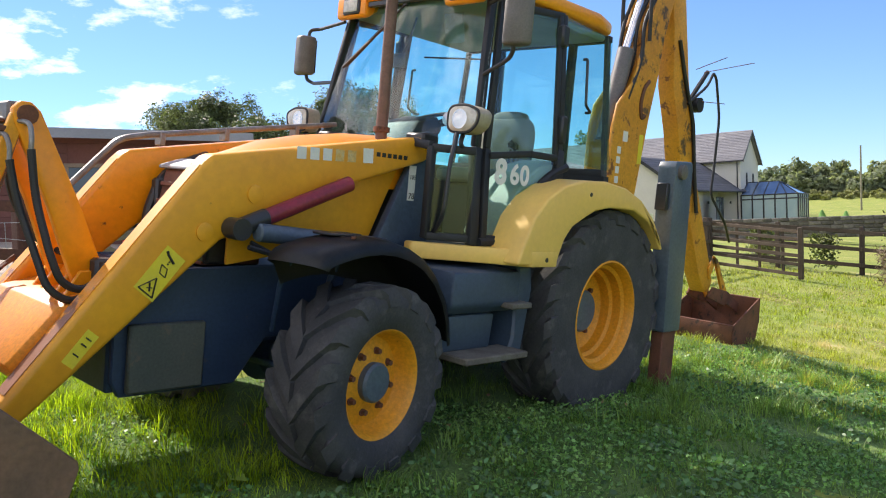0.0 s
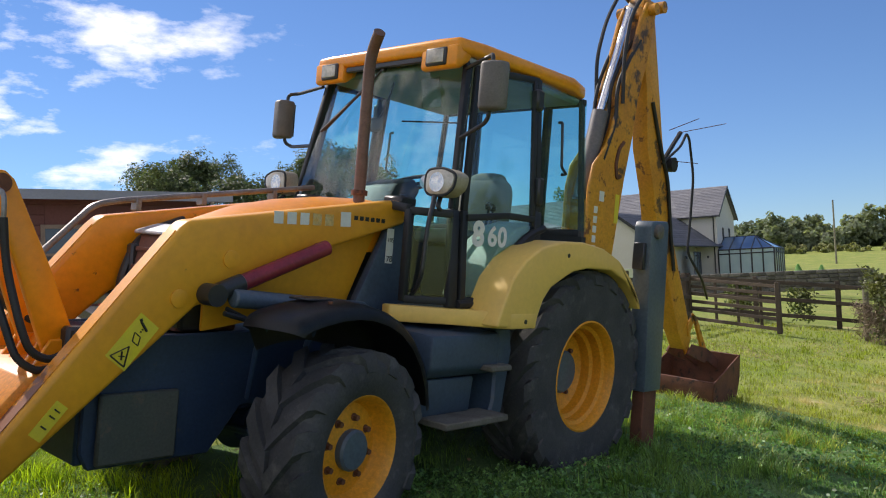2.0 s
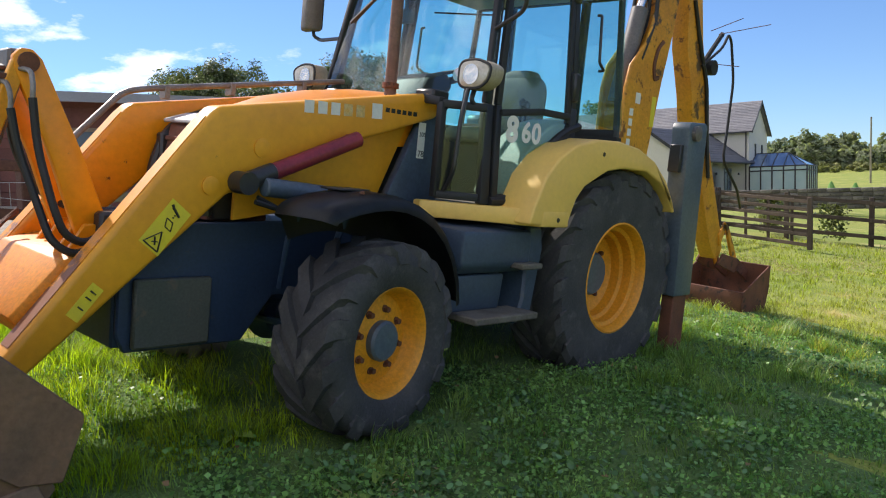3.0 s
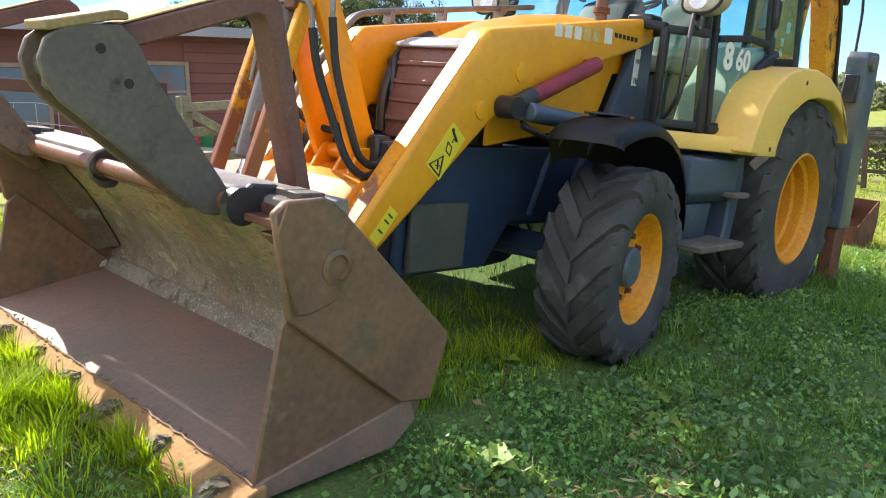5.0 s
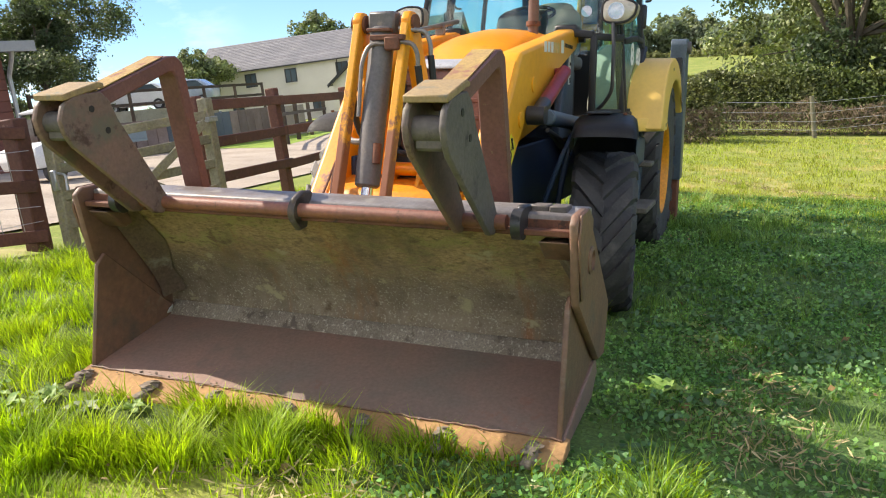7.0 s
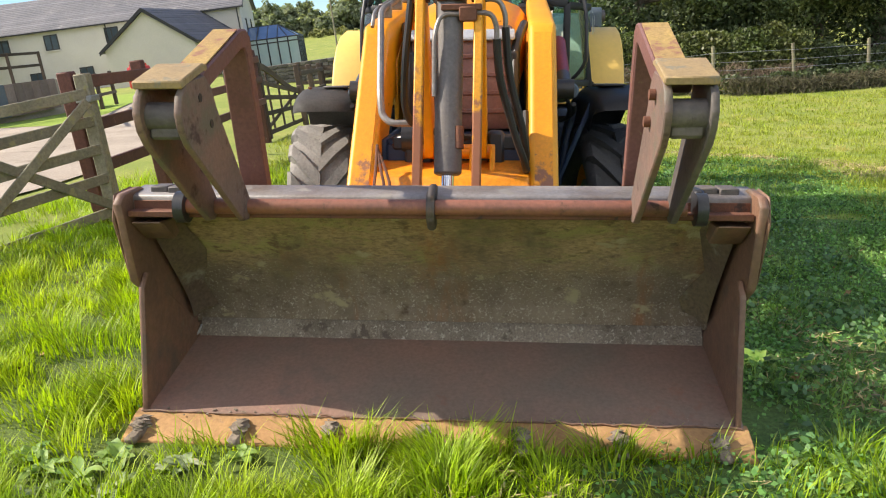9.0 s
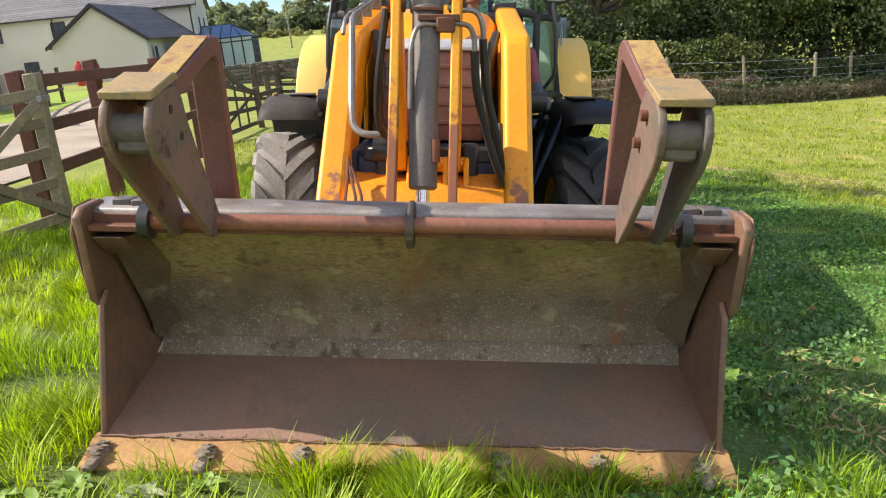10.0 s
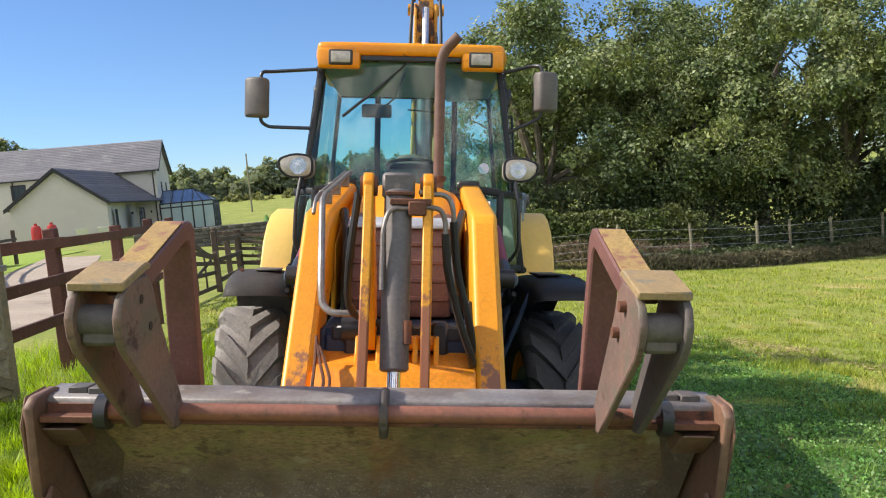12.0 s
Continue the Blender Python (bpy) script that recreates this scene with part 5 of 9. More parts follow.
def backhoe():
    bm = B()
    box(bm, -3.02, -2.68, -0.95, 0.95, 0.62, 0.80, 0.02)
    box(bm, -3.02, -2.72, -0.95, 0.95, 1.0, 1.14, 0.02)
    box(bm, -2.75, -2.4, -0.55, 0.55, 0.70, 1.10, 0.02)
    part("rear_frame", bm, chassis_blue, loader, "dark blue sliding rear frame")
    y = 0.08
    bm = B()
    box(bm, -3.30, -3.0, y - 0.2, y + 0.2, 0.55, 1.25, 0.04)
    prism(bm, [(-3.2, 0.60), (-3.55, 0.65), (-3.70, 1.20), (-3.45, 1.45), (-3.2, 1.30)], y - 0.15, y + 0.15, "y", 0.03)
    part("king_post", bm, boom_yellow, loader, "worn yellow king post")
    bm = B()
    prof = [(-3.30, 0.95), (-3.22, 1.40), (-3.22, 2.16), (-3.27, 2.36), (-3.48, 2.58), (-3.60, 2.90), (-3.72, 3.25), (-3.90, 3.82), (-4.00, 3.98), (-4.10, 4.02), (-4.18, 3.94),
            (-4.08, 3.45), (-3.95, 3.05), (-3.91, 2.72), (-3.81, 2.28), (-3.74, 1.86), (-3.68, 1.50), (-3.60, 0.95)]
    core = [(-3.36, 1.0), (-3.29, 1.42), (-3.29, 2.14), (-3.36, 2.34), (-3.56, 2.60), (-3.68, 2.92), (-3.80, 3.27), (-3.98, 3.80), (-4.10, 3.88), (-4.02, 3.45), (-3.90, 3.05), (-3.86, 2.72), (-3.76, 2.28), (-3.69, 1.86), (-3.62, 1.0)]
    for a in (-0.13, 0.095):
        prism(bm, prof, y + a, y + a + 0.035, "y", 0.010)
    prism(bm, core, y - 0.097, y + 0.097, "y")
    boom = part("boom", bm, boom_yellow, loader, "tall yellow backhoe boom with worn black and rusty patches")
    # scrolled scar, lettering bars and warning label on the boom's flank
    bm = B()
    tube(bm, [(-3.74, y + 0.131, 2.62), (-3.66, y + 0.131, 2.55), (-3.62, y + 0.131, 2.40), (-3.66, y + 0.131, 2.28), (-3.72, y + 0.131, 2.31)], 0.022, 5, 0.05)
    part("scar", bm, rust, boom, "dark worn scar in the paint")
    for k in range(5):
        bm = B()
        box(bm, -3.375, -3.315, y + 0.128, y + 0.132, 1.60 + 0.085 * k, 1.66 + 0.085 * k)
        part("lettering_bar", bm, white, boom)
    bm = B()
    box(bm, -3.47, -3.39, y + 0.128, y + 0.132, 2.05, 2.14)
    part("square_mark", bm, white, boom)
    bm = B()
    box(bm, -3.74, -3.67, y + 0.128, y + 0.132, 1.88, 2.14)
    part("warning_label", bm, label_yellow, boom)
    bm = B()
    prof = [(-3.96, 3.86), (-4.02, 4.06), (-4.12, 4.08), (-4.24, 3.95), (-4.31, 3.72), (-4.44, 3.31), (-4.61, 2.78), (-4.78, 2.40), (-4.93, 1.96), (-5.55, 0.98), (-5.66, 0.78), (-5.60, 0.66), (-5.48, 0.66), (-5.30, 0.86), (-4.60, 1.98), (-4.50, 2.26), (-4.30, 2.66), (-4.20, 3.2)]
    prism(bm, prof, y - 0.085, y + 0.085, "y", 0.02, 2)
    dip = part("dipper", bm, boom_yellow, loader, "worn yellow dipper arm hanging from the boom")
    bm = B()
    for x, z in ((-4.20, 3.98), (-4.05, 3.92)):
        rod(bm, (x, y - 0.20, z), (x, y + 0.20, z), 0.055, 18)
    part("boom_pin", bm, boom_yellow, boom)
    # dipper ram on the back of the boom
    bm = B()
    rod(bm, (-3.30, y, 2.05), (-3.51, y, 2.86), 0.075, 18)
    ram = part("dipper_ram", bm, grey_ram, loader, "grey dipper ram with a bright rod")
    bm = B()
    rod(bm, (-3.51, y, 2.86), (-3.90, y, 3.90), 0.038, 18)
    part("ram_rod", bm, chrome, ram, "bright steel ram rod")
    runs = [[(-3.42, y + o, 2.42), (-3.60, y + o, 2.80), (-3.62 + 0.02 * k, y + o, 3.10), (-3.76, y + o, 3.40), (-3.92, y + o, 3.60)] for k, o in enumerate((-0.12, -0.04, 0.04, 0.12))]
    runs += [[(-3.62, y + 0.16, 2.95), (-3.56, y + 0.17, 3.35), (-3.64, y + 0.16, 3.75), (-3.92, y + 0.15, 4.08), (-4.08, y + 0.14, 4.05)],
             [(-3.66, y - 0.14, 3.0), (-3.64, y - 0.16, 3.4), (-3.75, y - 0.15, 3.8), (-3.95, y - 0.14, 4.1), (-4.12, y - 0.13, 4.05)]]
    for run in runs:
        bm = B()
        tube(bm, run, 0.018, 7, 0.15)
        part("boom_hose", bm, hose_black, boom, "black hydraulic hose looped over the boom")
    # bucket ram on the back of the dipper, linkage and bucket
    bm = B()
    rod(bm, (-4.56, y, 2.95), (-4.98, y, 1.75), 0.055, 16)
    rod(bm, (-4.98, y, 1.75), (-5.62, y, 1.02), 0.030, 12)
    part("crowd_ram", bm, grey_ram, dip, "dark bucket ram behind the dipper")
    each("dipper_hose", hose_black, dip, "loose black hose on the dipper",
         lambda bm: tube(bm, [(-4.60, y + 0.1, 2.55), (-4.95, y + 0.12, 2.78), (-5.05, y + 0.12, 2.93), (-5.13, y + 0.12, 2.88), (-5.28, y + 0.13, 2.5), (-5.26, y + 0.14, 1.95), (-5.20, y + 0.16, 1.7), (-5.55, y + 0.2, 1.42), (-5.95, y + 0.1, 1.22)], 0.014, 7, 0.1),
         lambda bm: tube(bm, [(-4.62, y - 0.02, 2.35), (-4.85, y + 0.02, 2.68), (-5.06, y + 0.05, 2.94)], 0.024, 7, 0.08),
         lambda bm: tube(bm, [(-4.3, y + 0.1, 3.1), (-4.5, y + 0.1, 2.75), (-4.75, y + 0.1, 2.4), (-4.9, y + 0.1, 1.9), (-5.0, y + 0.12, 1.5)], 0.02, 7, 0.1))
    each("swivel", hose_black, dip, "", lambda bm: lathe(bm, [(0.01, -0.07), (0.075, -0.07), (0.075, 0.07), (0.01, 0.07)], (-4.90, y + 0.02, 2.58), 16))
    each("twig", rust, dip, "thin dry twig", lambda bm: tube(bm, [(-4.98, y + 0.05, 2.92), (-5.12, y + 0.5, 3.02)], 0.004, 5), lambda bm: tube(bm, [(-4.8, y + 0.05, 2.92), (-4.7, y + 0.4, 3.0)], 0.004, 5), lambda bm: tube(bm, [(-4.9, y + 0.05, 2.62), (-4.98, y + 0.3, 2.60)], 0.004, 5))
    for o in (-0.11, 0.11):
        bm = B()
        prism(bm, [(-5.56, 1.06), (-5.66, 1.02), (-6.02, 0.62), (-5.94, 0.56)], y + o - 0.015, y + o + 0.015, "y", 0.005)
        prism(bm, [(-5.50, 0.92), (-5.54, 0.80), (-5.66, 1.0), (-5.60, 1.06)], y + o - 0.03, y + o - 0.006, "y", 0.005)
        part("bucket_link", bm, boom_yellow, dip)
    bm = B()
    shell = [(-5.68, 0.33), (-5.655, 0.20), (-5.72, 0.06), (-5.90, 0.0), (-6.15, 0.01), (-6.33, 0.12), (-6.385, 0.34), (-6.345, 0.61)]
    inner = [(-6.315, 0.605), (-6.35, 0.34), (-6.305, 0.145), (-6.14, 0.045), (-5.90, 0.035), (-5.745, 0.085), (-5.69, 0.205), (-5.705, 0.335)]
    y0, y1 = -0.36, 0.45
    prism(bm, shell + inner, y0, y1, "y")
    for yy in (y0, y1 - 0.02):
        prism(bm, shell, yy, yy + 0.02, "y", 0.004)
    for o in (-0.12, 0.12):
        prism(bm, [(-5.50, 0.62), (-5.62, 0.58), (-5.96, 0.50), (-6.10, 0.62), (-6.0, 0.66), (-5.6, 0.72)], y + o - 0.012, y + o + 0.012, "y", 0.004)
        prism(bm, [(-5.92, 0.52), (-6.02, 0.52), (-6.33, 0.40), (-6.33, 0.52), (-6.05, 0.64)], y + o - 0.012, y + o + 0.012, "y", 0.004)
    part("backhoe_bucket", bm, rust, loader, "rusty brown digging bucket resting on the grass")


backhoe()


# ---- front bucket with folded pallet forks ----
def front_bucket():
    W = 1.12
    root = None
    # side plates, in two pieces with a seam between them
    top = [(2.238, 0.858), (2.20, 0.890), (2.07, 0.897), (2.03, 0.885), (1.505, 0.43), (1.50, 0.40), (1.56, 0.20), (1.70, 0.215), (2.165, 0.555)]
    low = [(2.17, 0.535), (2.235, 0.045), (2.22, 0.02), (1.75, 0.04), (1.62, 0.10), (1.57, 0.17), (1.60, 0.23), (1.70, 0.25), (2.12, 0.585)]
    bm = B()
    back = [(2.07, 0.875), (1.86, 0.62), (1.72, 0.45), (1.66, 0.33), (1.665, 0.235), (1.66, 0.20), (1.63, 0.235), (1.625, 0.34), (1.69, 0.47), (1.83, 0.645), (2.035, 0.885)]
    prism(bm, back, -W + 0.02, W - 0.02, "y", 0.004)
    root = part("front_bucket", bm, bucket_back, loader, "mossy rusted steel loader bucket with folded forks")
    bm = B()
    prism(bm, [(1.64, 0.215), (1.70, 0.195), (2.20, 0.085), (2.26, 0.055), (2.25, 0.02), (1.70, 0.05), (1.60, 0.13)], -W + 0.02, W - 0.02, "y", 0.004)
    part("bucket_floor", bm, bucket_floor, root, "smooth rust-brown bucket floor")
    for s in (1, -1):
        bm = B()
        prism(bm, top, (W - 0.03) * s, W * s, "y", 0.006)
        prism(bm, low, (W - 0.052) * s, (W - 0.031) * s, "y", 0.006)
        lathe(bm, [(0.02, 0), (0.052, 0), (0.052, 0.014 * s), (0.038, 0.02 * s), (0.036, 0.008 * s), (0.02, 0.006 * s)], (2.022, W * s, 0.70), 24)
        sp = part("side_plate", bm, bucket_side, root, "rusted bucket side plate split by a seam")
        bm = B()
        prism(bm, [(2.234, 0.80), (2.205, 0.890), (2.08, 0.90), (1.99, 0.85), (2.01, 0.60), (2.10, 0.57), (2.15, 0.57)], W * s, (W + 0.010) * s, "y", 0.005)
        part("corner_gusset", bm, bucket_side, sp)
        bm = B()
        prism(bm, [(2.19, 0.785), (2.08, 0.785), (2.03, 0.72), (2.08, 0.70)], (W - 0.15) * s, (W - 0.035) * s, "y", 0.006)
        part("inner_lug", bm, bucket_side, sp)
    bm = B()
    slab(bm, [(1.685, -1.082, 0.195), (1.735, -1.075, 0.20), (1.725, -1.06, 0.232), (1.70, -1.065, 0.240)], (0.004, 0.012, 0.004), 0.002)
    part("torn_tab", bm, white, root, "small white chip in the bucket corner")
    # weld seams
    bm = B()
    rnd = random.Random(4)
    pts = [(1.672 + rnd.uniform(-0.003, 0.003), y, 0.235 + rnd.uniform(-0.003, 0.003)) for y in np.linspace(-W + 0.03, W - 0.03, 60)]
    tube(bm, pts, 0.008, 5)
    pts = [(2.232 + rnd.uniform(-0.005, 0.005), y, 0.077 + rnd.uniform(-0.003, 0.003)) for y in np.linspace(-W + 0.03, W - 0.03, 60)]
    tube(bm, pts, 0.004, 5)
    part("weld_seam", bm, bucket_side, root)
    bm = B()
    prism(bm, [(1.69, 0.20), (1.715, 0.190), (1.70, 0.222), (1.676, 0.255), (1.664, 0.262), (1.66, 0.22)], -W + 0.052, W - 0.052, "y", 0.004)
    part("lower_band", bm, gritty_steel, root, "pale gritty strip along the foot of the back plate")
    # stained fillets where the back meets the sides
    run = [(2.04, 0.83), (1.95, 0.725), (1.86, 0.615), (1.79, 0.53), (1.725, 0.445), (1.69, 0.385), (1.668, 0.325)]
    for s in (1, -1):
        bm = B()
        rings = []
        for k, (x, z) in enumerate(run):
            wide = 0.085 + 0.05 * math.sin(1.3 * k + s) * math.sin(math.pi * k / 6)
            rings.append([bm.verts.new(p) for p in ((x + 0.006, (W - 0.05 - wide) * s, z), (x + 0.03, (W - 0.05 - wide * 0.5) * s, z - 0.012), (x + 0.085, (W - 0.0535) * s, z - 0.035), (x - 0.012, (W - 0.04) * s, z + 0.01))])
        for a, b in zip(rings, rings[1:]):
            for k in range(4):
                bm.faces.new((a[k], a[(k + 1) % 4], b[(k + 1) % 4], b[k]))
        bm.faces.new(rings[0][::-1])
        bm.faces.new(rings[-1])
        bmesh.ops.recalc_face_normals(bm, faces=bm.faces[:])
        part("corner_fillet", bm, fillet_steel, root, "stained mossy plate across the inner corner")
    # top beam and hinge tube
    bm = B()
    prism(bm, [(1.975, 0.80), (2.138, 0.80), (2.138, 0.866), (2.13, 0.878), (1.985, 0.893)], -W + 0.0, W - 0.0, "y", 0.006)
    part("top_beam", bm, surface("grey_brown_beam", (0.23, 0.215, 0.21), (0.16, 0.13, 0.115), 5, 0.45, bump=0.2, fine=60, spot=(0.25, 0.23, 0.21), spot_scale=9, spot_at=0.58), root, "grey-brown beam along the top of the bucket")
    bm = B()
    box(bm, 2.139, 2.145, -W + 0.035, W - 0.035, 0.798, 0.858, 0.002)
    part("beam_face", bm, rust, root, "rust-brown front face of the top beam")
    # Plate added to block the sun slit between the beam and the tube.
    bm = B()
    box(bm, 2.1455, 2.20, -W + 0.035, W - 0.035, 0.806, 0.828, 0.003)
    part("tube_seat", bm, rust, root, "rusty plate closing the gap behind the hinge tube")
    bm = B()
    rod(bm, (2.203, -0.86, 0.848), (2.203, 0.86, 0.848), 0.0275, 20)
    part("hinge_tube", bm, tube_red, root, "red-brown hinge tube")
    bm = B()
    prism(bm, [(2.10, 0.915), (2.18, 0.922), (2.24, 0.895), (2.25, 0.805), (2.205, 0.765), (2.15, 0.77), (2.135, 0.82)], -0.008, 0.020, "y", 0.008)
    lathe(bm, [(0.034, -0.008), (0.052, -0.008), (0.052, 0.020), (0.034, 0.020)], (2.203, 0, 0.843), 20, "y", True)
    part("hook", bm, surface("dark_worn_steel", (0.055, 0.045, 0.042), (0.085, 0.065, 0.055), 8, 0.6, bump=0.25, fine=60, spot=(0.13, 0.085, 0.06), spot_scale=14, spot_at=0.58), root, "dark steel hook round the hinge tube")
    for y in (-0.875, 0.905):
        bm = B()
        lathe(bm, [(0.03, -0.018), (0.056, -0.018), (0.056, 0.018), (0.03, 0.018)], (2.203, y, 0.845), 20)
        prism(bm, [(2.08, 0.905), (2.18, 0.91), (2.215, 0.85), (2.14, 0.80)], y - 0.016, y + 0.016, "y", 0.008)
        part("hinge_lug", bm, black, root, "dark hinge lug")
    for y in (-0.98, 0.98):
        bm = B()
        for k in range(2):
            box(bm, 2.02, 2.10 + 0.01 * k, y - 0.06 + 0.07 * k, y + 0.005 + 0.07 * k, 0.876, 0.902, 0.004)
        part("pad", bm, fork_green, root, "flat grey steel pad")
    # cutting edge with caked tooth stubs
    bm = B()
    prism(bm, [(2.20, 0.075), (2.235, 0.07), (2.36, 0.022), (2.36, 0.005), (2.20, 0.03)], -W + 0.005, W - 0.005, "y", 0.004)
    edge = part("cutting_edge", bm, edge_steel, root, "worn bare cutting edge")
    rnd = random.Random(8)
    for y in (-1.06, -0.69, -0.36, -0.02, 0.32, 0.66, 1.0):
        bm = B()
        tmp = bmesh.new()
        bmesh.ops.create_icosphere(tmp, subdivisions=3, radius=1.0)
        for v in tmp.verts:
            k = 1 + 0.28 * noise.noise(v.co * 2.1 + Vector((y * 9, 0, 0)))
            v.co = Vector((v.co.x * 0.050 * k, v.co.y * 0.024 * k, v.co.z * 0.022 * k))
            v.co += Vector((2.30, y + rnd.uniform(-0.02, 0.02), 0.058))
        merge(bm, tmp)
        box(bm, 2.28, 2.40, y - 0.024, y + 0.024, 0.02, 0.05, 0.01)
        part("tooth", bm, dirt, edge, "tooth stub caked with dried soil")
    # crumbs of soil on the edge
    bm = B()
    for _ in range(150):
        y = rnd.uniform(-W + 0.03, W - 0.03)
        x = rnd.gauss(2.215, 0.022)
        r = rnd.uniform(0.002, 0.007)
        tmp = bmesh.new()
        bmesh.ops.create_icosphere(tmp, subdivisions=1, radius=r, matrix=Matrix.Translation((x, y, 0.085 - (x - 2.20) * 0.25)))
        for v in tmp.verts:
            v.co.z -= (v.co.z - 0.075) * 0.3
        merge(bm, tmp)
    tagged(part("soil_litter", bm, dirt, edge), kind="stuff")
    return root


bucket_root = front_bucket()


def pallet_fork(c, s):
    """One folded fork about its middle plane y = c."""
    inner, outer = c - 0.055 * s, c + 0.065 * s
    plate = [(2.185, 0.87), (2.18, 0.835), (2.215, 0.803), (2.265, 0.808), (2.345, 0.865), (2.665, 1.10), (2.70, 1.145), (2.715, 1.195), (2.70, 1.245), (2.655, 1.28), (2.60, 1.29), (2.52, 1.30), (2.475, 1.265), (2.44, 1.20)]
    bm = B()
    prism(bm, plate, inner - 0.011, inner + 0.011, "y", 0.004)
    root = part("pallet_fork", bm, fork_paint, bucket_root, "folded pallet fork in faded red-brown paint")
    bm = B()
    prism(bm, plate, outer - 0.011, outer + 0.011, "y", 0.004)
    part("outer_plate", bm, fork_green if s > 0 else fork_paint, root, "lichened grey-green fork plate")
    bm = B()
    a, b = sorted((inner, outer))
    prism(bm, [(2.70, 1.285), (2.53, 1.335), (2.50, 1.33), (2.50, 1.312), (2.52, 1.312), (2.695, 1.262)], a - 0.012, b + 0.012, "y", 0.004)
    part("top_cover", bm, surface("lichen_yellow_cover", (0.33, 0.23, 0.11), (0.27, 0.19, 0.10), 9, 0.75, bump=0.3, fine=80, spot=(0.22, 0.19, 0.13), spot_scale=14, spot_at=0.58), root, "cover plate yellow with lichen")
    bm = B()
    rod(bm, (2.645, a + 0.011, 1.185), (2.645, b - 0.011, 1.185), 0.042, 20)
    box(bm, 2.60, 2.67, a + 0.011, b - 0.011, 1.12, 1.19, 0.01)
    part("pivot_roller", bm, fork_green, root)
    for x, z in ((2.496, 1.155), (2.57, 1.235)):
        bm = B()
        rod(bm, (x, a - 0.03, z), (x, a - 0.012, z), 0.016, 12)
        part("pin", bm, rust, root)
        bm = B()
        lathe(bm, [(0.002, 0), (0.013, 0), (0.013, 0.0015), (0.002, 0.0015)], (x, b + 0.0115, z), 14)
        part("bolt_hole", bm, ink, root)
    # the tine: up to the apex and down behind the beam
    bm = B()
    t0, t1 = c - 0.055, c + 0.045
    prism(bm, [(2.50, 1.235), (2.54, 1.285), (2.115, 1.45), (2.06, 1.455), (2.02, 1.43), (1.865, 0.86), (1.89, 0.845), (1.925, 0.855), (2.065, 1.365), (2.085, 1.385), (2.11, 1.385)], t0, t1, "y", 0.006)
    tine = part("tine", bm, tine_paint, root, "dull red-brown fork tine")
    bm = B()
    slab(bm, [(2.53, t0 + 0.008, 1.292), (2.53, t1 - 0.008, 1.292), (2.13, t1 - 0.008, 1.4475), (2.13, t0 + 0.008, 1.4475)], (0.0012, 0, 0.004))
    part("lichen_crust", bm, lichen, tine, "yellow lichen along the top of the tine")


pallet_fork(0.745, 1)
pallet_fork(-0.70, -1)

# ---- ground ----
def smooth(u):
    u = min(1.0, max(0.0, u))
    return u * u * (3 - 2 * u)


def lie(x, y):
    """The field's height: the slope under the machine, a low swell behind it, and the hill beyond the house."""
    h = 1.2 * math.tanh(0.0595 * x / 1.2) + 1.6 * math.tanh(-0.1134 * y / 1.6)
    h += 0.13 * smooth((0.2 - x) / 1.8) * smooth((x + 8.0) / 3.0) * smooth((y + 3.5) / 2.5) * smooth((6.0 - y) / 3.0)
    return h + 4.7 * smooth((-x - 72) / 110)


def lie_many(x, y):
    u = np.clip((-x - 72) / 110, 0, 1)
    soft = 1.0
    for v in ((0.2 - x) / 1.8, (x + 8.0) / 3.0, (y + 3.5) / 2.5, (6.0 - y) / 3.0):
        v = np.clip(v, 0, 1)
        soft = soft * v * v * (3 - 2 * v)
    return 0.13 * soft + 1.2 * np.tanh(0.0595 * x / 1.2) + 1.6 * np.tanh(-0.1134 * y / 1.6) + 4.7 * u * u * (3 - 2 * u)


soil_grass = surface("rough_grass_ground", (0.18, 0.235, 0.032), (0.26, 0.28, 0.055), 0.55, 0.95, bump=0.9, fine=34, spot=(0.46, 0.39, 0.17), spot_scale=0.8, spot_at=0.58, soft=0.14, mottle=0.5, spot2=(0.13, 0.18, 0.025), spot2_scale=3.0, spot2_at=0.60)
blade_mat = surface("grass_blade", (0.24, 0.39, 0.012), (0.38, 0.49, 0.03), 1.2, 0.5, bump=0, mottle=0, island=0.55, through_light=0.48)
field_blade = surface("field_grass_blade", (0.27, 0.35, 0.035), (0.37, 0.40, 0.07), 0.7, 0.6, bump=0, mottle=0, island=0.5, spot=(0.55, 0.46, 0.20), spot_scale=0.8, spot_at=0.54, soft=0.12, through_light=0.4)
clover_mat = surface("clover_leaf", (0.12, 0.28, 0.075), (0.20, 0.36, 0.10), 2.0, 0.45, bump=0, mottle=0, island=0.6, through_light=0.35)
dock_mat = surface("dock_leaf", (0.13, 0.25, 0.04), (0.22, 0.32, 0.05), 9.0, 0.55, bump=0.2, fine=40, mottle=0.2, spot=(0.24, 0.24, 0.14), spot_scale=14, spot_at=0.66, through_light=0.15)
dead_leaf = surface("dry_leaf", (0.22, 0.13, 0.06), (0.30, 0.20, 0.09), 9.0, 0.8, bump=0.2, fine=60, island=0.4)
gravel_mat = surface("pale_gravel_yard", (0.40, 0.335, 0.27), (0.32, 0.265, 0.21), 0.8, 0.95, bump=0.8, fine=45, mottle=0.35, spot=(0.20, 0.165, 0.125), spot_scale=1.6, spot_at=0.58, soft=0.12)
lawn_mat = surface("mown_lawn", (0.20, 0.30, 0.03), (0.25, 0.34, 0.04), 0.7, 0.95, bump=0.6, fine=40, mottle=0.4)


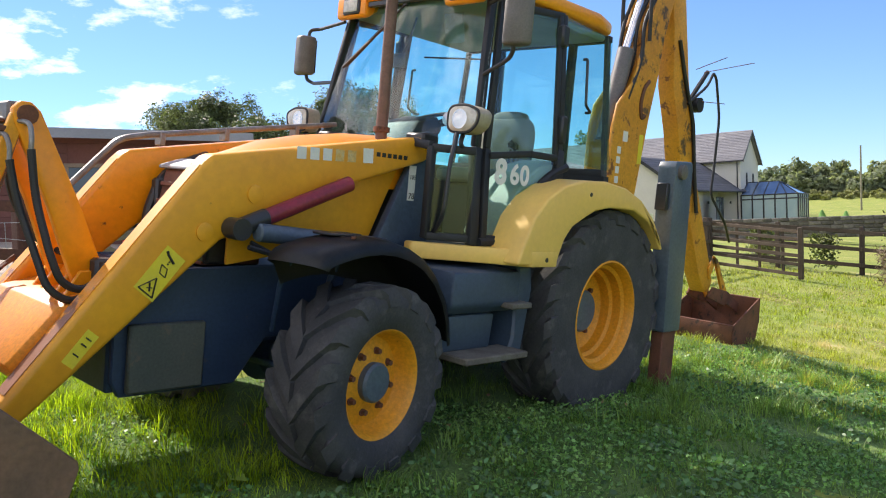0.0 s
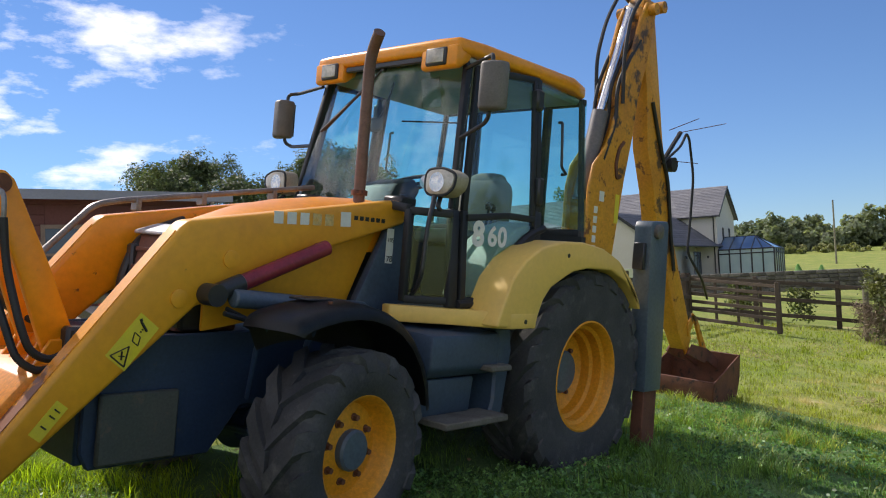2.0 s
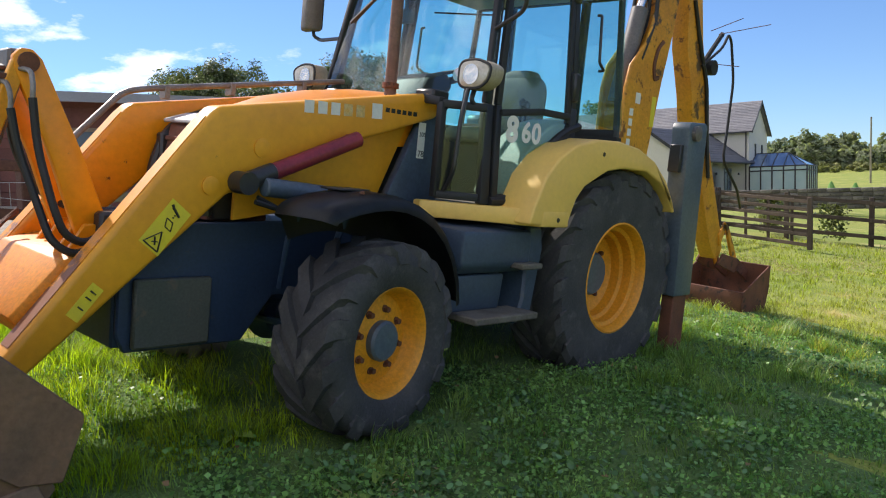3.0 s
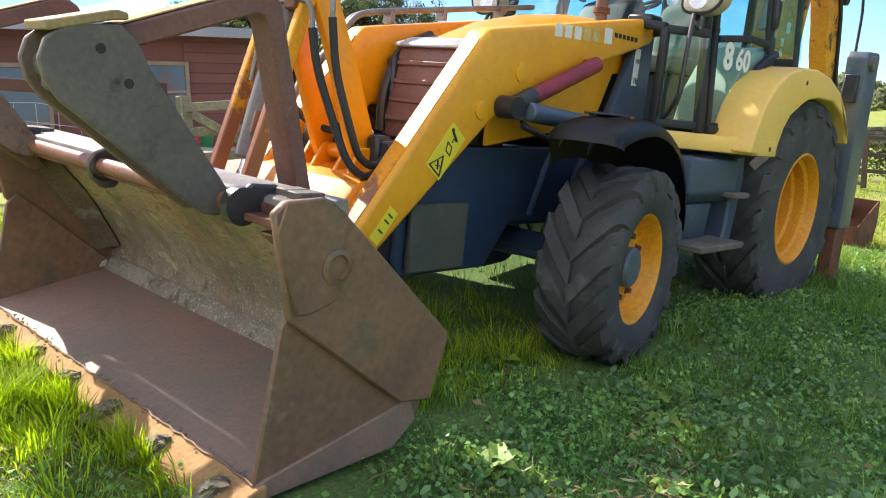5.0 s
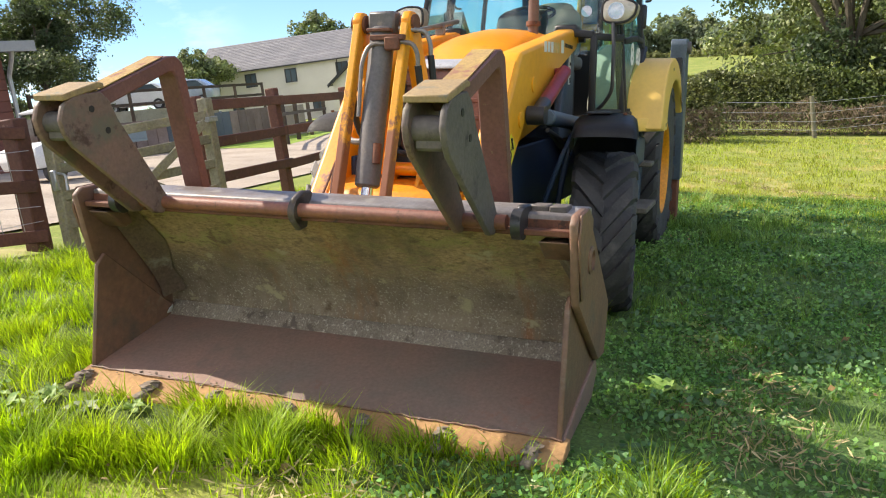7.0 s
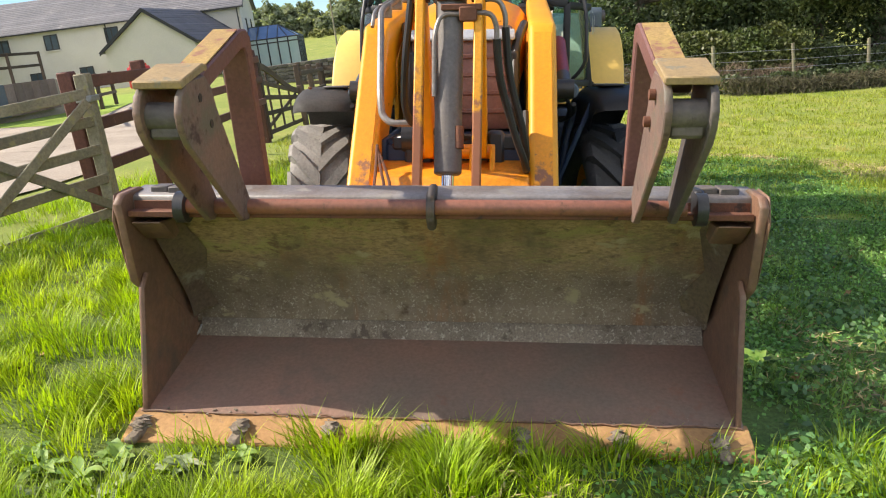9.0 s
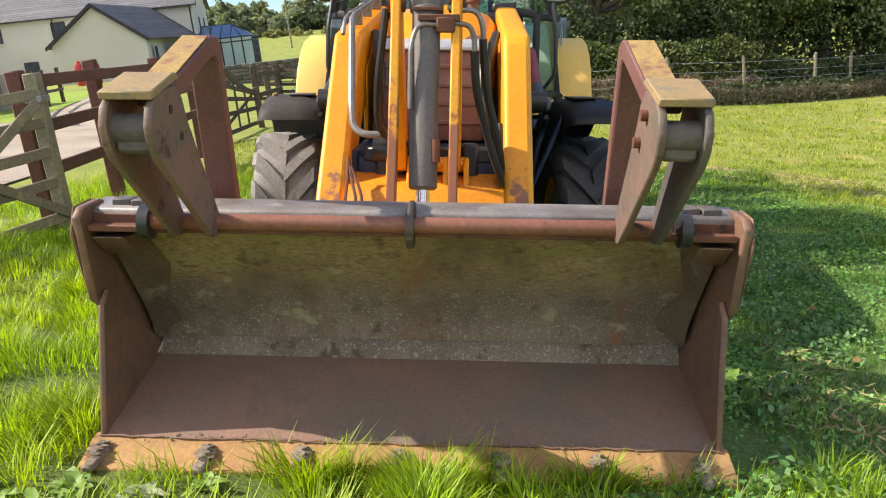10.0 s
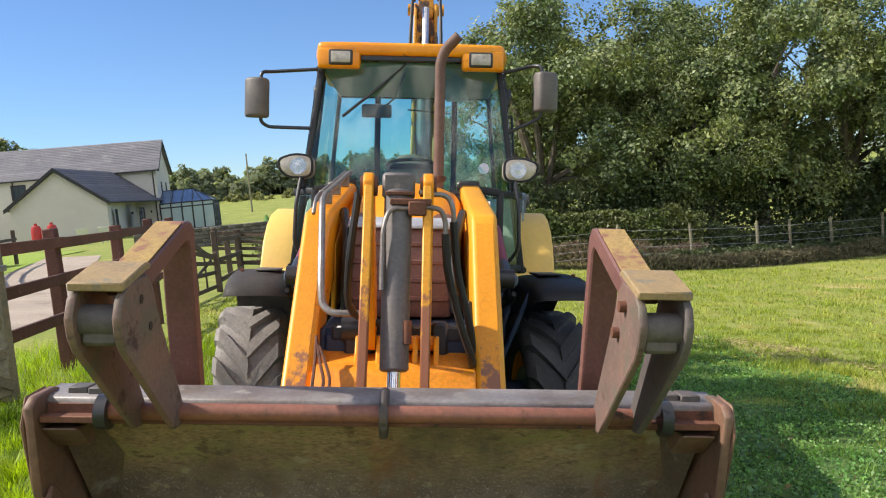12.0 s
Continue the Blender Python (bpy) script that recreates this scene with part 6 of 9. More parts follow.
def ground():
    bm = B()
    near = [i * 0.5 for i in range(-40, 31)]
    far = [20, 28, 40, 60, 90, 140, 220, 400, 800, 1500]
    back = [-28, -36, -46, -56, -66, -76, -86, -98, -112, -128, -146, -166, -190, -240, -400, -800, -1500]
    xs = list(reversed(back)) + near + far
    ys = [-v for v in reversed(far)] + [i * 0.5 for i in range(-30, 31)] + far
    grid = [[bm.verts.new((x, y, lie(x, y))) for x in xs] for y in ys]
    for j in range(len(ys) - 1):
        for i in range(len(xs) - 1):
            bm.faces.new((grid[j][i], grid[j][i + 1], grid[j + 1][i + 1], grid[j + 1][i]))
    tagged(part("ground", bm, soil_grass), "sloping field of rough grass", "ground", "", "structure")


ground()


def draped(name, outline, lift, material, label, category):
    """A sheet that follows the lie of the land inside an outline."""
    bm = B()
    vs = [bm.verts.new((x, y, 0)) for x, y in outline]
    bm.faces.new(vs)
    bmesh.ops.triangulate(bm, faces=bm.faces[:])
    for _ in range(4):
        long_edges = [e for e in bm.edges if e.calc_length() > 1.2]
        if long_edges:
            bmesh.ops.subdivide_edges(bm, edges=long_edges, cuts=1)
            bmesh.ops.triangulate(bm, faces=bm.faces[:])
    for v in bm.verts:
        v.co.z = lie(v.co.x, v.co.y) + lift
    tagged(part(name, bm, material), label, category, "", "structure")


draped("yard", [(8, -5.9), (2, -5.0), (-4, -5.2), (-9, -5.9), (-13, -7.2), (-20, -10.3), (-30, -14), (-30, -16.5), (-20, -13.0), (-15.5, -11.6), (-16.5, -15.25), (-9, -15.25), (8, -17.5)], 0.025, gravel_mat, "pale gravel yard beside the fence", "yard")
draped("lawn", [(-15.5, -11.55), (-20, -12.9), (-30, -16.4), (-36, -17), (-36, -30), (-22, -24), (-16.6, -15.3)], 0.03, lawn_mat, "mown lawn in front of the white house", "lawn")
earth_mat = surface("bare_brown_earth", (0.20, 0.14, 0.09), (0.26, 0.19, 0.12), 1.2, 0.95, bump=0.6, fine=30, mottle=0.35)
draped("bare_earth", [(-22.0, 8.0), (-22.3, 11.0), (-23.2, 14.0), (-24.2, 17.0), (-26.2, 22.0), (-27.2, 22.0), (-25.0, 17.0), (-23.9, 14.0), (-22.9, 11.0), (-22.4, 8.0)], 0.05, earth_mat, "strip of bare brown earth below the fence", "earth")
# Dark sheet below the long grass paints in the shadow between its clumps.
gap_shade_mat = surface("grass_gap_shade_colour", (0.075, 0.125, 0.02), (0.12, 0.165, 0.03), 2.5, 0.95, bump=1.0, fine=60, mottle=0.6, spot=(0.17, 0.15, 0.07), spot_scale=3.0, spot_at=0.62, soft=0.1)
draped("grass_thatch", [(-1.6, -3.5), (-1.5, -1.2), (-0.4, -1.35), (1.3, -1.3), (1.5, -1.0), (2.2, -1.25), (2.25, 0.85), (2.55, 1.0), (2.75, 0.3), (2.7, -0.6), (2.8, -1.1), (3.3, -1.6), (3.4, -3.4)], 0.012, gap_shade_mat, "ground darkened for the shade between clumps of long grass", "thatch")
# Sheet in dark green: the shade under and beside the machine is in its colour.
weed_mat = surface("shade_tinted_weed_ground", (0.075, 0.15, 0.035), (0.115, 0.19, 0.045), 2.5, 0.95, bump=1.0, fine=60, mottle=0.6, spot=(0.20, 0.16, 0.08), spot_scale=2.6, spot_at=0.64, soft=0.1)
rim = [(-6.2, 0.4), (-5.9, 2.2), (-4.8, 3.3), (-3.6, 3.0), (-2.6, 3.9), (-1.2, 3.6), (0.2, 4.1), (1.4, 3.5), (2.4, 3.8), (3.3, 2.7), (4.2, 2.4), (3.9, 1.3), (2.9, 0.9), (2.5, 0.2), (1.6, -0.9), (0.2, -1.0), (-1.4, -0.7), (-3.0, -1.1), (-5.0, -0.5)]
draped("weedy_ground", rim, 0.006, weed_mat, "weedy ground under the machine, coloured dark green for its shade", "ground")
# Greener than the field blades, with the cool shade put into the colour.
weed_blade = surface("shade_tinted_blade", (0.14, 0.27, 0.055), (0.22, 0.345, 0.075), 1.0, 0.45, bump=0, mottle=0, island=0.5, through_light=0.45)

# ---- buildings ----
render_wall = surface("cream_render", (0.60, 0.575, 0.535), (0.55, 0.525, 0.49), 0.5, 0.9, bump=0.2, fine=14, mottle=0.08)
slate = surface("grey_slate", (0.15, 0.15, 0.168), (0.19, 0.187, 0.20), 0.6, 0.75, bump=0.3, fine=5, mottle=0.2, spot=(0.24, 0.235, 0.235), spot_scale=0.7, spot_at=0.6, own=0.15)
slate_dark = surface("dark_slate", (0.058, 0.062, 0.08), (0.08, 0.082, 0.10), 0.8, 0.7, bump=0.3, fine=6, mottle=0.2, own=0.2)
frame_black = surface("black_window_frame", (0.02, 0.02, 0.022), (0.03, 0.03, 0.032), 3, 0.5, bump=0)
dark_pane = surface("window_glass", (0.05, 0.07, 0.09), (0.08, 0.10, 0.12), 0.8, 0.08, bump=0, mottle=0)
blue_pane = surface("blue_roof_glass", (0.09, 0.15, 0.27), (0.13, 0.20, 0.33), 0.6, 0.1, bump=0, mottle=0)
pale_pane = surface("pale_conservatory_glass", (0.33, 0.45, 0.47), (0.42, 0.52, 0.52), 0.6, 0.1, bump=0, mottle=0.05)
barn_red = surface("red_brown_cladding", (0.20, 0.075, 0.055), (0.16, 0.065, 0.05), 0.8, 0.8, bump=0.2, fine=25, mottle=0.15, own=0.15)
grey_roof = surface("grey_sheet_roof", (0.30, 0.31, 0.33), (0.25, 0.26, 0.28), 0.8, 0.6, bump=0.1, fine=20, mottle=0.1)
fence_red = surface("red_brown_stained_timber", (0.105, 0.042, 0.032), (0.14, 0.06, 0.045), 3, 0.8, bump=0.4, fine=40, stretch=(1, 1, 1), mottle=0.3, spot=(0.22, 0.14, 0.11), spot_scale=8, spot_at=0.64, own=0.25)
fence_brown = surface("dark_brown_timber", (0.065, 0.046, 0.034), (0.095, 0.068, 0.05), 3, 0.85, bump=0.4, fine=40, mottle=0.3, own=0.3)
fence_green = surface("green_grey_weathered_timber", (0.23, 0.21, 0.15), (0.17, 0.155, 0.11), 4, 0.9, bump=0.5, fine=45, mottle=0.35, spot=(0.27, 0.25, 0.13), spot_scale=9, spot_at=0.58, own=0.2)
stone = surface("grey_field_stone", (0.105, 0.098, 0.09), (0.16, 0.148, 0.132), 2.0, 0.9, bump=0.5, fine=20, mottle=0.3, own=0.4)
metal_grey = surface("galvanised_metal", (0.42, 0.43, 0.44), (0.36, 0.37, 0.38), 3, 0.4, 0.6, bump=0.05, fine=50)


def house():
    th = 0.17
    u, n = Vector((math.sin(th), -math.cos(th), 0)), Vector((math.cos(th), math.sin(th), 0))
    A = Vector((-66.0, -22.6, 0))
    base, L, hd, ze, zr = 0.1, 25.0, 3.6, 5.6, 8.15
    root = thing("house", Matrix.Translation(A + Vector((0, 0, base))), "cream-rendered house with grey slate roofs and a low wing", "house")
    inv = Matrix.Translation(-(A + Vector((0, 0, base))))

    def at(s, d, z):
        """Along the ridge, out from it to the front, and height."""
        return A + u * s + n * d + Vector((0, 0, z))

    def piece(name, bm, mat, parent, label=""):
        bmesh.ops.transform(bm, matrix=inv, verts=bm.verts)
        return part(name, bm, mat, parent, label)

    def block(s0, s1, half, eave, ridge, centre=0.0):
        bm = B()
        pts = [at(s0, centre - half, base - 0.6), at(s0, centre + half, base - 0.6), at(s0, centre + half, eave), at(s0, centre, ridge), at(s0, centre - half, eave)]
        return slab(bm, pts, u * (s1 - s0))

    w = piece("wall", block(0, L, hd, ze, zr - 0.12), render_wall, root, "cream rendered wall")

    def slope(name, p0, p1, p2, p3, mat, parent, thick=0.12):
        bm = B()
        q = [Vector(p) for p in (p0, p1, p2, p3)]
        nn = (q[1] - q[0]).cross(q[3] - q[0]).normalized()
        if nn.z < 0:
            nn = -nn
        slab(bm, q, nn * thick)
        return piece(name, bm, mat, parent)

    # courses of the front roof, laid one over the other
    over = 0.35
    rows = 18
    for side in (1, -1):
        r = slope("roof", at(-0.3, (hd + over) * side, ze - 0.2), at(L + 0.3, (hd + over) * side, ze - 0.2), at(L + 0.3, 0, zr), at(-0.3, 0, zr), slate, root)
        r["label"] = "weathered grey slate roof"
        if side > 0:
            for k in range(rows):
                f0, f1 = k / rows, (k + 1.15) / rows
                d0, d1 = (hd + over) * (1 - f0), (hd + over) * (1 - min(1, f1))
                z0, z1 = ze - 0.2 + (zr - ze + 0.2) * f0, ze - 0.2 + (zr - ze + 0.2) * min(1, f1)
                bm = B()
                slab(bm, [at(-0.32, d0, z0 + 0.155), at(L + 0.32, d0, z0 + 0.155), at(L + 0.32, d1, z1 + 0.125), at(-0.32, d1, z1 + 0.125)], Vector((0, 0, 0.02)))
                piece("slate_course", bm, slate, r)
    for s in (-0.34, L + 0.30):
        for side in (1, -1):
            bm = B()
            slab(bm, [at(s, (hd + over) * side, ze - 0.28), at(s, 0, zr - 0.08), at(s, 0, zr + 0.14), at(s, (hd + over) * side, ze - 0.06)], u * 0.06)
            piece("bargeboard", bm, frame_black, root, "dark bargeboard")
    bm = B()
    slab(bm, [at(-0.3, hd + over, ze - 0.22), at(-0.3, hd + over + 0.1, ze - 0.22), at(-0.3, hd + over + 0.1, ze - 0.10), at(-0.3, hd + over, ze - 0.10)], u * (L + 0.6))
    piece("gutter", bm, frame_black, root)
    for s in (0.25, 11.2):
        bm = B()
        rod(bm, at(s, hd + 0.06, base), at(s, hd + 0.06, ze - 0.2), 0.05, 8)
        piece("downpipe", bm, frame_black, root)

    def window(o, along, out, z0, w_, h_, parent, split=2):
        """A window on a wall: its middle, the wall's direction and the way out of it."""
        bm = B()
        z = Vector((0, 0, 1))
        c = o + Vector((0, 0, z0))
        outer = [(-w_ / 2, 0), (w_ / 2, 0), (w_ / 2, h_), (-w_ / 2, h_)]
        t = 0.09
        for (a0, b0), (a1, b1) in (((-w_ / 2, 0), (w_ / 2, t)), ((-w_ / 2, h_ - t), (w_ / 2, h_)), ((-w_ / 2, t), (-w_ / 2 + t, h_ - t)), ((w_ / 2 - t, t), (w_ / 2, h_ - t)), ((-t / 2, t), (t / 2, h_ - t))):
            slab(bm, [c + along * a0 + z * b0, c + along * a1 + z * b0, c + along * a1 + z * b1, c + along * a0 + z * b1], out * 0.05)
        win = piece("window", bm, frame_black, parent, "black-framed window")
        bm = B()
        slab(bm, [c + along * p + z * q for p, q in outer], out * 0.02)
        piece("pane", bm, dark_pane, win)
        bm = B()
        slab(bm, [c + along * (-w_ / 2 - 0.08) - z * 0.08, c + along * (w_ / 2 + 0.08) - z * 0.08, c + along * (w_ / 2 + 0.08), c + along * (-w_ / 2 - 0.08)], out * 0.12)
        piece("window_sill", bm, render_wall, win)

    for s in (10.8, 15.8, 19.8, 23.6):
        window(at(s, hd, 0), u, n, 3.9, 1.15, 1.25, root)
    for s in (13.5, 17.6, 21.5):
        window(at(s, hd, 0), u, n, 1.0, 1.15, 1.25, root)
    for d in (1.3, -1.3):
        window(at(0, d, 0), n, -u, 3.2, 0.45, 1.35, root)
    # wing
    p, s0, ww, wz, wa = 11.0, 0.2, 6.3, 3.0, 5.45
    at_main = at

    def at(s, d, z):
        """The wing stands a little askew to the house."""
        return at_main(s + 0.15 * (d - hd), d, z)

    bm = B()
    pts = [at(s0, hd + p, base - 0.6), at(s0 + ww, hd + p, base - 0.6), at(s0 + ww, hd + p, wz), at(s0 + ww / 2, hd + p, wa - 0.1), at(s0, hd + p, wz)]
    slab(bm, pts, -n * (p + 0.5))
    wing = piece("wing", bm, render_wall, root, "low cream gabled wing")
    for a, b in ((s0 - 0.3, s0 + ww / 2), (s0 + ww + 0.3, s0 + ww / 2)):
        r = slope("wing_roof", at(a, hd + p + 0.25, wz - 0.18), at(a, hd - 1.0, wz - 0.18), at(b, hd - 1.0, wa), at(b, hd + p + 0.25, wa), slate_dark, wing)
        for k in range(13):
            f0, f1 = k / 13, min(1, (k + 1.15) / 13)
            bm = B()
            z0, z1 = wz - 0.18 + (wa - wz + 0.18) * f0, wz - 0.18 + (wa - wz + 0.18) * f1
            slab(bm, [at(a + (b - a) * f0, hd + p + 0.27, z0 + 0.15), at(a + (b - a) * f0, hd - 0.9, z0 + 0.15), at(a + (b - a) * f1, hd - 0.9, z1 + 0.125), at(a + (b - a) * f1, hd + p + 0.27, z1 + 0.125)], Vector((0, 0, 0.02)))
            piece("slate_course", bm, slate_dark, r)
        bm = B()
        slab(bm, [at(a, hd + p + 0.26, wz - 0.30), at(b, hd + p + 0.26, wa - 0.12), at(b, hd + p + 0.26, wa + 0.14), at(a, hd + p + 0.26, wz - 0.04)], n * 0.06)
        piece("bargeboard", bm, frame_black, wing)
    out = -u
    for d, w_, z0, h_ in ((1.6, 0.7, 1.0, 1.3), (7.0, 2.3, 0.15, 2.2)):
        window(at(s0, hd + p - d, 0), n, out, base + z0, w_, h_, wing)
    for d in (4.6, 9.0):
        bm = B()
        c = at(s0, hd + p - d, base + 1.9) + out * 0.06
        slab(bm, [c - n * 0.12 - Vector((0, 0, 0.1)), c + n * 0.12 - Vector((0, 0, 0.1)), c + n * 0.12 + Vector((0, 0, 0.1)), c - n * 0.12 + Vector((0, 0, 0.1))], out * 0.1)
        piece("wall_lamp", bm, frame_black, wing)
    # conservatory against the gable end
    at = at_main
    c0, c1, depth, hc = 3.6, -1.6, 4.4, 2.55
    corners = [at(-0.02, c0, 0), at(-depth, c0, 0), at(-depth, c1, 0), at(-0.02, c1, 0)]
    Z = Vector((0, 0, 1))
    bm = B()
    bar(bm, corners[0] + Z * (base + 0.05), corners[1] + Z * (base + 0.05), 0.14, 0.3)
    con = piece("conservatory", bm, frame_black, root, "black-framed glass conservatory")
    for a, b, k in ((0, 1, 5), (1, 2, 5), (2, 3, 3)):
        for i in range(k + (b == 3)):
            bm = B()
            q = corners[a].lerp(corners[b], i / k)
            bar(bm, q + Z * (base - 0.2), q + Z * hc, 0.11, 0.11)
            piece("upright", bm, frame_black, con)
        for z in (base + 0.15, base + 2.1, hc):
            bm = B()
            bar(bm, corners[a] + Z * z, corners[b] + Z * z, 0.10, 0.10)
            piece("rail", bm, frame_black, con)
    r0, r1 = at(-0.05, (c0 + c1) / 2, 3.7), at(-depth + 1.8, (c0 + c1) / 2, 3.7)
    hips = [(corners[1] + Z * hc, r1), (corners[2] + Z * hc, r1), (corners[0] + Z * hc, r0), (r0, r1)]
    for i in range(1, 5):
        f = i / 5
        q = (corners[0] + Z * hc).lerp(corners[1] + Z * hc, f)
        t = r0.lerp(r1, min(1, f * depth / (depth - 1.8)))
        hips.append((q, t))
    for a, b in hips:
        bm = B()
        bar(bm, a, b, 0.08, 0.08)
        piece("glazing_bar", bm, frame_black, con)
    for a, b, k in ((0, 1, 5), (1, 2, 5), (2, 3, 3)):
        for i in range(k):
            q0, q1 = corners[a].lerp(corners[b], i / k), corners[a].lerp(corners[b], (i + 1) / k)
            bm = B()
            sheet(bm, [q0 + Z * (base + 0.15), q1 + Z * (base + 0.15), q1 + Z * hc, q0 + Z * hc])
            piece("pane", bm, pale_pane, con)
    for quad in ([corners[0] + Z * hc, corners[1] + Z * hc, r1, r0], [corners[2] + Z * hc, corners[3] + Z * hc, r0, r1], [corners[1] + Z * hc, corners[2] + Z * hc, r1]):
        bm = B()
        sheet(bm, quad)
        piece("roof_pane", bm, blue_pane, con, "blue-tinted conservatory roof glass")


house()


def barn():
    C = Vector((-8.3, -13.4, 0))
    a = Vector((1.0, -0.30, 0)).normalized()
    n = Vector((0.30, 1.0, 0)).normalized()
    base, top, L, depth = 0.2, 3.45, 19.0, 6.0
    root = thing("stable_block", Matrix.Translation(C + Vector((0, 0, base))), "red-brown clad stable block with a grey sheet roof", "stable")
    inv = Matrix.Translation(-(C + Vector((0, 0, base))))
    Z = Vector((0, 0, 1))

    def piece(name, bm, mat, parent, label=""):
        bmesh.ops.transform(bm, matrix=inv, verts=bm.verts)
        return part(name, bm, mat, parent, label)

    bm = B()
    slab(bm, [C + Z * base, C + a * L + Z * base, C + a * L + Z * top, C + Z * top], -n * depth)
    w = piece("wall", bm, barn_red, root, "red-brown wall")
    # boards, with the openings left out
    gaps = [(2.3, 3.6, 1.25, 2.5), (5.2, 6.4, 0.0, 2.4), (9.0, 10.2, 0.0, 2.4), (12.2, 13.4, 0.9, 2.3)]
    z = base
    while z < top - 0.1:
        cuts = sorted((g0, g1) for g0, g1, z0, z1 in gaps if base + z0 - 0.1 < z < base + z1 + 0.35)
        s = 0.0
        for g0, g1 in cuts + [(L, L)]:
            if g0 - s > 0.05:
                bm = B()
                slab(bm, [C + a * s + Z * z, C + a * g0 + Z * z, C + a * g0 + Z * (z + 0.225), C + a * s + Z * (z + 0.225)], n * 0.022, 0.006)
                piece("board", bm, barn_red, w)
            s = g1
        z += 0.235
    for k in range(0, int(depth / 1)):
        bm = B()
        slab(bm, [C - n * (k + 0.02) + Z * base, C - n * (k + 0.98) + Z * base, C - n * (k + 0.98) + Z * top, C - n * (k + 0.02) + Z * top], -a * 0.022, 0.006)
        piece("panel", bm, barn_red, w)
    bm = B()
    o = C - a * 0.5 + n * 0.55
    slab(bm, [o + Z * (top + 0.02), o + a * (L + 1) + Z * (top + 0.02), o + a * (L + 1) - n * (depth + 1.1) + Z * (top + 0.7), o - n * (depth + 1.1) + Z * (top + 0.7)], Z * 0.06)
    roof = piece("roof", bm, grey_roof, root, "grey sheet roof")
    bm = B()
    slab(bm, [o + Z * (top - 0.14), o + a * (L + 1) + Z * (top - 0.14), o + a * (L + 1) + Z * (top + 0.08), o + Z * (top + 0.08)], n * 0.05)
    slab(bm, [o + Z * (top - 0.14), o - n * (depth + 1.1) + Z * (top + 0.54), o - n * (depth + 1.1) + Z * (top + 0.76), o + Z * (top + 0.08)], -a * 0.05)
    piece("fascia", bm, grey_roof, roof, "pale grey fascia board")
    for g0, g1, z0, z1 in gaps:
        bm = B()
        c = C + n * 0.02
        slab(bm, [c + a * g0 + Z * (base + z0), c + a * g1 + Z * (base + z0), c + a * g1 + Z * (base + z1), c + a * g0 + Z * (base + z1)], n * 0.01)
        d = piece("opening", bm, dark_pane, root, "dark stable opening")
        bm = B()
        for p0, q0, p1, q1 in ((g0 - 0.09, z0, g0, z1 + 0.09), (g1, z0, g1 + 0.09, z1 + 0.09), (g0, z1, g1, z1 + 0.09), (g0, (z0 + z1) / 2, g1, (z0 + z1) / 2 + 0.06)):
            slab(bm, [c + a * p0 + Z * (base + q0), c + a * p1 + Z * (base + q0), c + a * p1 + Z * (base + q1), c + a * p0 + Z * (base + q1)], n * 0.06)
        piece("frame", bm, surface("pale_brown_frame", (0.30, 0.22, 0.15), (0.26, 0.18, 0.12), 4, 0.8), d, "pale brown timber frame")
    bm = B()
    q = C - a * 0.06 + n * 0.1
    tube(bm, [q + Z * (top - 0.1) + n * 0.35, q + Z * (top - 0.25) + n * 0.3, q + Z * (top - 0.6), q + Z * base], 0.05, 8, 0.1)
    piece("downpipe", bm, metal_grey, root, "grey downpipe")


barn()


# ---- fences and gates ----
def timber(bm, a, b, w, h):
    """A sawn rail from a to b, w thick and h high."""
    a, b = Vector(a), Vector(b)
    t = (b - a).normalized()
    side = Vector((-t.y, t.x, 0)).normalized()
    up = t.cross(side)
    if up.z < 0:
        up = -up
    ring = [a + side * (i * w / 2) + up * (j * h / 2) for i, j in ((-1, -1), (1, -1), (1, 1), (-1, 1))]
    return slab(bm, ring, b - a, 0.006)


def fence(points, mat, label, rails=(1.18, 0.72, 0.28), post=(0.12, 1.34), name="post_and_rail_fence", rail=(0.045, 0.105), lift=()):
    x0, y0 = points[0]
    o = Vector((x0, y0, lie(x0, y0)))
    root = thing(name, Matrix.Translation(o), label, "fence", "fences round the yard")
    rnd = random.Random(int(abs(x0 * 100 + y0 * 10)))
    tops = []
    for x, y in points:
        z = lie(x, y)
        up = lift[len(tops)] if lift else 0.0
        h = post[1] + rnd.uniform(-0.03, 0.05) + up
        lean = Vector((rnd.uniform(-0.02, 0.02), rnd.uniform(-0.02, 0.02), 0))
        p = Vector((x, y, z)) - o
        bm = B()
        w = post[0] / 2
        ring = [p + Vector((i * w, j * w, -0.1)) for i, j in ((-1, -1), (1, -1), (1, 1), (-1, 1))]
        slab(bm, ring, Vector((0, 0, h + 0.1)) + lean, 0.012)
        part("post", bm, mat, root)
        tops.append(p + Vector((0, 0, up)))
    for a, b in zip(tops, tops[1:]):
        t = (b - a).normalized()
        side = Vector((-t.y, t.x, 0)) * (post[0] / 2 + 0.02)
        if side.y < 0:
            side = -side
        for h in rails:
            bm = B()
            d0, d1 = rnd.uniform(-0.015, 0.015), rnd.uniform(-0.015, 0.015)
            timber(bm, a + side + Vector((0, 0, h + d0)) - t * 0.05, b + side + Vector((0, 0, h + d1)) + t * 0.05, rail[0], rail[1])
            part("rail", bm, mat, root)
    return root


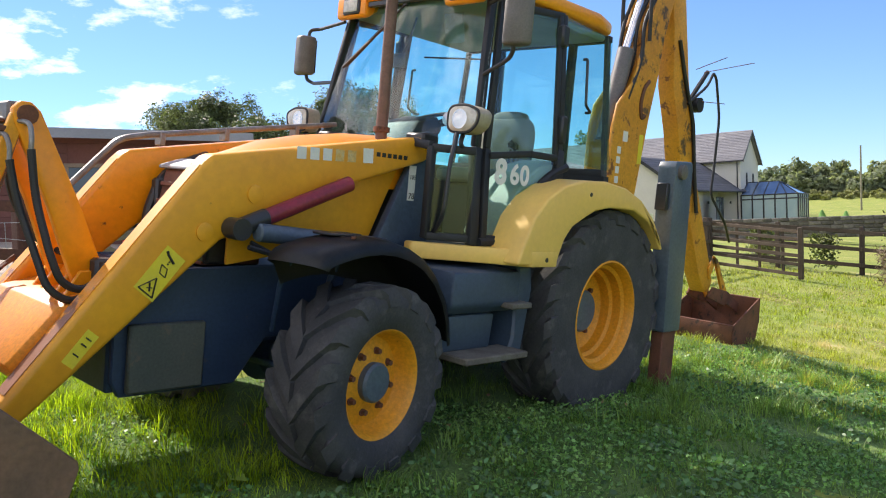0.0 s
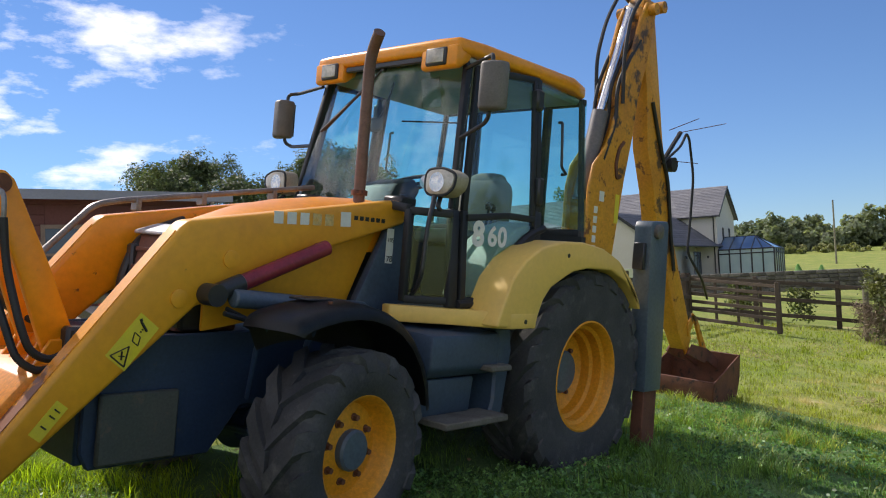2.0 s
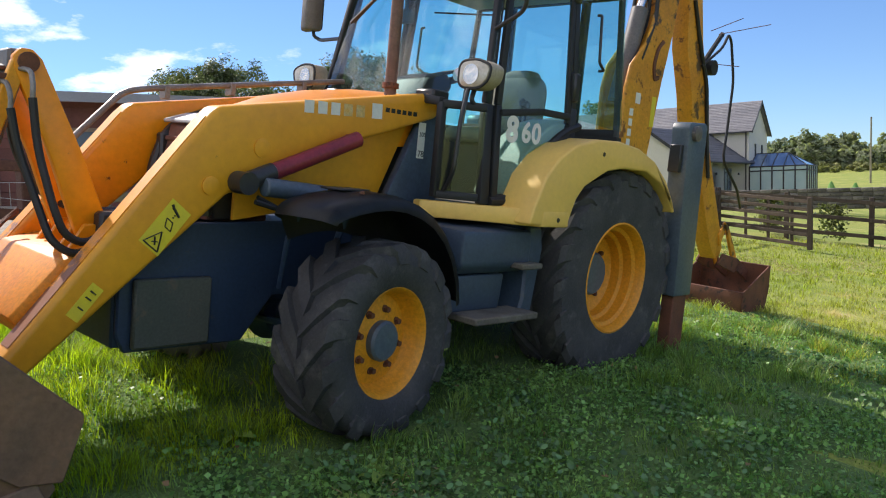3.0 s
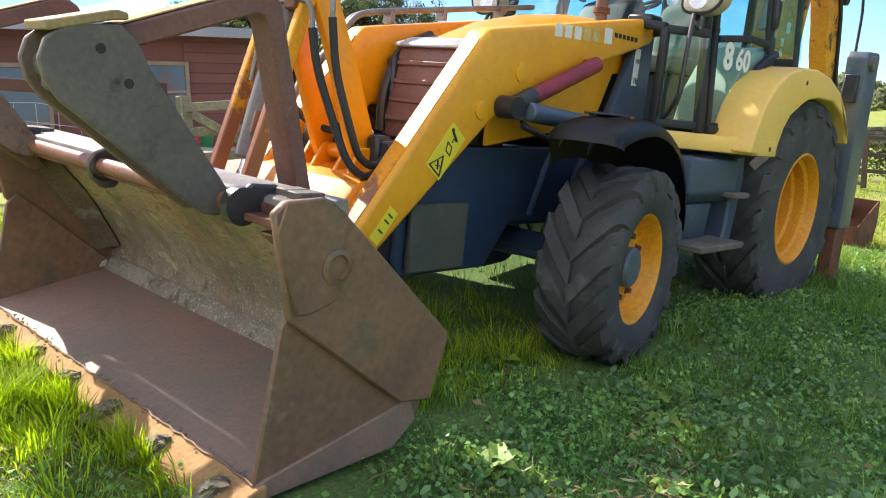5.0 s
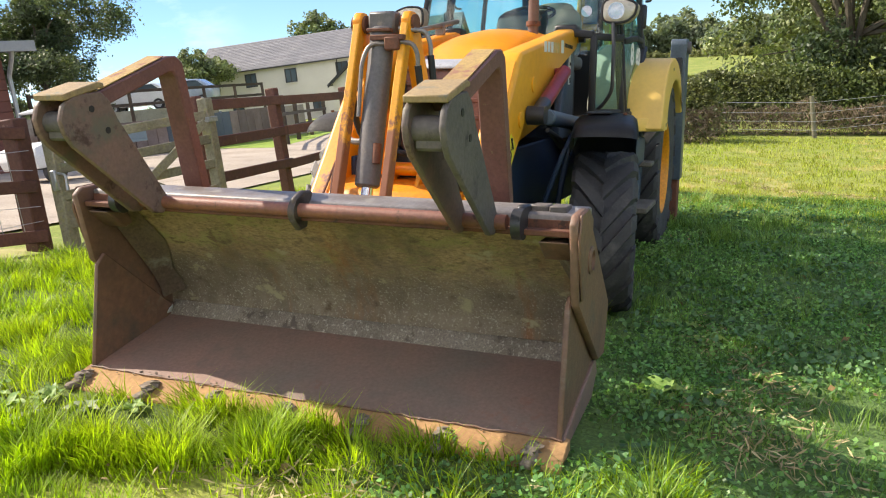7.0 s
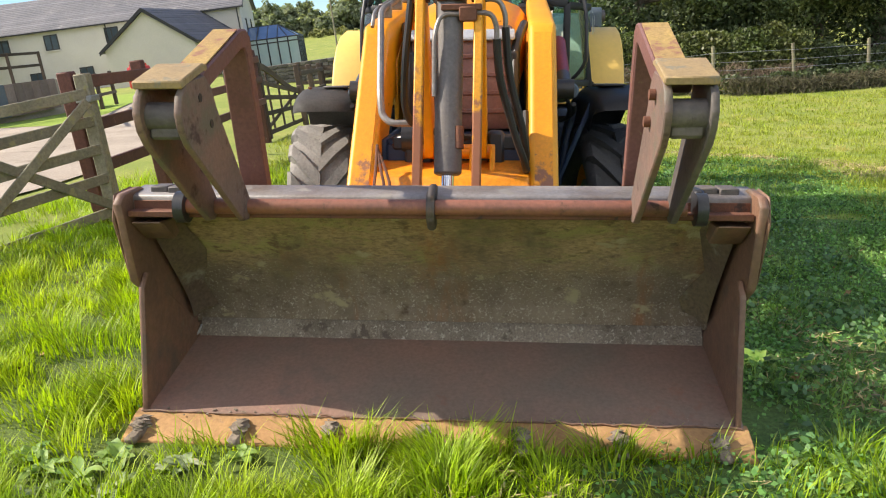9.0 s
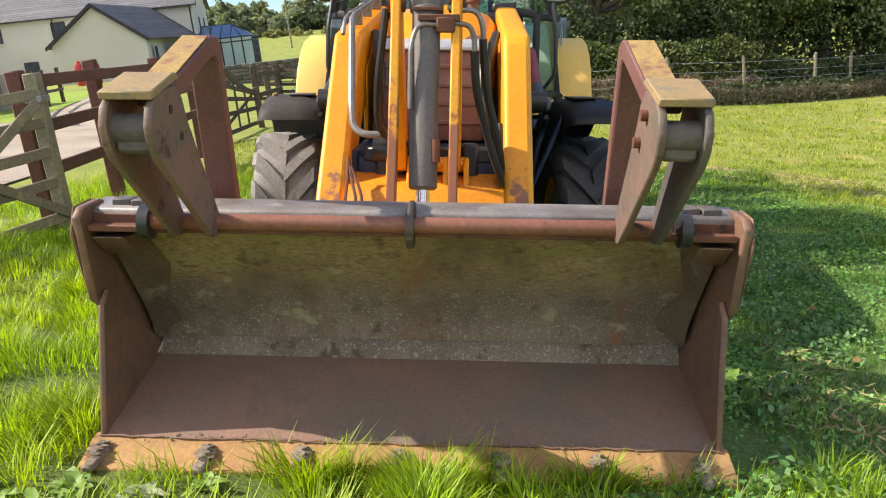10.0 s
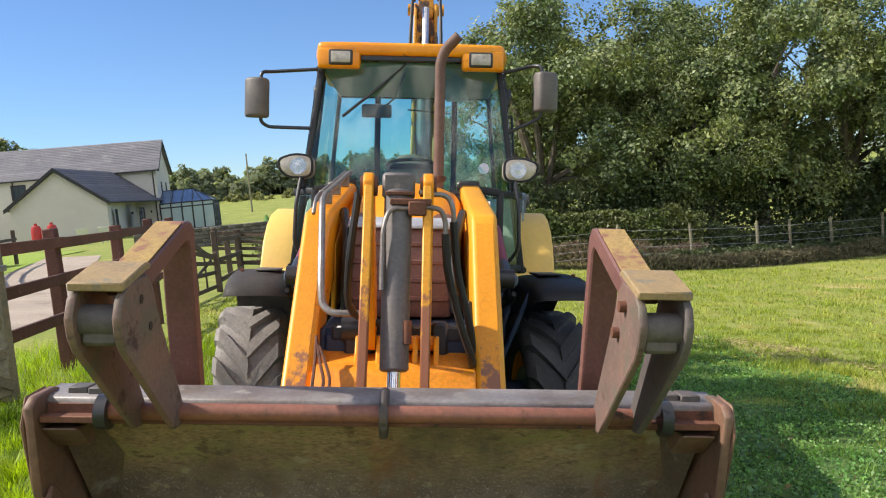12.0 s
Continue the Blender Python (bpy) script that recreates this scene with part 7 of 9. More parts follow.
fence([(-1.66, -3.27), (-3.28, -3.42), (-5.45, -3.66), (-7.4, -3.92), (-9.3, -4.2)], fence_red, "red-brown stained post and rail fence", rails=(1.24, 0.88, 0.5), post=(0.12, 1.36), lift=(0.0, 0.06, 0.15, 0.22, 0.26))
fence([(-0.18, -4.02), (1.7, -4.75), (3.6, -5.5), (5.6, -6.3)], fence_red, "red-brown post and rail fence with wire mesh", rails=(1.0, 0.56, 0.14), post=(0.16, 1.12))
fence([(-13.2, -4.5), (-15.3, -4.75), (-17.4, -5.0)], fence_brown, "dark brown post and rail fence beside the gate")
fence([(-19.6, -6.2), (-20.3, -4.2), (-21.0, -2.2), (-21.8, -0.2)], fence_brown, "dark brown post and rail fence below the wall")
fence([(-38, -4), (-38, -1), (-38, 2), (-39, 5), (-40, 8)], fence_brown, "dark post and rail fence across the paddock", post=(0.12, 1.2))
fence([(-14.0, -10.3), (-17.0, -12.0), (-20, -13.4), (-23, -14.6), (-26, -15.6)], fence_brown, "dark brown post and rail fence along the lawn", rails=(1.0, 0.55))


def mesh_wire():
    """Sagging wire mesh on the near fence."""
    p0, p1 = Vector((-0.18, -3.92, 0)), Vector((3.6, -5.40, 0))
    o = Vector((p0.x, p0.y, lie(p0.x, p0.y)))
    bm = B()
    for h in (0.1, 0.25, 0.4, 0.55, 0.7, 0.85):
        line = []
        for k in range(13):
            p = p0.lerp(p1, k / 12)
            line.append(Vector((p.x, p.y + 0.02, lie(p.x, p.y) + h + 0.02 * math.sin(k * 2.1 + h * 9))) - o)
        tube(bm, line, 0.003, 4)
    for k in range(1, 24):
        p = p0.lerp(p1, k / 24)
        z = lie(p.x, p.y)
        tube(bm, [Vector((p.x, p.y + 0.02, z + 0.08)) - o, Vector((p.x + 0.01, p.y + 0.02, z + 0.86)) - o], 0.003, 4)
    ob = part("wire_mesh", bm, metal_grey)
    ob.location = o
    tagged(ob, "sagging grey wire mesh stapled to the fence", "wire mesh")


mesh_wire()


def field_gate(p, q, mat, label, height=1.22, bars=5, brace=True, sweep=0.0, gap=0.05, fall=0.0, uprights=()):
    """A barred timber gate between two stiles; sweep lowers its top rail in a curve."""
    z0, z1 = lie(*p), lie(*q)
    o = Vector((p[0], p[1], z0))
    root = thing("field_gate", Matrix.Translation(o), label, "gate")
    a, b = Vector((0, 0, gap)), Vector((q[0] - p[0], q[1] - p[1], z1 - z0 + gap - fall))
    t = (b - a).normalized()
    side = Vector((-t.y, t.x, 0)).normalized() * 0.045
    Z = Vector((0, 0, 1))
    for c, h in ((a, height + 0.10), (b, height * (1 - sweep) + 0.05)):
        bm = B()
        slab(bm, [c + Vector((i * 0.055, j * 0.055, 0)) for i, j in ((-1, -1), (1, -1), (1, 1), (-1, 1))], Z * h, 0.01)
        part("stile", bm, mat, root)
    for k in range(bars):
        f = k / (bars - 1)
        h = 0.10 + (height - 0.16) * f ** 0.9
        bm = B()
        if k == bars - 1 and sweep:
            line = [a.lerp(b, i / 10) + side + Z * (h - sweep * height * smooth(i / 10)) for i in range(11)]
            out = side.normalized() * 0.02
            rings = [[bm.verts.new(c + out * i + Z * 0.06 * j) for i, j in ((-1, -1), (1, -1), (1, 1), (-1, 1))] for c in line]
            for c, d in zip(rings, rings[1:]):
                for i in range(4):
                    bm.faces.new((c[i], c[(i + 1) % 4], d[(i + 1) % 4], d[i]))
            bm.faces.new(rings[0][::-1])
            bm.faces.new(rings[-1])
        else:
            hb = h * (1 - sweep * f)
            timber(bm, a + side + Z * h, b + side + Z * hb, 0.03, 0.085)
        part("bar", bm, mat, root)
    if brace:
        bm = B()
        timber(bm, a + side * 1.7 + Z * 0.12, a.lerp(b, 0.95) + side * 1.7 + Z * (height * (1 - sweep) - 0.12), 0.025, 0.08)
        part("brace", bm, mat, root)
        if not sweep:
            bm = B()
            timber(bm, b + side * 2.4 + Z * 0.12, b.lerp(a, 0.95) + side * 2.4 + Z * (height - 0.12), 0.025, 0.08)
            part("brace", bm, mat, root)
    if sweep or uprights:
        for f in uprights or (0.25, 0.5, 0.75):
            bm = B()
            c = a.lerp(b, f) + side * 1.7
            timber(bm, c + Z * 0.08, c + Z * (height * (1 - sweep * smooth(f))) + t * 0.001, 0.03, 0.08)
            part("upright", bm, mat, root)
    return root


g = field_gate((-1.60, -3.12), (-0.36, -3.83), fence_green, "green-grey weathered five-bar hand gate", 1.16, fall=0.22)
bm = B()
box(bm, -0.07, 0.07, -0.07, 0.07, 1.08, 1.13, 0.004)
part("strap", bm, metal_grey, g, "galvanised strap")
bm = B()
box(bm, 1.24, 1.32, -0.72, -0.66, 0.66, 0.84, 0.01)
tube(bm, [(1.28, -0.66, 0.81), (1.28, -0.58, 0.79), (1.30, -0.57, 0.66)], 0.012, 6, 0.02)
part("latch", bm, metal_grey, g, "galvanised latch")
field_gate((-9.45, -4.2), (-13.0, -4.45), fence_brown, "dark brown swept-top drive gate", 1.42, 5, True, 0.42)
field_gate((-17.6, -5.0), (-17.0, -2.5), fence_brown, "dark brown barred paddock gate standing open", 1.2, 6, False, uprights=(0.3, 0.55, 0.8))


def wire_fence():
    pts = [(-18.3, -0.9), (-20.8, 0.6), (-20.8, 3.5), (-21.2, 6.6), (-21.9, 9.3), (-22.7, 11.9), (-23.2, 13.3), (-23.9, 15.2), (-24.8, 17.6), (-26.0, 20.2), (-27.2, 22.8)]
    o = Vector((pts[0][0], pts[0][1], lie(*pts[0])))
    root = thing("wire_fence", Matrix.Translation(o), "pale round posts with stock wire along the hedge", "fence")
    rnd = random.Random(3)
    tops = []
    for x, y in pts:
        p = Vector((x, y, lie(x, y))) - o
        lean = Vector((rnd.uniform(-0.05, 0.05), rnd.uniform(-0.05, 0.05), 0))
        bm = B()
        tall = 1.25 if y < 5 else 1.55
        rod(bm, p - Vector((0, 0, 0.1)), p + Vector((0, 0, tall)) + lean, 0.07 if y < 5 else 0.055, 10, 0.065 if y < 5 else 0.05)
        part("post", bm, fence_green, root, "pale weathered round post")
        tops.append(p + Vector((0, 0, tall - 1.25)))
    bm = B()
    for h in (0.25, 0.5, 0.75, 1.05):
        tube(bm, [p + Vector((0.08, 0, h)) for p in tops], 0.006, 4)
    part("wire", bm, metal_grey, root)


wire_fence()


def stone_wall():
    a, b = Vector((-33.5, -13.8, 0)), Vector((-36.4, -4.6, 0))
    base, h = lie(a.x, a.y) - 0.2, 0.95
    o = Vector((a.x, a.y, base))
    root = thing("stone_wall", Matrix.Translation(o), "low grey field-stone retaining wall", "wall")
    t = (b - a).normalized()
    n = Vector((-t.y, t.x, 0))
    if n.x < 0:
        n = -n
    L = (b - a).length
    bm = B()
    slab(bm, [Vector((0, 0, 0)), t * L, t * L + Vector((0, 0, h)), Vector((0, 0, h))], -n * 0.5)
    core = part("wall_core", bm, stone, root)
    rnd = random.Random(11)
    meshes = []
    for k in range(6):
        bm = B()
        w, hh = rnd.uniform(0.32, 0.5), 0.19
        slab(bm, [t * (-w / 2), t * (w / 2), t * (w / 2) + Vector((0, 0, hh - 0.02)), t * (-w / 2) + Vector((0, 0, hh - 0.02))], n * rnd.uniform(0.04, 0.09), 0.025)
        ob = part("stone", bm, stone, core)
        meshes.append((ob, w))
    spare = [ob for ob, _ in meshes]
    for j in range(5):
        s = 0.1 * (j % 2)
        while s < L - 0.3:
            ob, w = rnd.choice(meshes)
            c = ob if ob in spare else ob.copy()
            if ob in spare:
                spare.remove(ob)
            else:
                scene.collection.objects.link(c)
            c.location = t * (s + w / 2) + Vector((0, 0, j * 0.19 + 0.02))
            s += w + 0.025
    return root


stone_wall()


# ---- small things in the yard ----
bm = B()
prism(bm, [(-9.7, -15.70), (-21.5, -15.70), (-25.5, -16.3), (-27.0, -29.0), (-9.7, -29.0)], -0.3, 1.56, "z")
tagged(part("raised_yard", bm, gravel_mat), "raised gravel parking behind the timber wall", "yard", "", "structure")
bm = B()
prism(bm, [(-9.7, -29.0), (-27.0, -29.0), (-40.0, -31.5), (-42.0, -60.0), (-9.7, -60.0)], -0.3, 2.4, "z")
tagged(part("upper_yard", bm, gravel_mat), "upper gravel yard before the house", "yard", "", "structure")
car_white = surface("white_car_paint", (0.70, 0.71, 0.72), (0.66, 0.67, 0.68), 2, 0.25, bump=0)
car_silver = surface("silver_blue_car_paint", (0.34, 0.40, 0.47), (0.30, 0.36, 0.43), 2, 0.25, 0.3, bump=0)
car_dark = surface("dark_grey_car_paint", (0.05, 0.06, 0.075), (0.06, 0.07, 0.085), 2, 0.25, bump=0)


def car(x, y, turn, paint, label, tall=1.0):
    root = thing("parked_car", Matrix.Translation((x, y, 2.4 if x > -40 else lie(x, y))) @ pose(0, 0, 0, 0, 0, turn), label, "car", "cars parked by the house")
    h = tall
    side = [(-2.1, 0.35), (-2.15, 0.75 * h), (-1.95, 0.95 * h), (-0.95, 1.02 * h), (-0.35, 1.42 * h), (0.2, 1.5 * h), (1.25, 1.46 * h), (1.85, 1.05 * h), (2.1, 0.95 * h), (2.12, 0.5), (2.05, 0.32)]
    part("body", prism(B(), side, -0.86, 0.86, "y", 0.09, 3), paint, root)
    for s in (1, -1):
        bm = B()
        prism(bm, [(-0.80, 1.03 * h), (-0.32, 1.36 * h), (0.2, 1.43 * h), (1.15, 1.39 * h), (1.6, 1.06 * h)], 0.845 * s, 0.866 * s, "y", 0.008)
        part("side_window", bm, dark_pane, root)
    bm = B()
    slab(bm, [(-0.99, -0.7, 1.04 * h), (-0.99, 0.7, 1.04 * h), (-0.42, 0.64, 1.40 * h), (-0.42, -0.64, 1.40 * h)], (-0.02, 0, 0.02))
    part("windscreen", bm, dark_pane, root)
    for wx in (-1.35, 1.35):
        for s in (1, -1):
            w = part("wheel", lathe(B(), [(0.03, -0.1), (0.20, -0.1), (0.20, 0.1), (0.03, 0.1)], (wx, 0.80 * s, 0.33), 18), metal_grey, root)
            part("tyre", lathe(B(), [(0.20, -0.1), (0.31, -0.1), (0.335, -0.06), (0.335, 0.06), (0.31, 0.1), (0.20, 0.1)], (wx, 0.80 * s, 0.33), 22, "y", True), hose_black, w)


car(-33.2, -36.4, 120, car_white, "white hatchback parked behind the railing", 1.1)
car(-34.6, -33.2, 115, car_white, "white car parked behind the railing", 1.1)
car(-38.2, -32.6, 110, car_silver, "silver-blue car parked before the house", 1.15)
car(-41.0, -33.0, 20, car_dark, "dark grey car parked by the cream house")


def utility_truck():
    """Small open farm truck: white cab frame, blue-grey load bed."""
    o = Vector((-6.15, -9.75, 0))
    o.z = lie(o.x, o.y) + 0.02
    root = thing("utility_truck", Matrix.Translation(o) @ pose(0, 0, 0, 0, 0, -4) @ Matrix.Scale(0.72, 4), "small utility truck with a white cab and blue-grey flat bed", "truck")
    bm = B()
    prism(bm, [(-1.75, 0.36), (1.2, 0.36), (1.2, 0.46), (-1.75, 0.46)], -0.36, 0.36, "y", 0.01)
    part("chassis_frame", bm, black, root)
    bm = B()
    prism(bm, [(0.35, 0.40), (1.42, 0.40), (1.50, 0.62), (1.42, 0.90), (0.95, 1.02), (0.90, 0.62), (0.35, 0.58)], -0.64, 0.64, "y", 0.03, 2)
    part("nose", bm, car_white, root, "white sloping nose")
    for q in (-0.6, 0.6):
        bm = B()
        tube(bm, [(0.98, q, 0.98), (0.62, q, 1.72), (-0.12, q, 1.74), (-0.18, q, 0.72)], 0.028, 8, 0.08)
        part("cab_hoop", bm, black, root, "dark tubular cab hoop")
    part("cab_roof", prism(B(), [(-0.22, 1.72), (0.68, 1.70), (0.70, 1.76), (0.30, 1.83), (-0.20, 1.80)], -0.66, 0.66, "y", 0.03, 2), car_white, root, "white cab roof")
    part("rear_panel", box(B(), -0.22, -0.16, -0.60, 0.60, 0.72, 1.30, 0.02), car_white, root, "white panel behind the seat")
    part("rear_window", box(B(), -0.21, -0.18, -0.56, 0.56, 1.32, 1.70, 0.01), car_window, root)
    part("door", prism(B(), [(0.86, 0.62), (0.86, 0.96), (0.50, 1.06), (-0.12, 1.06), (-0.12, 0.62)], 0.605, 0.645, "y", 0.012), car_white, root, "white low door")
    part("seat", prism(B(), [(0.42, 0.62), (0.42, 0.80), (0.02, 0.80), (-0.08, 1.28), (-0.15, 1.28), (-0.15, 0.62)], -0.52, 0.52, "y", 0.03, 2), black, root, "black bench seat")
    bed = part("load_bed", box(B(), -2.0, -0.26, -0.68, 0.68, 0.70, 0.78, 0.01), bed_blue, root, "blue-grey load bed")
    for q in (-0.68, 0.65):
        part("side_board", box(B(), -2.0, -0.26, q, q + 0.03, 0.78, 0.98, 0.006), bed_blue, bed)
    part("tailboard", box(B(), -2.03, -2.0, -0.65, 0.65, 0.72, 0.98, 0.006), bed_blue, bed)
    for a in (-1.3, 0.95):
        for q in (-0.56, 0.56):
            w = part("wheel", lathe(B(), [(0.02, -0.07), (0.15, -0.07), (0.15, 0.07), (0.02, 0.05)], (a, q, 0.29), 18), metal_grey, root)
            part("tyre", lathe(B(), [(0.15, -0.09), (0.26, -0.10), (0.29, -0.05), (0.29, 0.05), (0.26, 0.10), (0.15, 0.09)], (a, q, 0.29), 24, "y", True), rubber, w)
    for q in (-0.5, 0.5):
        part("tail_lamp", box(B(), -0.262, -0.225, q - 0.05, q + 0.05, 1.02, 1.20, 0.008), tail_red, root, "red tail lamp")


tail_red = surface("red_lamp", (0.55, 0.03, 0.02), (0.45, 0.03, 0.02), 5, 0.3, bump=0)
bed_blue = surface("blue_grey_bed_paint", (0.17, 0.23, 0.28), (0.21, 0.27, 0.31), 3, 0.5, bump=0.05, spot=(0.20, 0.17, 0.14), spot_scale=6, spot_at=0.62)
car_window = clear("cab_rear_window", (0.55, 0.62, 0.64), 0.05, 0.8)
utility_truck()


def feed_tub(x, y, colour, label):
    bm = B()
    lathe(bm, [(0.02, 0.0), (0.17, 0.0), (0.215, 0.30), (0.235, 0.31), (0.235, 0.335), (0.20, 0.335), (0.155, 0.03), (0.02, 0.02)], (0, 0, 0), 24, "z")
    ob = part("feed_tub", bm, colour, None)
    ob.location = (x, y, lie(x, y) + 0.02)
    tagged(ob, label, "tub", "feed tubs by the stable")


feed_tub(-5.55, -12.98, surface("red_tub_plastic", (0.55, 0.05, 0.04), (0.5, 0.045, 0.035), 4, 0.45, bump=0), "red plastic feed tub by the stable wall")
feed_tub(-6.05, -13.3, surface("green_tub_plastic", (0.03, 0.30, 0.10), (0.03, 0.26, 0.09), 4, 0.45, bump=0), "green plastic feed tub by the stable wall")


slate_board = surface("dark_blue_grey_board", (0.085, 0.10, 0.125), (0.11, 0.125, 0.15), 2, 0.8, bump=0.2, fine=35, mottle=0.3, own=0.2)
wall_timber = surface("pinkish_brown_timber", (0.19, 0.135, 0.115), (0.24, 0.18, 0.16), 2, 0.85, bump=0.3, fine=35, mottle=0.3, own=0.2)


def low_wall():
    a, b = Vector((-10.5, -15.3, 0)), Vector((-21.5, -15.6, 0))
    o = Vector((a.x, a.y, lie(a.x, a.y) - 0.1))
    root = thing("timber_wall", Matrix.Translation(o), "brown timber retaining wall with a rail on top", "wall")
    t = (b - a).normalized()
    n = Vector((0, 1, 0))
    L = (b - a).length
    k = 0
    while k * 0.5 < L:
        bm = B()
        s = k * 0.5
        slab(bm, [t * s, t * (s + 0.48), t * (s + 0.48) + Vector((0, 0, 1.0)), t * s + Vector((0, 0, 1.0))], n * 0.08, 0.008)
        part("board", bm, slate_board if 4.8 < s < 8.2 else wall_timber, root)
        k += 1
    for i in range(7):
        bm = B()
        p = t * (i * L / 6)
        timber(bm, p + Vector((0, 0, 0.9)), p + Vector((0.001, 0, 1.95)), 0.08, 0.08)
        part("post", bm, fence_brown, root)
    for h in (1.5, 1.9):
        bm = B()
        timber(bm, Vector((0, 0, h)), t * L + Vector((0, 0, h)), 0.04, 0.09)
        part("rail", bm, fence_brown, root)


low_wall()


def gas_bottle(x, y):
    bm = B()
    lathe(bm, [(0.02, 0), (0.28, 0.02), (0.31, 0.12), (0.31, 1.15), (0.24, 1.34), (0.10, 1.40), (0.10, 1.52), (0.02, 1.54)], (0, 0, 0), 20, "z")
    ob = part("gas_bottle", bm, surface("red_gas_bottle", (0.5, 0.04, 0.035), (0.45, 0.035, 0.03), 3, 0.4, bump=0), None)
    ob.location = (x, y, lie(x, y))
    tagged(ob, "tall red gas bottle against the cream wall", "gas bottle", "gas bottles by the wall")


gas_bottle(-45.6, -24.3)
gas_bottle(-45.8, -23.4)


def garden_chair(x, y, turn):
    root = thing("garden_chair", Matrix.Translation((x, y, lie(x, y))) @ pose(0, 0, 0, 0, 0, turn), "white slatted garden chair on the lawn edge", "chair", "white garden chairs")
    part("seat", box(B(), -0.35, 0.35, -0.32, 0.32, 0.36, 0.42, 0.01), car_white, root)
    bm = B()
    slab(bm, [(-0.35, 0.30, 0.40), (0.35, 0.30, 0.40), (0.35, 0.62, 1.05), (-0.35, 0.62, 1.05)], (0, 0.03, -0.01), 0.01)
    part("backrest", bm, car_white, root)
    for i in (-0.3, 0.3):
        for j in (-0.28, 0.28):
            part("leg", box(B(), i - 0.03, i + 0.03, j - 0.03, j + 0.03, 0, 0.37), car_white, root)


garden_chair(-44.2, -20.8, -70)
garden_chair(-44.6, -19.4, -100)


def utility_pole(x, y, h):
    root = thing("utility_pole", Matrix.Translation((x, y, lie(x, y))), "slim weathered timber utility pole", "pole", "utility poles")
    part("pole", rod(B(), (0, 0, -0.2), (0, 0, h), 0.12, 10, 0.09), fence_green, root)
    part("cap", rod(B(), (0, 0, h), (0, 0, h + 0.08), 0.11, 10, 0.05), fence_brown, root)


utility_pole(-98, -22.0, 7.5)
utility_pole(-92, -48, 11.0)


def topiary(x, y):
    root = thing("potted_cone", Matrix.Translation((x, y, lie(x, y) + 0.75)), "clipped green cone in a terracotta pot", "potted plant", "cones on the wall")
    part("pot", lathe(B(), [(0.02, 0), (0.12, 0), (0.17, 0.22), (0.02, 0.22)], (0, 0, 0), 16, "z"), edge_steel, root)
    bm = B()
    tmp = bmesh.new()
    bmesh.ops.create_cone(tmp, cap_ends=True, segments=18, radius1=0.20, radius2=0.03, depth=0.5, matrix=Matrix.Translation((0, 0, 0.46)))
    bmesh.ops.subdivide_edges(tmp, edges=tmp.edges[:], cuts=3)
    for v in tmp.verts:
        v.co += Vector((noise.noise(v.co * 9), noise.noise(v.co * 9 + Vector((5, 0, 0))), 0)) * 0.06
    merge(bm, tmp)
    part("foliage", bm, clover_mat, root)


topiary(-37.3, -8.1)
topiary(-37.5, -7.1)

# ---- trees, hedges, grass ----
bark = surface("grey_brown_bark", (0.10, 0.08, 0.06), (0.15, 0.125, 0.095), 4, 0.95, bump=0.8, fine=25, mottle=0.4)
oak_leaf = surface("oak_leaf", (0.075, 0.11, 0.055), (0.12, 0.15, 0.07), 0.35, 0.5, bump=0, mottle=0, island=0.5, through_light=0.4)
ash_leaf = surface("ash_leaf", (0.11, 0.16, 0.065), (0.25, 0.28, 0.105), 0.5, 0.55, bump=0, mottle=0, island=0.6, through_light=0.22)
# Far trees' leaf is paled and blued: aerial haze put into its colour.
far_leaf = surface("hazed_foliage", (0.20, 0.25, 0.185), (0.28, 0.31, 0.205), 0.06, 0.9, bump=0, mottle=0, island=0.3, through_light=0.5)
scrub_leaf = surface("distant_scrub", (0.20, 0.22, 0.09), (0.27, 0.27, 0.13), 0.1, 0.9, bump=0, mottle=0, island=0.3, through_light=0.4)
hedge_leaf = surface("hedge_leaf", (0.10, 0.14, 0.045), (0.16, 0.165, 0.065), 0.5, 0.5, bump=0, mottle=0, island=0.5, through_light=0.3)
bramble = surface("dry_bramble_stems", (0.20, 0.145, 0.10), (0.29, 0.22, 0.15), 0.9, 0.9, bump=0, mottle=0, island=0.5)

dry_stem = surface("dry_grey_stems", (0.085, 0.08, 0.045), (0.125, 0.11, 0.065), 0.9, 0.9, bump=0, mottle=0, island=0.5)


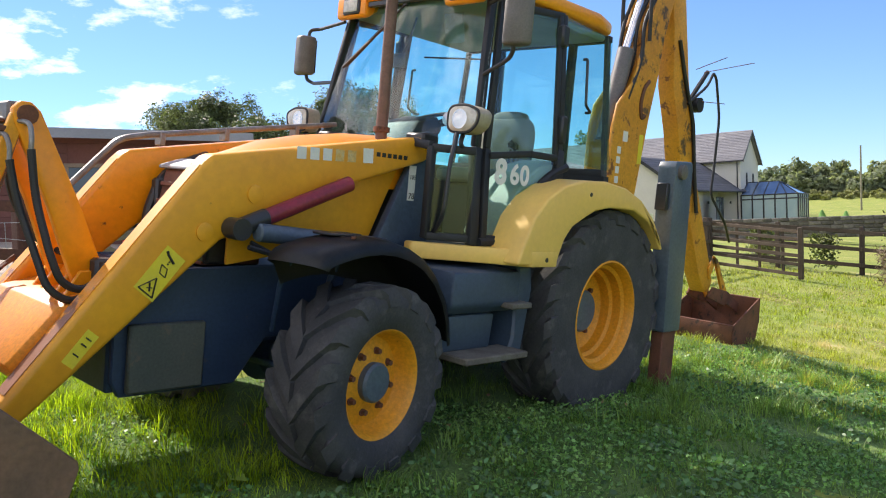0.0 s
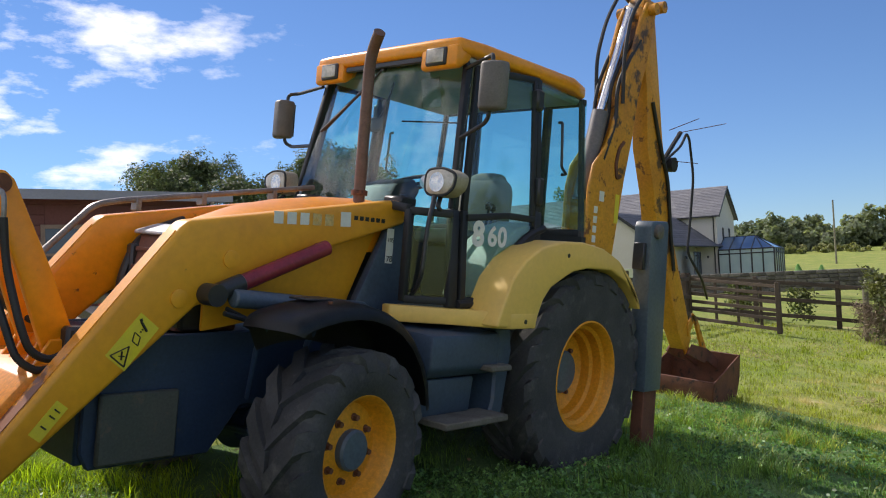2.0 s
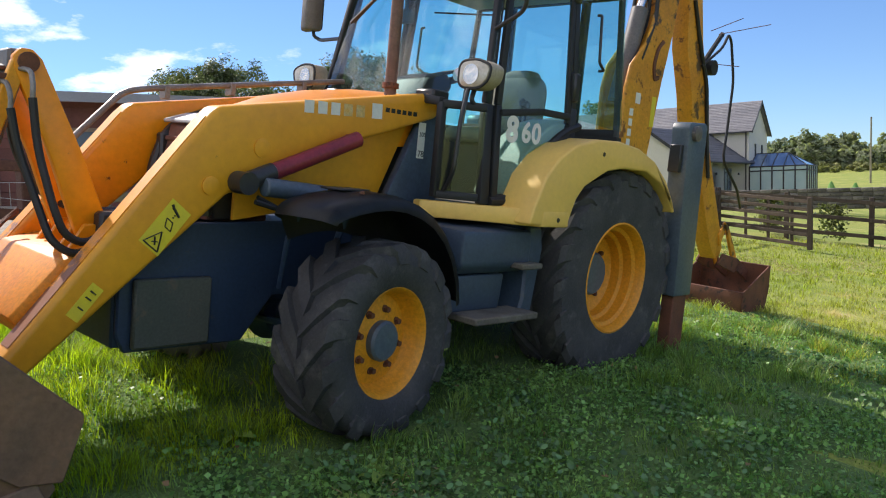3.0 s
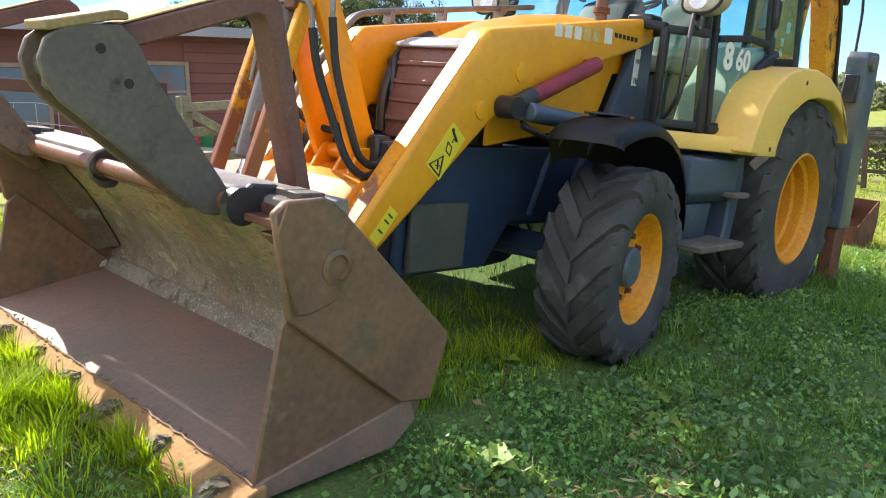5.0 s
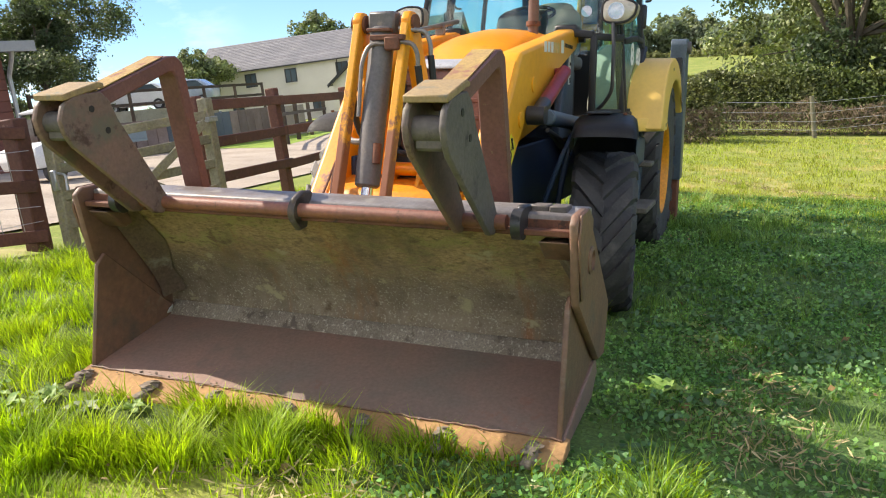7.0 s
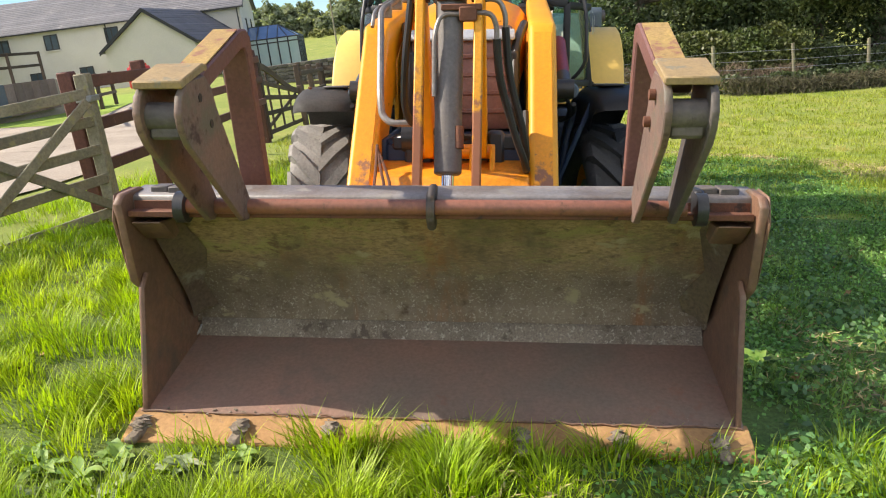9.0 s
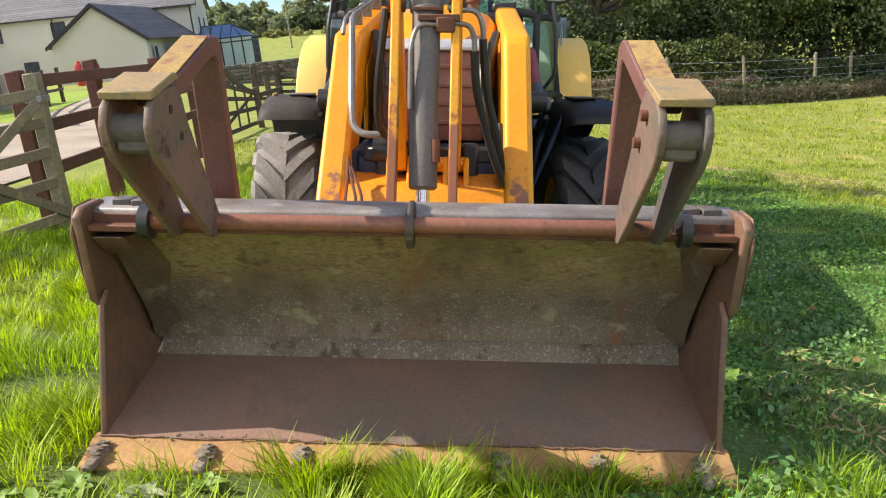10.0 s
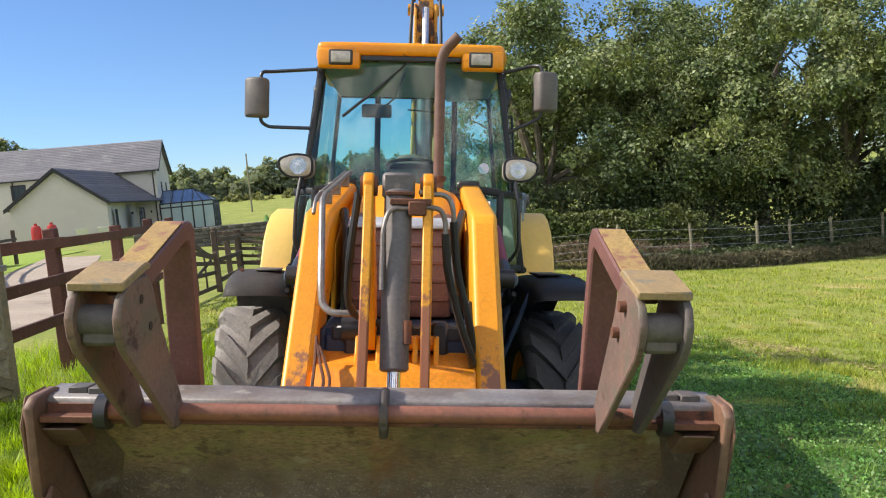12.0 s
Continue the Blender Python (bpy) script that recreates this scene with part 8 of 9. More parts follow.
def cards(name, centres, size, seed, material, ratio=0.6, up=0.3, face=None, oval=False):
    """A mesh of many small leaves, one folded diamond at each centre."""
    rng = np.random.default_rng(seed)
    n = len(centres)
    d = rng.normal(size=(n, 3))
    if face is not None:
        # leaves turned mostly to the outside of their clump
        out = face + 0.6 * rng.normal(size=(n, 3))
        out /= np.linalg.norm(out, axis=1, keepdims=True)
        d -= out * (d * out).sum(1, keepdims=True)
    d /= np.linalg.norm(d, axis=1, keepdims=True)
    e = rng.normal(size=(n, 3))
    e[:, 2] *= 1 - up
    if face is not None:
        e = np.cross(out, d) + 0.02 * e
    e -= d * (e * d).sum(1, keepdims=True)
    e /= np.linalg.norm(e, axis=1, keepdims=True)
    s = size * rng.uniform(0.6, 1.4, (n, 1))
    nrm = np.cross(d, e)
    a, b = centres - e * s, centres + e * s
    c, f = centres + d * s * ratio + nrm * s * 0.15, centres - d * s * ratio + nrm * s * 0.15
    corners = 4
    verts = np.stack([a, c, b, f], 1).reshape(-1, 3)
    if oval:
        corners = 6
        lift = nrm * s * 0.18
        verts = np.stack([a, centres - e * s * 0.45 + d * s * ratio * 0.9 + lift, centres + e * s * 0.5 + d * s * ratio * 0.8 + lift, b,
                          centres + e * s * 0.5 - d * s * ratio * 0.8 + lift, centres - e * s * 0.45 - d * s * ratio * 0.9 + lift], 1).reshape(-1, 3)
    me = bpy.data.meshes.new(name)
    me.vertices.add(corners * n)
    me.vertices.foreach_set("co", verts.astype(np.float32).ravel())
    me.loops.add(corners * n)
    me.loops.foreach_set("vertex_index", np.arange(corners * n, dtype=np.int32))
    me.polygons.add(n)
    me.polygons.foreach_set("loop_start", np.arange(0, corners * n, corners, dtype=np.int32))
    me.polygons.foreach_set("loop_total", np.full(n, corners, dtype=np.int32))
    me.update(calc_edges=True)
    me.materials.append(material)
    return me


def crown_points(rng, blobs, n, sprays=12):
    """Leaf places gathered in many small flattened sprays on the outsides of the clumps, with gaps between them."""
    blobs = np.array(blobs)
    at = np.repeat(blobs, sprays, axis=0)
    d = rng.normal(size=(len(at), 3))
    d /= np.linalg.norm(d, axis=1, keepdims=True)
    tips = at[:, :3] + d * [1, 1, 0.8] * (at[:, 3:] * rng.uniform(0.55, 1.15, (len(at), 1)))
    size = at[:, 3] * rng.uniform(0.22, 0.42, len(at))
    pick = rng.choice(len(at), n, p=size ** 2 / (size ** 2).sum())
    o = np.clip(rng.normal(size=(n, 3)), -1.7, 1.7) * size[pick, None] * [1.0, 1.0, 0.6]
    droop = 0.35 * (o[:, 0] ** 2 + o[:, 1] ** 2) / size[pick]
    o[:, 2] -= droop
    return tips[pick] + o, d[pick] + [0, 0, 0.5]


def tree(name, x, y, height, radius, seed, material, label, leaves=16000, leaf=0.12, low=0.25, lean=0.0, base=None):
    root = thing(name, Matrix.Translation((x, y, lie(x, y) if base is None else base)), label, "tree", "trees beyond the field")
    rng = np.random.default_rng(seed)
    rnd = random.Random(seed)
    bm = B()
    fork = height * (low + 0.08)
    tube(bm, [(0, 0, -0.3), (0.05, 0.02, fork * 0.5), (0.1 * lean, 0.05, fork), (0.2 * lean, 0.1, height * 0.75)], height * 0.035, 9, 0.3, height * 0.008)
    blobs = []
    for k in range(11):
        t = 2 * math.pi * k / 11 + rnd.uniform(-0.3, 0.3)
        h = height * rnd.uniform(low + 0.12, 0.86)
        spread = radius * (0.95 - 0.55 * abs(h / height - 0.5)) * rnd.uniform(0.6, 0.95)
        tip = Vector((math.cos(t) * spread, math.sin(t) * spread, h))
        z0 = fork * rnd.uniform(0.8, 1.5)
        tube(bm, [(0.05, 0.03, z0), tip * 0.45 + Vector((0, 0, (z0 + h) * 0.28)), tip], height * 0.012, 6, 0.3, 0.02)
        for _ in range(4):
            o = Vector((rnd.gauss(0, 1), rnd.gauss(0, 1), rnd.gauss(0, 0.7))) * radius * 0.22
            blobs.append((*(tip + o), radius * rnd.uniform(0.12, 0.27)))
    for k in range(22):
        t, h = rnd.uniform(0, 6.28), height * rnd.uniform(low + 0.15, 0.97)
        r = radius * 0.6 * math.sqrt(max(0.05, 1 - (h / height) ** 3)) * rnd.random()
        blobs.append((math.cos(t) * r, math.sin(t) * r, h, radius * rnd.uniform(0.12, 0.25)))
    part("trunk", bm, bark, root, "branching grey-brown trunk")
    places, face = crown_points(rng, blobs, leaves)
    ob = new("crown", cards("crown", places, leaf, seed, material, face=face))
    ob.parent = root
    return root


wood_a = tree("broadleaf_tree", -27.5, 5.2, 10.6, 4.2, 21, ash_leaf, "tall green broadleaf tree at the field edge", 40000, 0.080, 0.12)
wood_b = tree("broadleaf_tree", -27.5, 9.6, 11.0, 4.0, 22, ash_leaf, "tall green broadleaf tree at the field edge", 40000, 0.080, 0.16)
wood_c = tree("broadleaf_tree", -27.0, 14.0, 11.0, 4.0, 23, ash_leaf, "tall broadleaf tree thick with leaves at the field edge", 40000, 0.080, 0.14)
spots = [(wood_a, -28.5, 18.3, 40, 1.08), (wood_b, -29.5, 23.0, 90, 1.0), (wood_c, -33.0, 7.0, 150, 1.1), (wood_a, -34.0, 13.5, 200, 1.15),
         (wood_c, -26.0, 20.5, 330, 0.85), (wood_c, -26.5, 11.8, 200, 0.75)]
for ob, x, y, turn, k in spots:
    copy_thing(ob, Matrix.Translation((x, y, lie(x, y))) @ pose(0, 0, 0, 0, 0, turn) @ Matrix.Scale(k, 4))
oak = tree("oak_tree", -29.8, -35.4, 7.4, 4.0, 31, oak_leaf, "spreading dark oak beside the parked cars", 50000, 0.085, 0.2, 0.0, 2.35)
copy_thing(oak, Matrix.Translation((-22.8, -37.5, 2.35)) @ pose(0, 0, 0, 0, 0, 130) @ Matrix.Scale(0.95, 4))
far_oak = tree("oak_tree", -55.2, -44.6, 7.3, 2.9, 33, ash_leaf, "rounded oak beyond the long white house", 16000, 0.12, 0.2)
for x, y, turn, k in ((-48.7, -49.8, 80, 0.6), (-82.0, -46.0, 20, 1.62), (-88.0, -35.0, 250, 1.22)):
    copy_thing(far_oak, Matrix.Translation((x, y, lie(x, y))) @ pose(0, 0, 0, 0, 0, turn) @ Matrix.Scale(k, 4))


def hedge_mass(name, line, width, height, n, leaf, material, seed, label, category, base=0.0, ragged=0.3):
    """Leaves filling a ragged bank along a line."""
    rng = np.random.default_rng(seed)
    pts = np.array(line, float)
    seg = np.linalg.norm(np.diff(pts, axis=0), axis=1)
    at = np.r_[0, np.cumsum(seg)]
    s = rng.uniform(0, at[-1], n)
    x, y = np.interp(s, at, pts[:, 0]), np.interp(s, at, pts[:, 1])
    wave = np.array([noise.noise(Vector((v * 0.55, seed, 0.0))) + 0.5 * noise.noise(Vector((v * 1.9, seed, 3.0))) for v in np.linspace(0, at[-1], 400)])
    h = height * (1 + ragged * np.interp(s, np.linspace(0, at[-1], 400), wave))
    u = rng.uniform(0, 1, n) ** 0.7
    side = rng.normal(0, width * 0.36, n) * np.sqrt(1.05 - u)
    x, y = x + side, y + side * 0.3 + rng.normal(0, 0.1, n)
    z = lie_many(x, y) + base + u * h
    ob = new(name, cards(name, np.stack([x, y, z], 1), leaf, seed, material, 0.07 if material in (bramble, dry_stem) else 0.6, -1.5 if material in (bramble, dry_stem) else 0.3))
    tagged(ob, label, category, "", "stuff")


hedge_line = [(-21.6, -0.8), (-22.6, 1.0), (-22.9, 4.0), (-23.0, 7.0), (-23.4, 10.0), (-24.4, 13.0), (-25.5, 16.0), (-26.8, 19.0), (-28.5, 23.0)]
hedge_mass("hedge", hedge_line[:5], 1.5, 1.75, 26000, 0.06, hedge_leaf, 41, "ragged green hedge along the field edge", "hedge", 0.25, 0.18)
# This stretch takes the darker oak leaf: tree shade is put into its colour.
hedge_mass("hedge", hedge_line[4:], 1.3, 1.0, 18000, 0.06, oak_leaf, 48, "low hedge below the tall trees, leaf darkened for their shade", "hedge", 0.2, 0.4)
hedge_mass("bramble_bank", [(x + 0.9, y) for x, y in hedge_line[:5]], 0.8, 0.85, 9000, 0.13, bramble, 42, "dry brown brambles at the foot of the hedge", "bramble", 0.0, 0.5)
hedge_mass("dry_bank", [(x + 1.9, y) for x, y in hedge_line[3:]], 0.7, 0.5, 12000, 0.14, dry_stem, 47, "dry grey-brown grass and stems on the bank below the fence", "bank", 0.0, 0.4)
hedge_mass("ivy_bank", [(x + 1.5, y) for x, y in hedge_line[3:]], 0.7, 0.65, 12000, 0.06, oak_leaf, 46, "dark green ivy and weeds at the fence foot", "ivy", 0.0, 0.5)
hedge_mass("undergrowth", [(-25.6, 3.4), (-26, 5), (-26, 8), (-26.5, 11), (-27, 14), (-28, 19), (-30, 25)], 2.5, 3.0, 32000, 0.085, oak_leaf, 43, "dark undergrowth below the trees", "undergrowth", 0.0, 0.5)
hedge_mass("shrub", [(-18.6, -0.9), (-18.9, 0.0), (-19.4, 0.9)], 1.5, 1.75, 7000, 0.05, hedge_leaf, 44, "straggly shrub by the fence post", "shrub", 0.1, 0.5)
hedge_mass("shrub_bramble", [(-18.0, -1.0), (-18.3, 0.0), (-18.9, 0.9)], 0.9, 1.0, 4000, 0.11, bramble, 45, "dry brown stems under the shrub", "bramble", 0.0, 0.5)
for k, (x, y) in enumerate(((-20.3, -4.9), (-20.8, -3.4), (-21.2, -5.3))):
    hedge_mass("sapling", [(x, y), (x - 0.3, y + 0.5)], 0.5, 0.95, 700, 0.05, hedge_leaf, 60 + k, "small leafy sapling by the paddock fence", "sapling", 0.1, 0.3)


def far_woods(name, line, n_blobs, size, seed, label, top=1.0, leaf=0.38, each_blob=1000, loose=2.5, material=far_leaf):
    rng = np.random.default_rng(seed)
    pts = np.array(line, float)
    blobs = []
    for _ in range(n_blobs):
        k = rng.uniform(0, len(pts) - 1.001)
        i, f = int(k), k % 1
        p = pts[i] * (1 - f) + pts[i + 1] * f + rng.normal(0, loose, 2)
        r = size * rng.uniform(0.6, 1.3)
        g = lie(p[0], p[1])
        for _ in range(9):
            o = rng.normal(0, 0.5, 3) * r
            blobs.append((p[0] + o[0], p[1] + o[1], g + r * 1.1 * top + o[2] * 0.9, r * rng.uniform(0.3, 0.55)))
    places, face = crown_points(rng, blobs, n_blobs * each_blob, 8)
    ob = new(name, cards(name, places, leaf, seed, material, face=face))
    tagged(ob, label, "woodland", "", "stuff")


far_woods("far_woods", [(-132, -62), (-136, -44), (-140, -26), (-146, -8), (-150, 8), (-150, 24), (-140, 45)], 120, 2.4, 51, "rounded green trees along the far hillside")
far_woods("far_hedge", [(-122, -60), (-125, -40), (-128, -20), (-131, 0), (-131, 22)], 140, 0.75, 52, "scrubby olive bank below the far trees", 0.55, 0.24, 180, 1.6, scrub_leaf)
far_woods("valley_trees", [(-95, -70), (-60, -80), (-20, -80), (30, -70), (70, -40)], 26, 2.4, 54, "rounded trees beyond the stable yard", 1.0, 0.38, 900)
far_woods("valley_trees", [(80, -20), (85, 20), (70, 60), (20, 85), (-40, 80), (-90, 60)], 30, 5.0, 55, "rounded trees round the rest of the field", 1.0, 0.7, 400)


def grass(name, zones, seed, material, label):
    """Single bent blades: zones of (x0, x1, y0, y1, blades a square metre, height, width)."""
    rng = np.random.default_rng(seed)
    X, Y, H, W = [], [], [], []
    for x0, x1, y0, y1, dens, h, w in zones:
        n = int((x1 - x0) * (y1 - y0) * dens)
        x, y = rng.uniform(x0, x1, n), rng.uniform(y0, y1, n)
        tuft = np.array([noise.noise(Vector((a * 2.2, b * 2.2, 1.0))) for a, b in zip(x, y)])
        rim = np.minimum(np.minimum(x - x0, x1 - x), np.minimum(y - y0, y1 - y))
        keep = rng.uniform(0, 1, n) < (0.62 + 0.8 * tuft) * np.clip((rim + 0.5 * tuft) / 0.45, 0, 1)
        x, y, tuft = x[keep], y[keep], tuft[keep]
        X.append(x), Y.append(y)
        H.append(h * np.clip(rng.normal(0.8, 0.28, len(x)) + 0.55 * tuft, 0.25, 1.9)), W.append(w * rng.uniform(0.7, 1.3, len(x)))
    x, y, h, w = (np.concatenate(v) for v in (X, Y, H, W))
    clump = np.array([noise.noise(Vector((a * 4.5, b * 4.5, 4.0))) for a, b in zip(x, y)])
    sway = np.array([noise.noise(Vector((a * 3.0, b * 3.0, 9.0))) for a, b in zip(x, y)])
    # blades fall outward from the mounds in which they grow
    gx = np.array([noise.noise(Vector((a * 4.5 + 0.2, b * 4.5, 4.0))) for a, b in zip(x, y)]) - clump
    gy = np.array([noise.noise(Vector((a * 4.5, b * 4.5 + 0.2, 4.0))) for a, b in zip(x, y)]) - clump
    h *= np.clip(1.0 + 1.9 * clump, 0.22, 2.1)
    # none inside the tyres, and none through the bucket
    hub = ((np.abs(x) < 0.3) | (np.abs(x + 2.13) < 0.4)) & (np.abs(np.abs(y) - 0.84) < 0.2)
    scoop = (x > 1.55) & (x < 2.34) & (np.abs(y) < 1.16)
    h = np.minimum(np.where(scoop | hub, np.minimum(h, 0.02), h), 0.165)
    n = len(x)
    t = np.arctan2(-gy, -gx) + rng.normal(0, 0.9, n) + 1.5 * sway
    bend = h * rng.uniform(0.25, 1.15, n)
    z = lie_many(x, y) - 0.004
    sx, sy = -np.sin(t) * w / 2, np.cos(t) * w / 2
    bx, by = np.cos(t) * bend, np.sin(t) * bend
    v = np.empty((n, 5, 3))
    v[:, 0] = np.stack([x - sx, y - sy, z], 1)
    v[:, 1] = np.stack([x + sx, y + sy, z], 1)
    v[:, 2] = np.stack([x + bx * 0.35 + sx * 0.8, y + by * 0.35 + sy * 0.8, z + h * 0.6], 1)
    v[:, 3] = np.stack([x + bx * 0.35 - sx * 0.8, y + by * 0.35 - sy * 0.8, z + h * 0.6], 1)
    v[:, 4] = np.stack([x + bx, y + by, z + h], 1)
    base = np.arange(n)[:, None] * 5
    loops = np.concatenate([base + [0, 1, 2, 3], base + [3, 2, 4]], 1).astype(np.int32)
    me = bpy.data.meshes.new(name)
    me.vertices.add(5 * n)
    me.vertices.foreach_set("co", v.astype(np.float32).ravel())
    me.loops.add(7 * n)
    me.loops.foreach_set("vertex_index", loops.ravel())
    me.polygons.add(2 * n)
    start = (np.arange(n)[:, None] * 7 + [0, 4]).astype(np.int32)
    me.polygons.foreach_set("loop_start", start.ravel())
    me.polygons.foreach_set("loop_total", np.tile(np.array([4, 3], np.int32), n))
    me.update(calc_edges=True)
    me.materials.append(material)
    tagged(new(name, me), label, "grass", "", "stuff")


grass("lush_grass", [(2.05, 3.7, -2.6, 1.6, 5200, 0.06, 0.005), (2.0, 2.8, -1.4, 1.3, 7500, 0.095, 0.0052), (1.9, 2.95, -1.35, 1.15, 8500, 0.11, 0.0058), (2.36, 3.1, -2.2, -0.3, 6000, 0.07, 0.0055), (-1.8, 3.6, -3.7, -0.9, 8200, 0.10, 0.0055), (-0.2, 2.3, -1.5, 1.0, 4200, 0.10, 0.005), (2.9, 5.8, -3.0, 3.0, 1800, 0.05, 0.005), (-5.0, -1.5, -4.6, -1.2, 1800, 0.16, 0.006)], 71, blade_mat, "long bright green grass round the bucket")
grass("short_grass", [(-4.0, 5.4, 3.0, 6.0, 1900, 0.055, 0.0055), (2.8, 5.4, 1.6, 4.0, 2400, 0.05, 0.005), (-8.0, -3.0, -3.5, 8.2, 1700, 0.048, 0.007), (-14.4, -7.6, -4.2, 12.0, 750, 0.05, 0.011), (-21.0, -14.0, -4.5, 13.0, 300, 0.06, 0.015), (-23, -14, 13, 18, 90, 0.07, 0.02)], 72, field_blade, "short yellow-green field grass")


grass("shade_grass", [(-5.8, 4.0, 0.3, 4.0, 2900, 0.055, 0.0045), (-3.2, 2.0, -1.2, 1.0, 900, 0.07, 0.005), (-0.4, 0.5, 1.0, 1.6, 1500, 0.14, 0.006), (-3.4, -1.4, 0.9, 2.1, 1700, 0.12, 0.006), (-5.2, -3.0, 0.2, 1.6, 900, 0.10, 0.006)], 73, weed_blade, "short grass among the clover, its green darkened for shade")


def clover():
    rng = np.random.default_rng(77)
    pts = []
    for x0, x1, y0, y1, n in ((-3.0, 3.0, 0.5, 4.2, 98000), (-5.6, -2.2, 0.2, 3.8, 18000), (0.0, 2.2, -1.2, 1.4, 9000), (2.0, 4.6, 0.4, 3.0, 14000)):
        x, y = rng.uniform(x0, x1, n), rng.uniform(y0, y1, n)
        k = np.array([noise.noise(Vector((a * 1.7, b * 1.7, 7.0))) for a, b in zip(x, y)])
        rim = np.minimum(np.minimum(x - x0, x1 - x), np.minimum(y - y0, y1 - y))
        ok = rng.uniform(0, 1, n) < (0.55 + 1.2 * k) * np.clip((rim + 0.8 * k) / 0.6, 0, 1)
        x, y = x[ok], y[ok]
        pts.append(np.stack([x, y, lie_many(x, y) + rng.uniform(0.01, 0.055, len(x))], 1))
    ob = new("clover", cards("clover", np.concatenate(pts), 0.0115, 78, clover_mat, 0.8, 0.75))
    tagged(ob, "low dark green clover and weeds in the shade", "clover", "", "stuff")


clover()


def broad_weeds():
    """Flat rosettes of broad-leaved weeds among the clover."""
    rng = np.random.default_rng(85)
    pts = []
    for x0, x1, y0, y1, n in ((-1.6, 1.3, 1.05, 2.5, 700), (1.0, 2.4, 1.25, 1.6, 120), (-4.6, -1.6, 1.1, 2.6, 260)):
        x, y = rng.uniform(x0, x1, n), rng.uniform(y0, y1, n)
        k = np.array([noise.noise(Vector((a * 1.3, b * 1.3, 17.0))) for a, b in zip(x, y)])
        ok = rng.uniform(0, 1, n) < 0.35 + 1.3 * k
        x, y = np.repeat(x[ok], 6), np.repeat(y[ok], 6)
        x, y = x + rng.normal(0, 0.04, len(x)), y + rng.normal(0, 0.04, len(y))
        pts.append(np.stack([x, y, lie_many(x, y) + rng.uniform(0.03, 0.075, len(x))], 1))
    ob = new("broad_weeds", cards("broad_weeds", np.concatenate(pts), 0.017, 86, broad_leaf, 0.62, 0.72, None, True))
    tagged(ob, "broad-leaved blue-green weeds among the clover", "weeds", "", "stuff")


broad_leaf = surface("broad_weed_leaf", (0.075, 0.175, 0.06), (0.13, 0.25, 0.09), 3.0, 0.5, bump=0, mottle=0, island=0.5, through_light=0.25)
broad_weeds()


def dock_plant(x, y, seed, k=1.0, lift=0.015, material=None):
    rnd = random.Random(seed)
    root = thing("dock_plant", Matrix.Translation((x, y, lie(x, y))), "low broad-leaved dock plant in the grass", "weed", "dock plants")
    for i in range(7):
        t = 2 * math.pi * i / 7 + rnd.uniform(-0.4, 0.4)
        L, w, rise = k * rnd.uniform(0.12, 0.22), k * rnd.uniform(0.03, 0.05), rnd.uniform(0.3, 0.9)
        d, s = Vector((math.cos(t), math.sin(t), 0)), Vector((-math.sin(t), math.cos(t), 0))
        bm = B()
        rows = []
        for j in range(6):
            f = j / 5
            c = d * (L * f) + s * (L * 0.12 * math.sin(3 * f + i)) + Vector((0, 0, L * rise * (f - 0.75 * f * f) + lift + rnd.uniform(-0.1, 0.1) * w))
            ww = w * math.sin(math.pi * min(0.98, 0.12 + 0.86 * f)) ** 0.7 * rnd.uniform(0.7, 1.25)
            rows.append([bm.verts.new(c - s * ww + Vector((0, 0, ww * rnd.uniform(-0.2, 0.8)))), bm.verts.new(c), bm.verts.new(c + s * ww + Vector((0, 0, ww * rnd.uniform(-0.2, 0.8))))])
        for a, b in zip(rows, rows[1:]):
            for q in range(2):
                bm.faces.new((a[q], a[q + 1], b[q + 1], b[q]))
        part("leaf", bm, material or dock_mat, root)


for i, (x, y, k) in enumerate(((0.35, 1.35, 0.7), (0.62, 1.5, 0.6), (1.5, 1.35, 0.7), (2.45, 1.35, 0.6), (1.1, 1.8, 0.5), (0.6, 0.6, 0.8))):
    dock_plant(x, y, 300 + i, k)


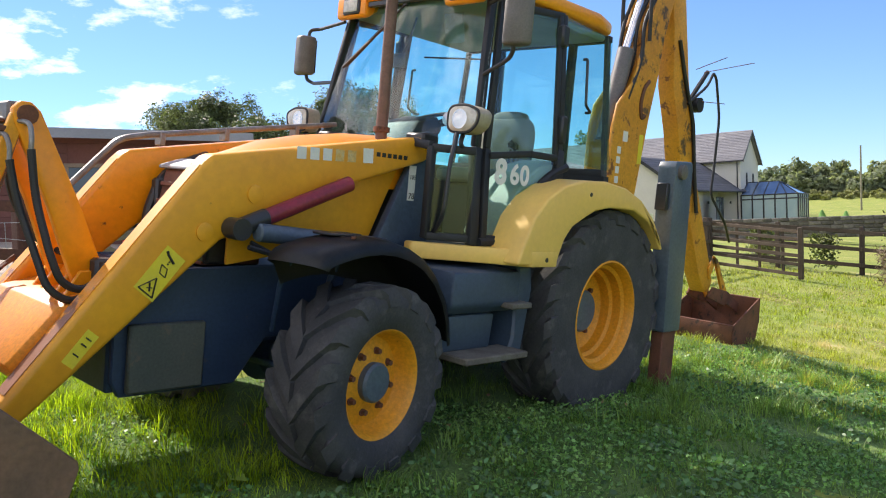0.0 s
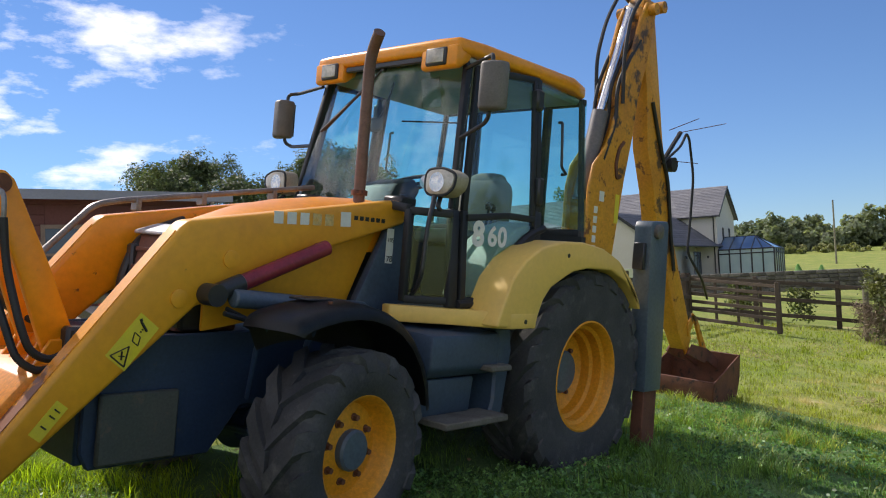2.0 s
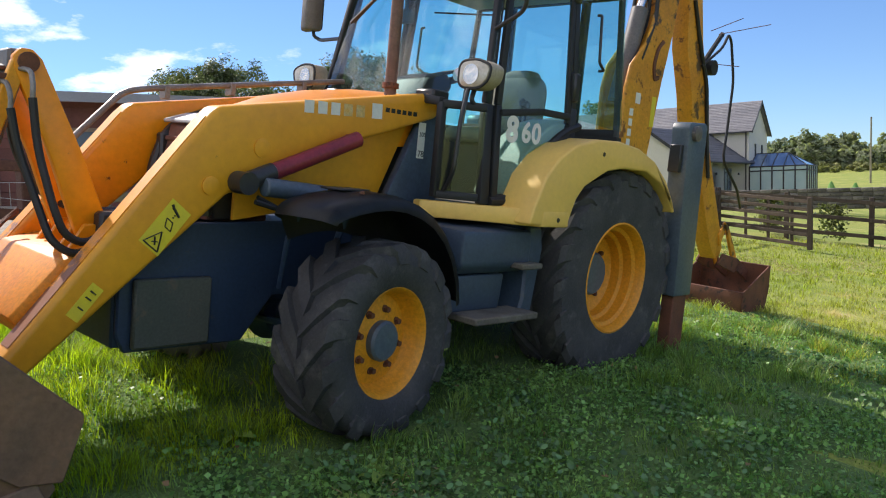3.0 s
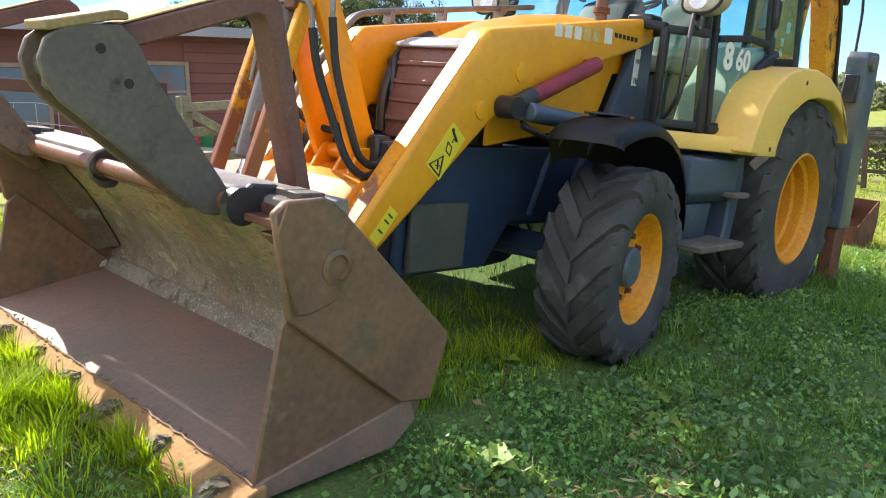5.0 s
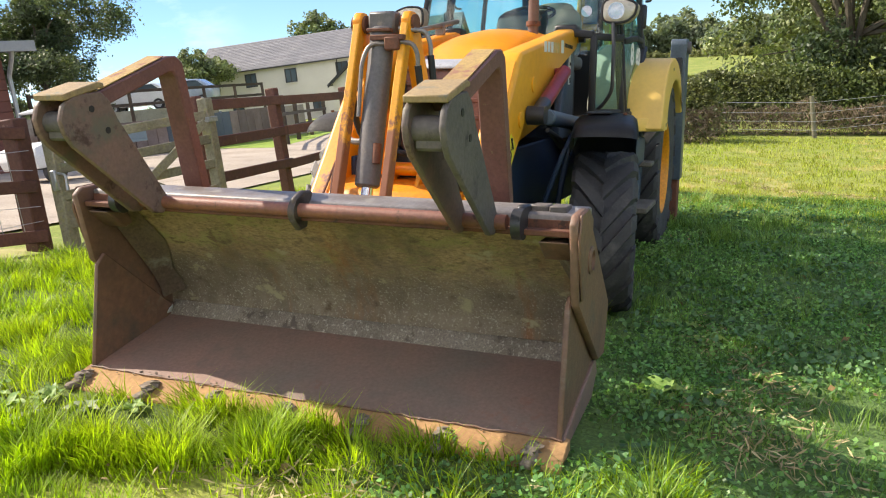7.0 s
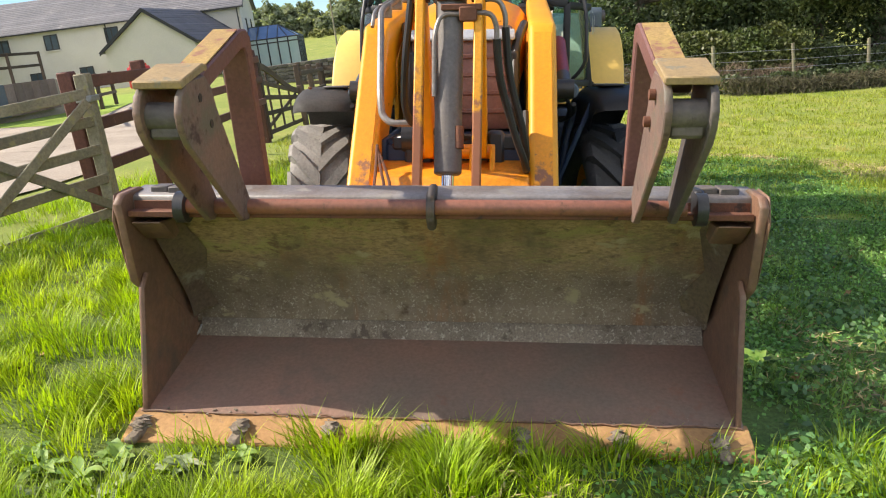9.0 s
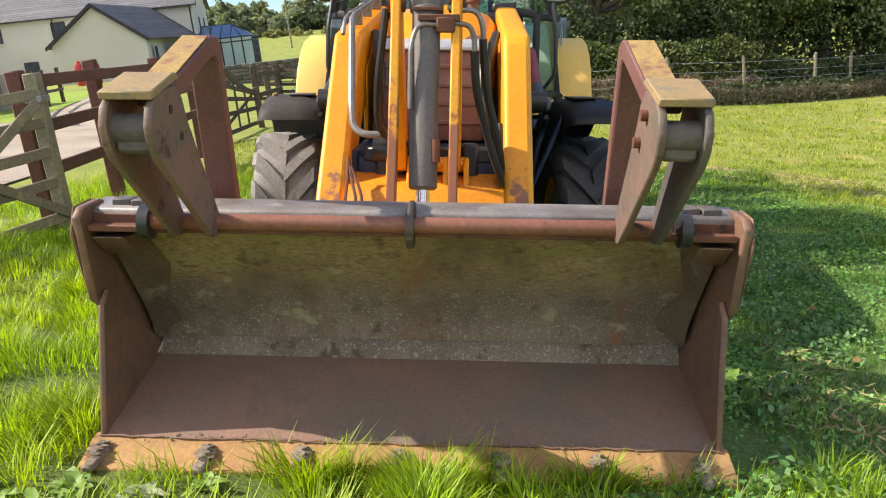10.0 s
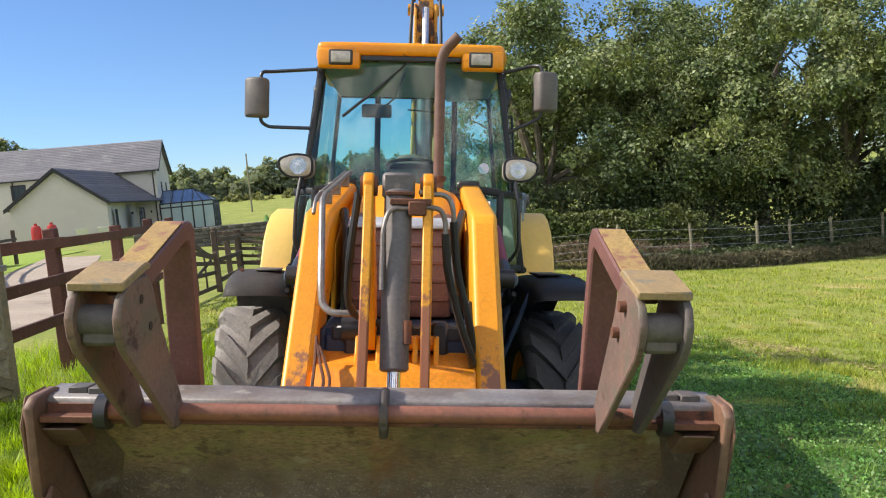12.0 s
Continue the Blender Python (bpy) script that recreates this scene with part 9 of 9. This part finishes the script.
pale_dock = surface("pale_dock_leaf", (0.20, 0.27, 0.11), (0.30, 0.33, 0.20), 6.0, 0.6, bump=0.3, fine=40, mottle=0.25, spot=(0.30, 0.20, 0.10), spot_scale=14, spot_at=0.58, through_light=0.15)
for i, (x, y, k) in enumerate(((2.50, -1.04, 0.6), (2.54, -0.80, 0.45), (2.47, -0.62, 0.45), (2.60, -1.25, 0.5), (2.70, -0.95, 0.5), (2.50, -1.34, 0.45), (2.66, -1.10, 0.6), (2.78, -1.22, 0.45))):
    dock_plant(x, y, 340 + i, k, 0.03, pale_dock if i % 3 == 1 else dock_mat)


def mown_straw():
    """Pale straw left lying in loose rows by the mower, and thin litter on worn ground."""
    rng = np.random.default_rng(95)
    pts = []
    for (x0, y0), (x1, y1), wide, n in (((-8.8, 1.1), (-6.2, 3.0), 0.16, 900), ((-6.1, 3.1), (-4.6, 4.9), 0.20, 1500), ((-4.4, 4.0), (-3.2, 5.4), 0.18, 700), ((-13.5, -2.6), (-11.5, -0.8), 0.35, 900),
                                        ((-17.0, -1.4), (-13.5, -0.6), 0.4, 700), ((2.7, 0.0), (3.0, 1.0), 0.18, 500), ((0.3, 1.5), (1.4, 1.85), 0.10, 320), ((1.5, 1.6), (2.1, 1.9), 0.14, 380)):
        f = rng.uniform(0, 1, n)
        x, y = x0 + (x1 - x0) * f + rng.normal(0, wide, n), y0 + (y1 - y0) * f + rng.normal(0, wide, n)
        pts.append(np.stack([x, y, lie_many(x, y) + rng.uniform(0.02, 0.045, n)], 1))
    ob = new("mown_straw", cards("mown_straw", np.concatenate(pts), 0.035, 96, straw_mat, 0.10, 0.97))
    tagged(ob, "pale dry straw lying in loose rows on the grass", "straw", "", "stuff")


straw_mat = surface("dry_straw", (0.44, 0.36, 0.18), (0.34, 0.27, 0.13), 3.0, 0.8, bump=0, mottle=0, island=0.4)
mown_straw()


def dry_leaves():
    rng = np.random.default_rng(91)
    n = 260
    x, y = rng.uniform(-2.5, 4.2, n), rng.uniform(-2.6, 3.6, n)
    pts = np.stack([x, y, lie_many(x, y) + 0.035], 1)
    ob = new("dry_leaves", cards("dry_leaves", pts, 0.022, 92, dead_leaf, 0.6, 0.9))
    tagged(ob, "scattered dry brown leaves on the grass", "leaves", "", "stuff")


dry_leaves()
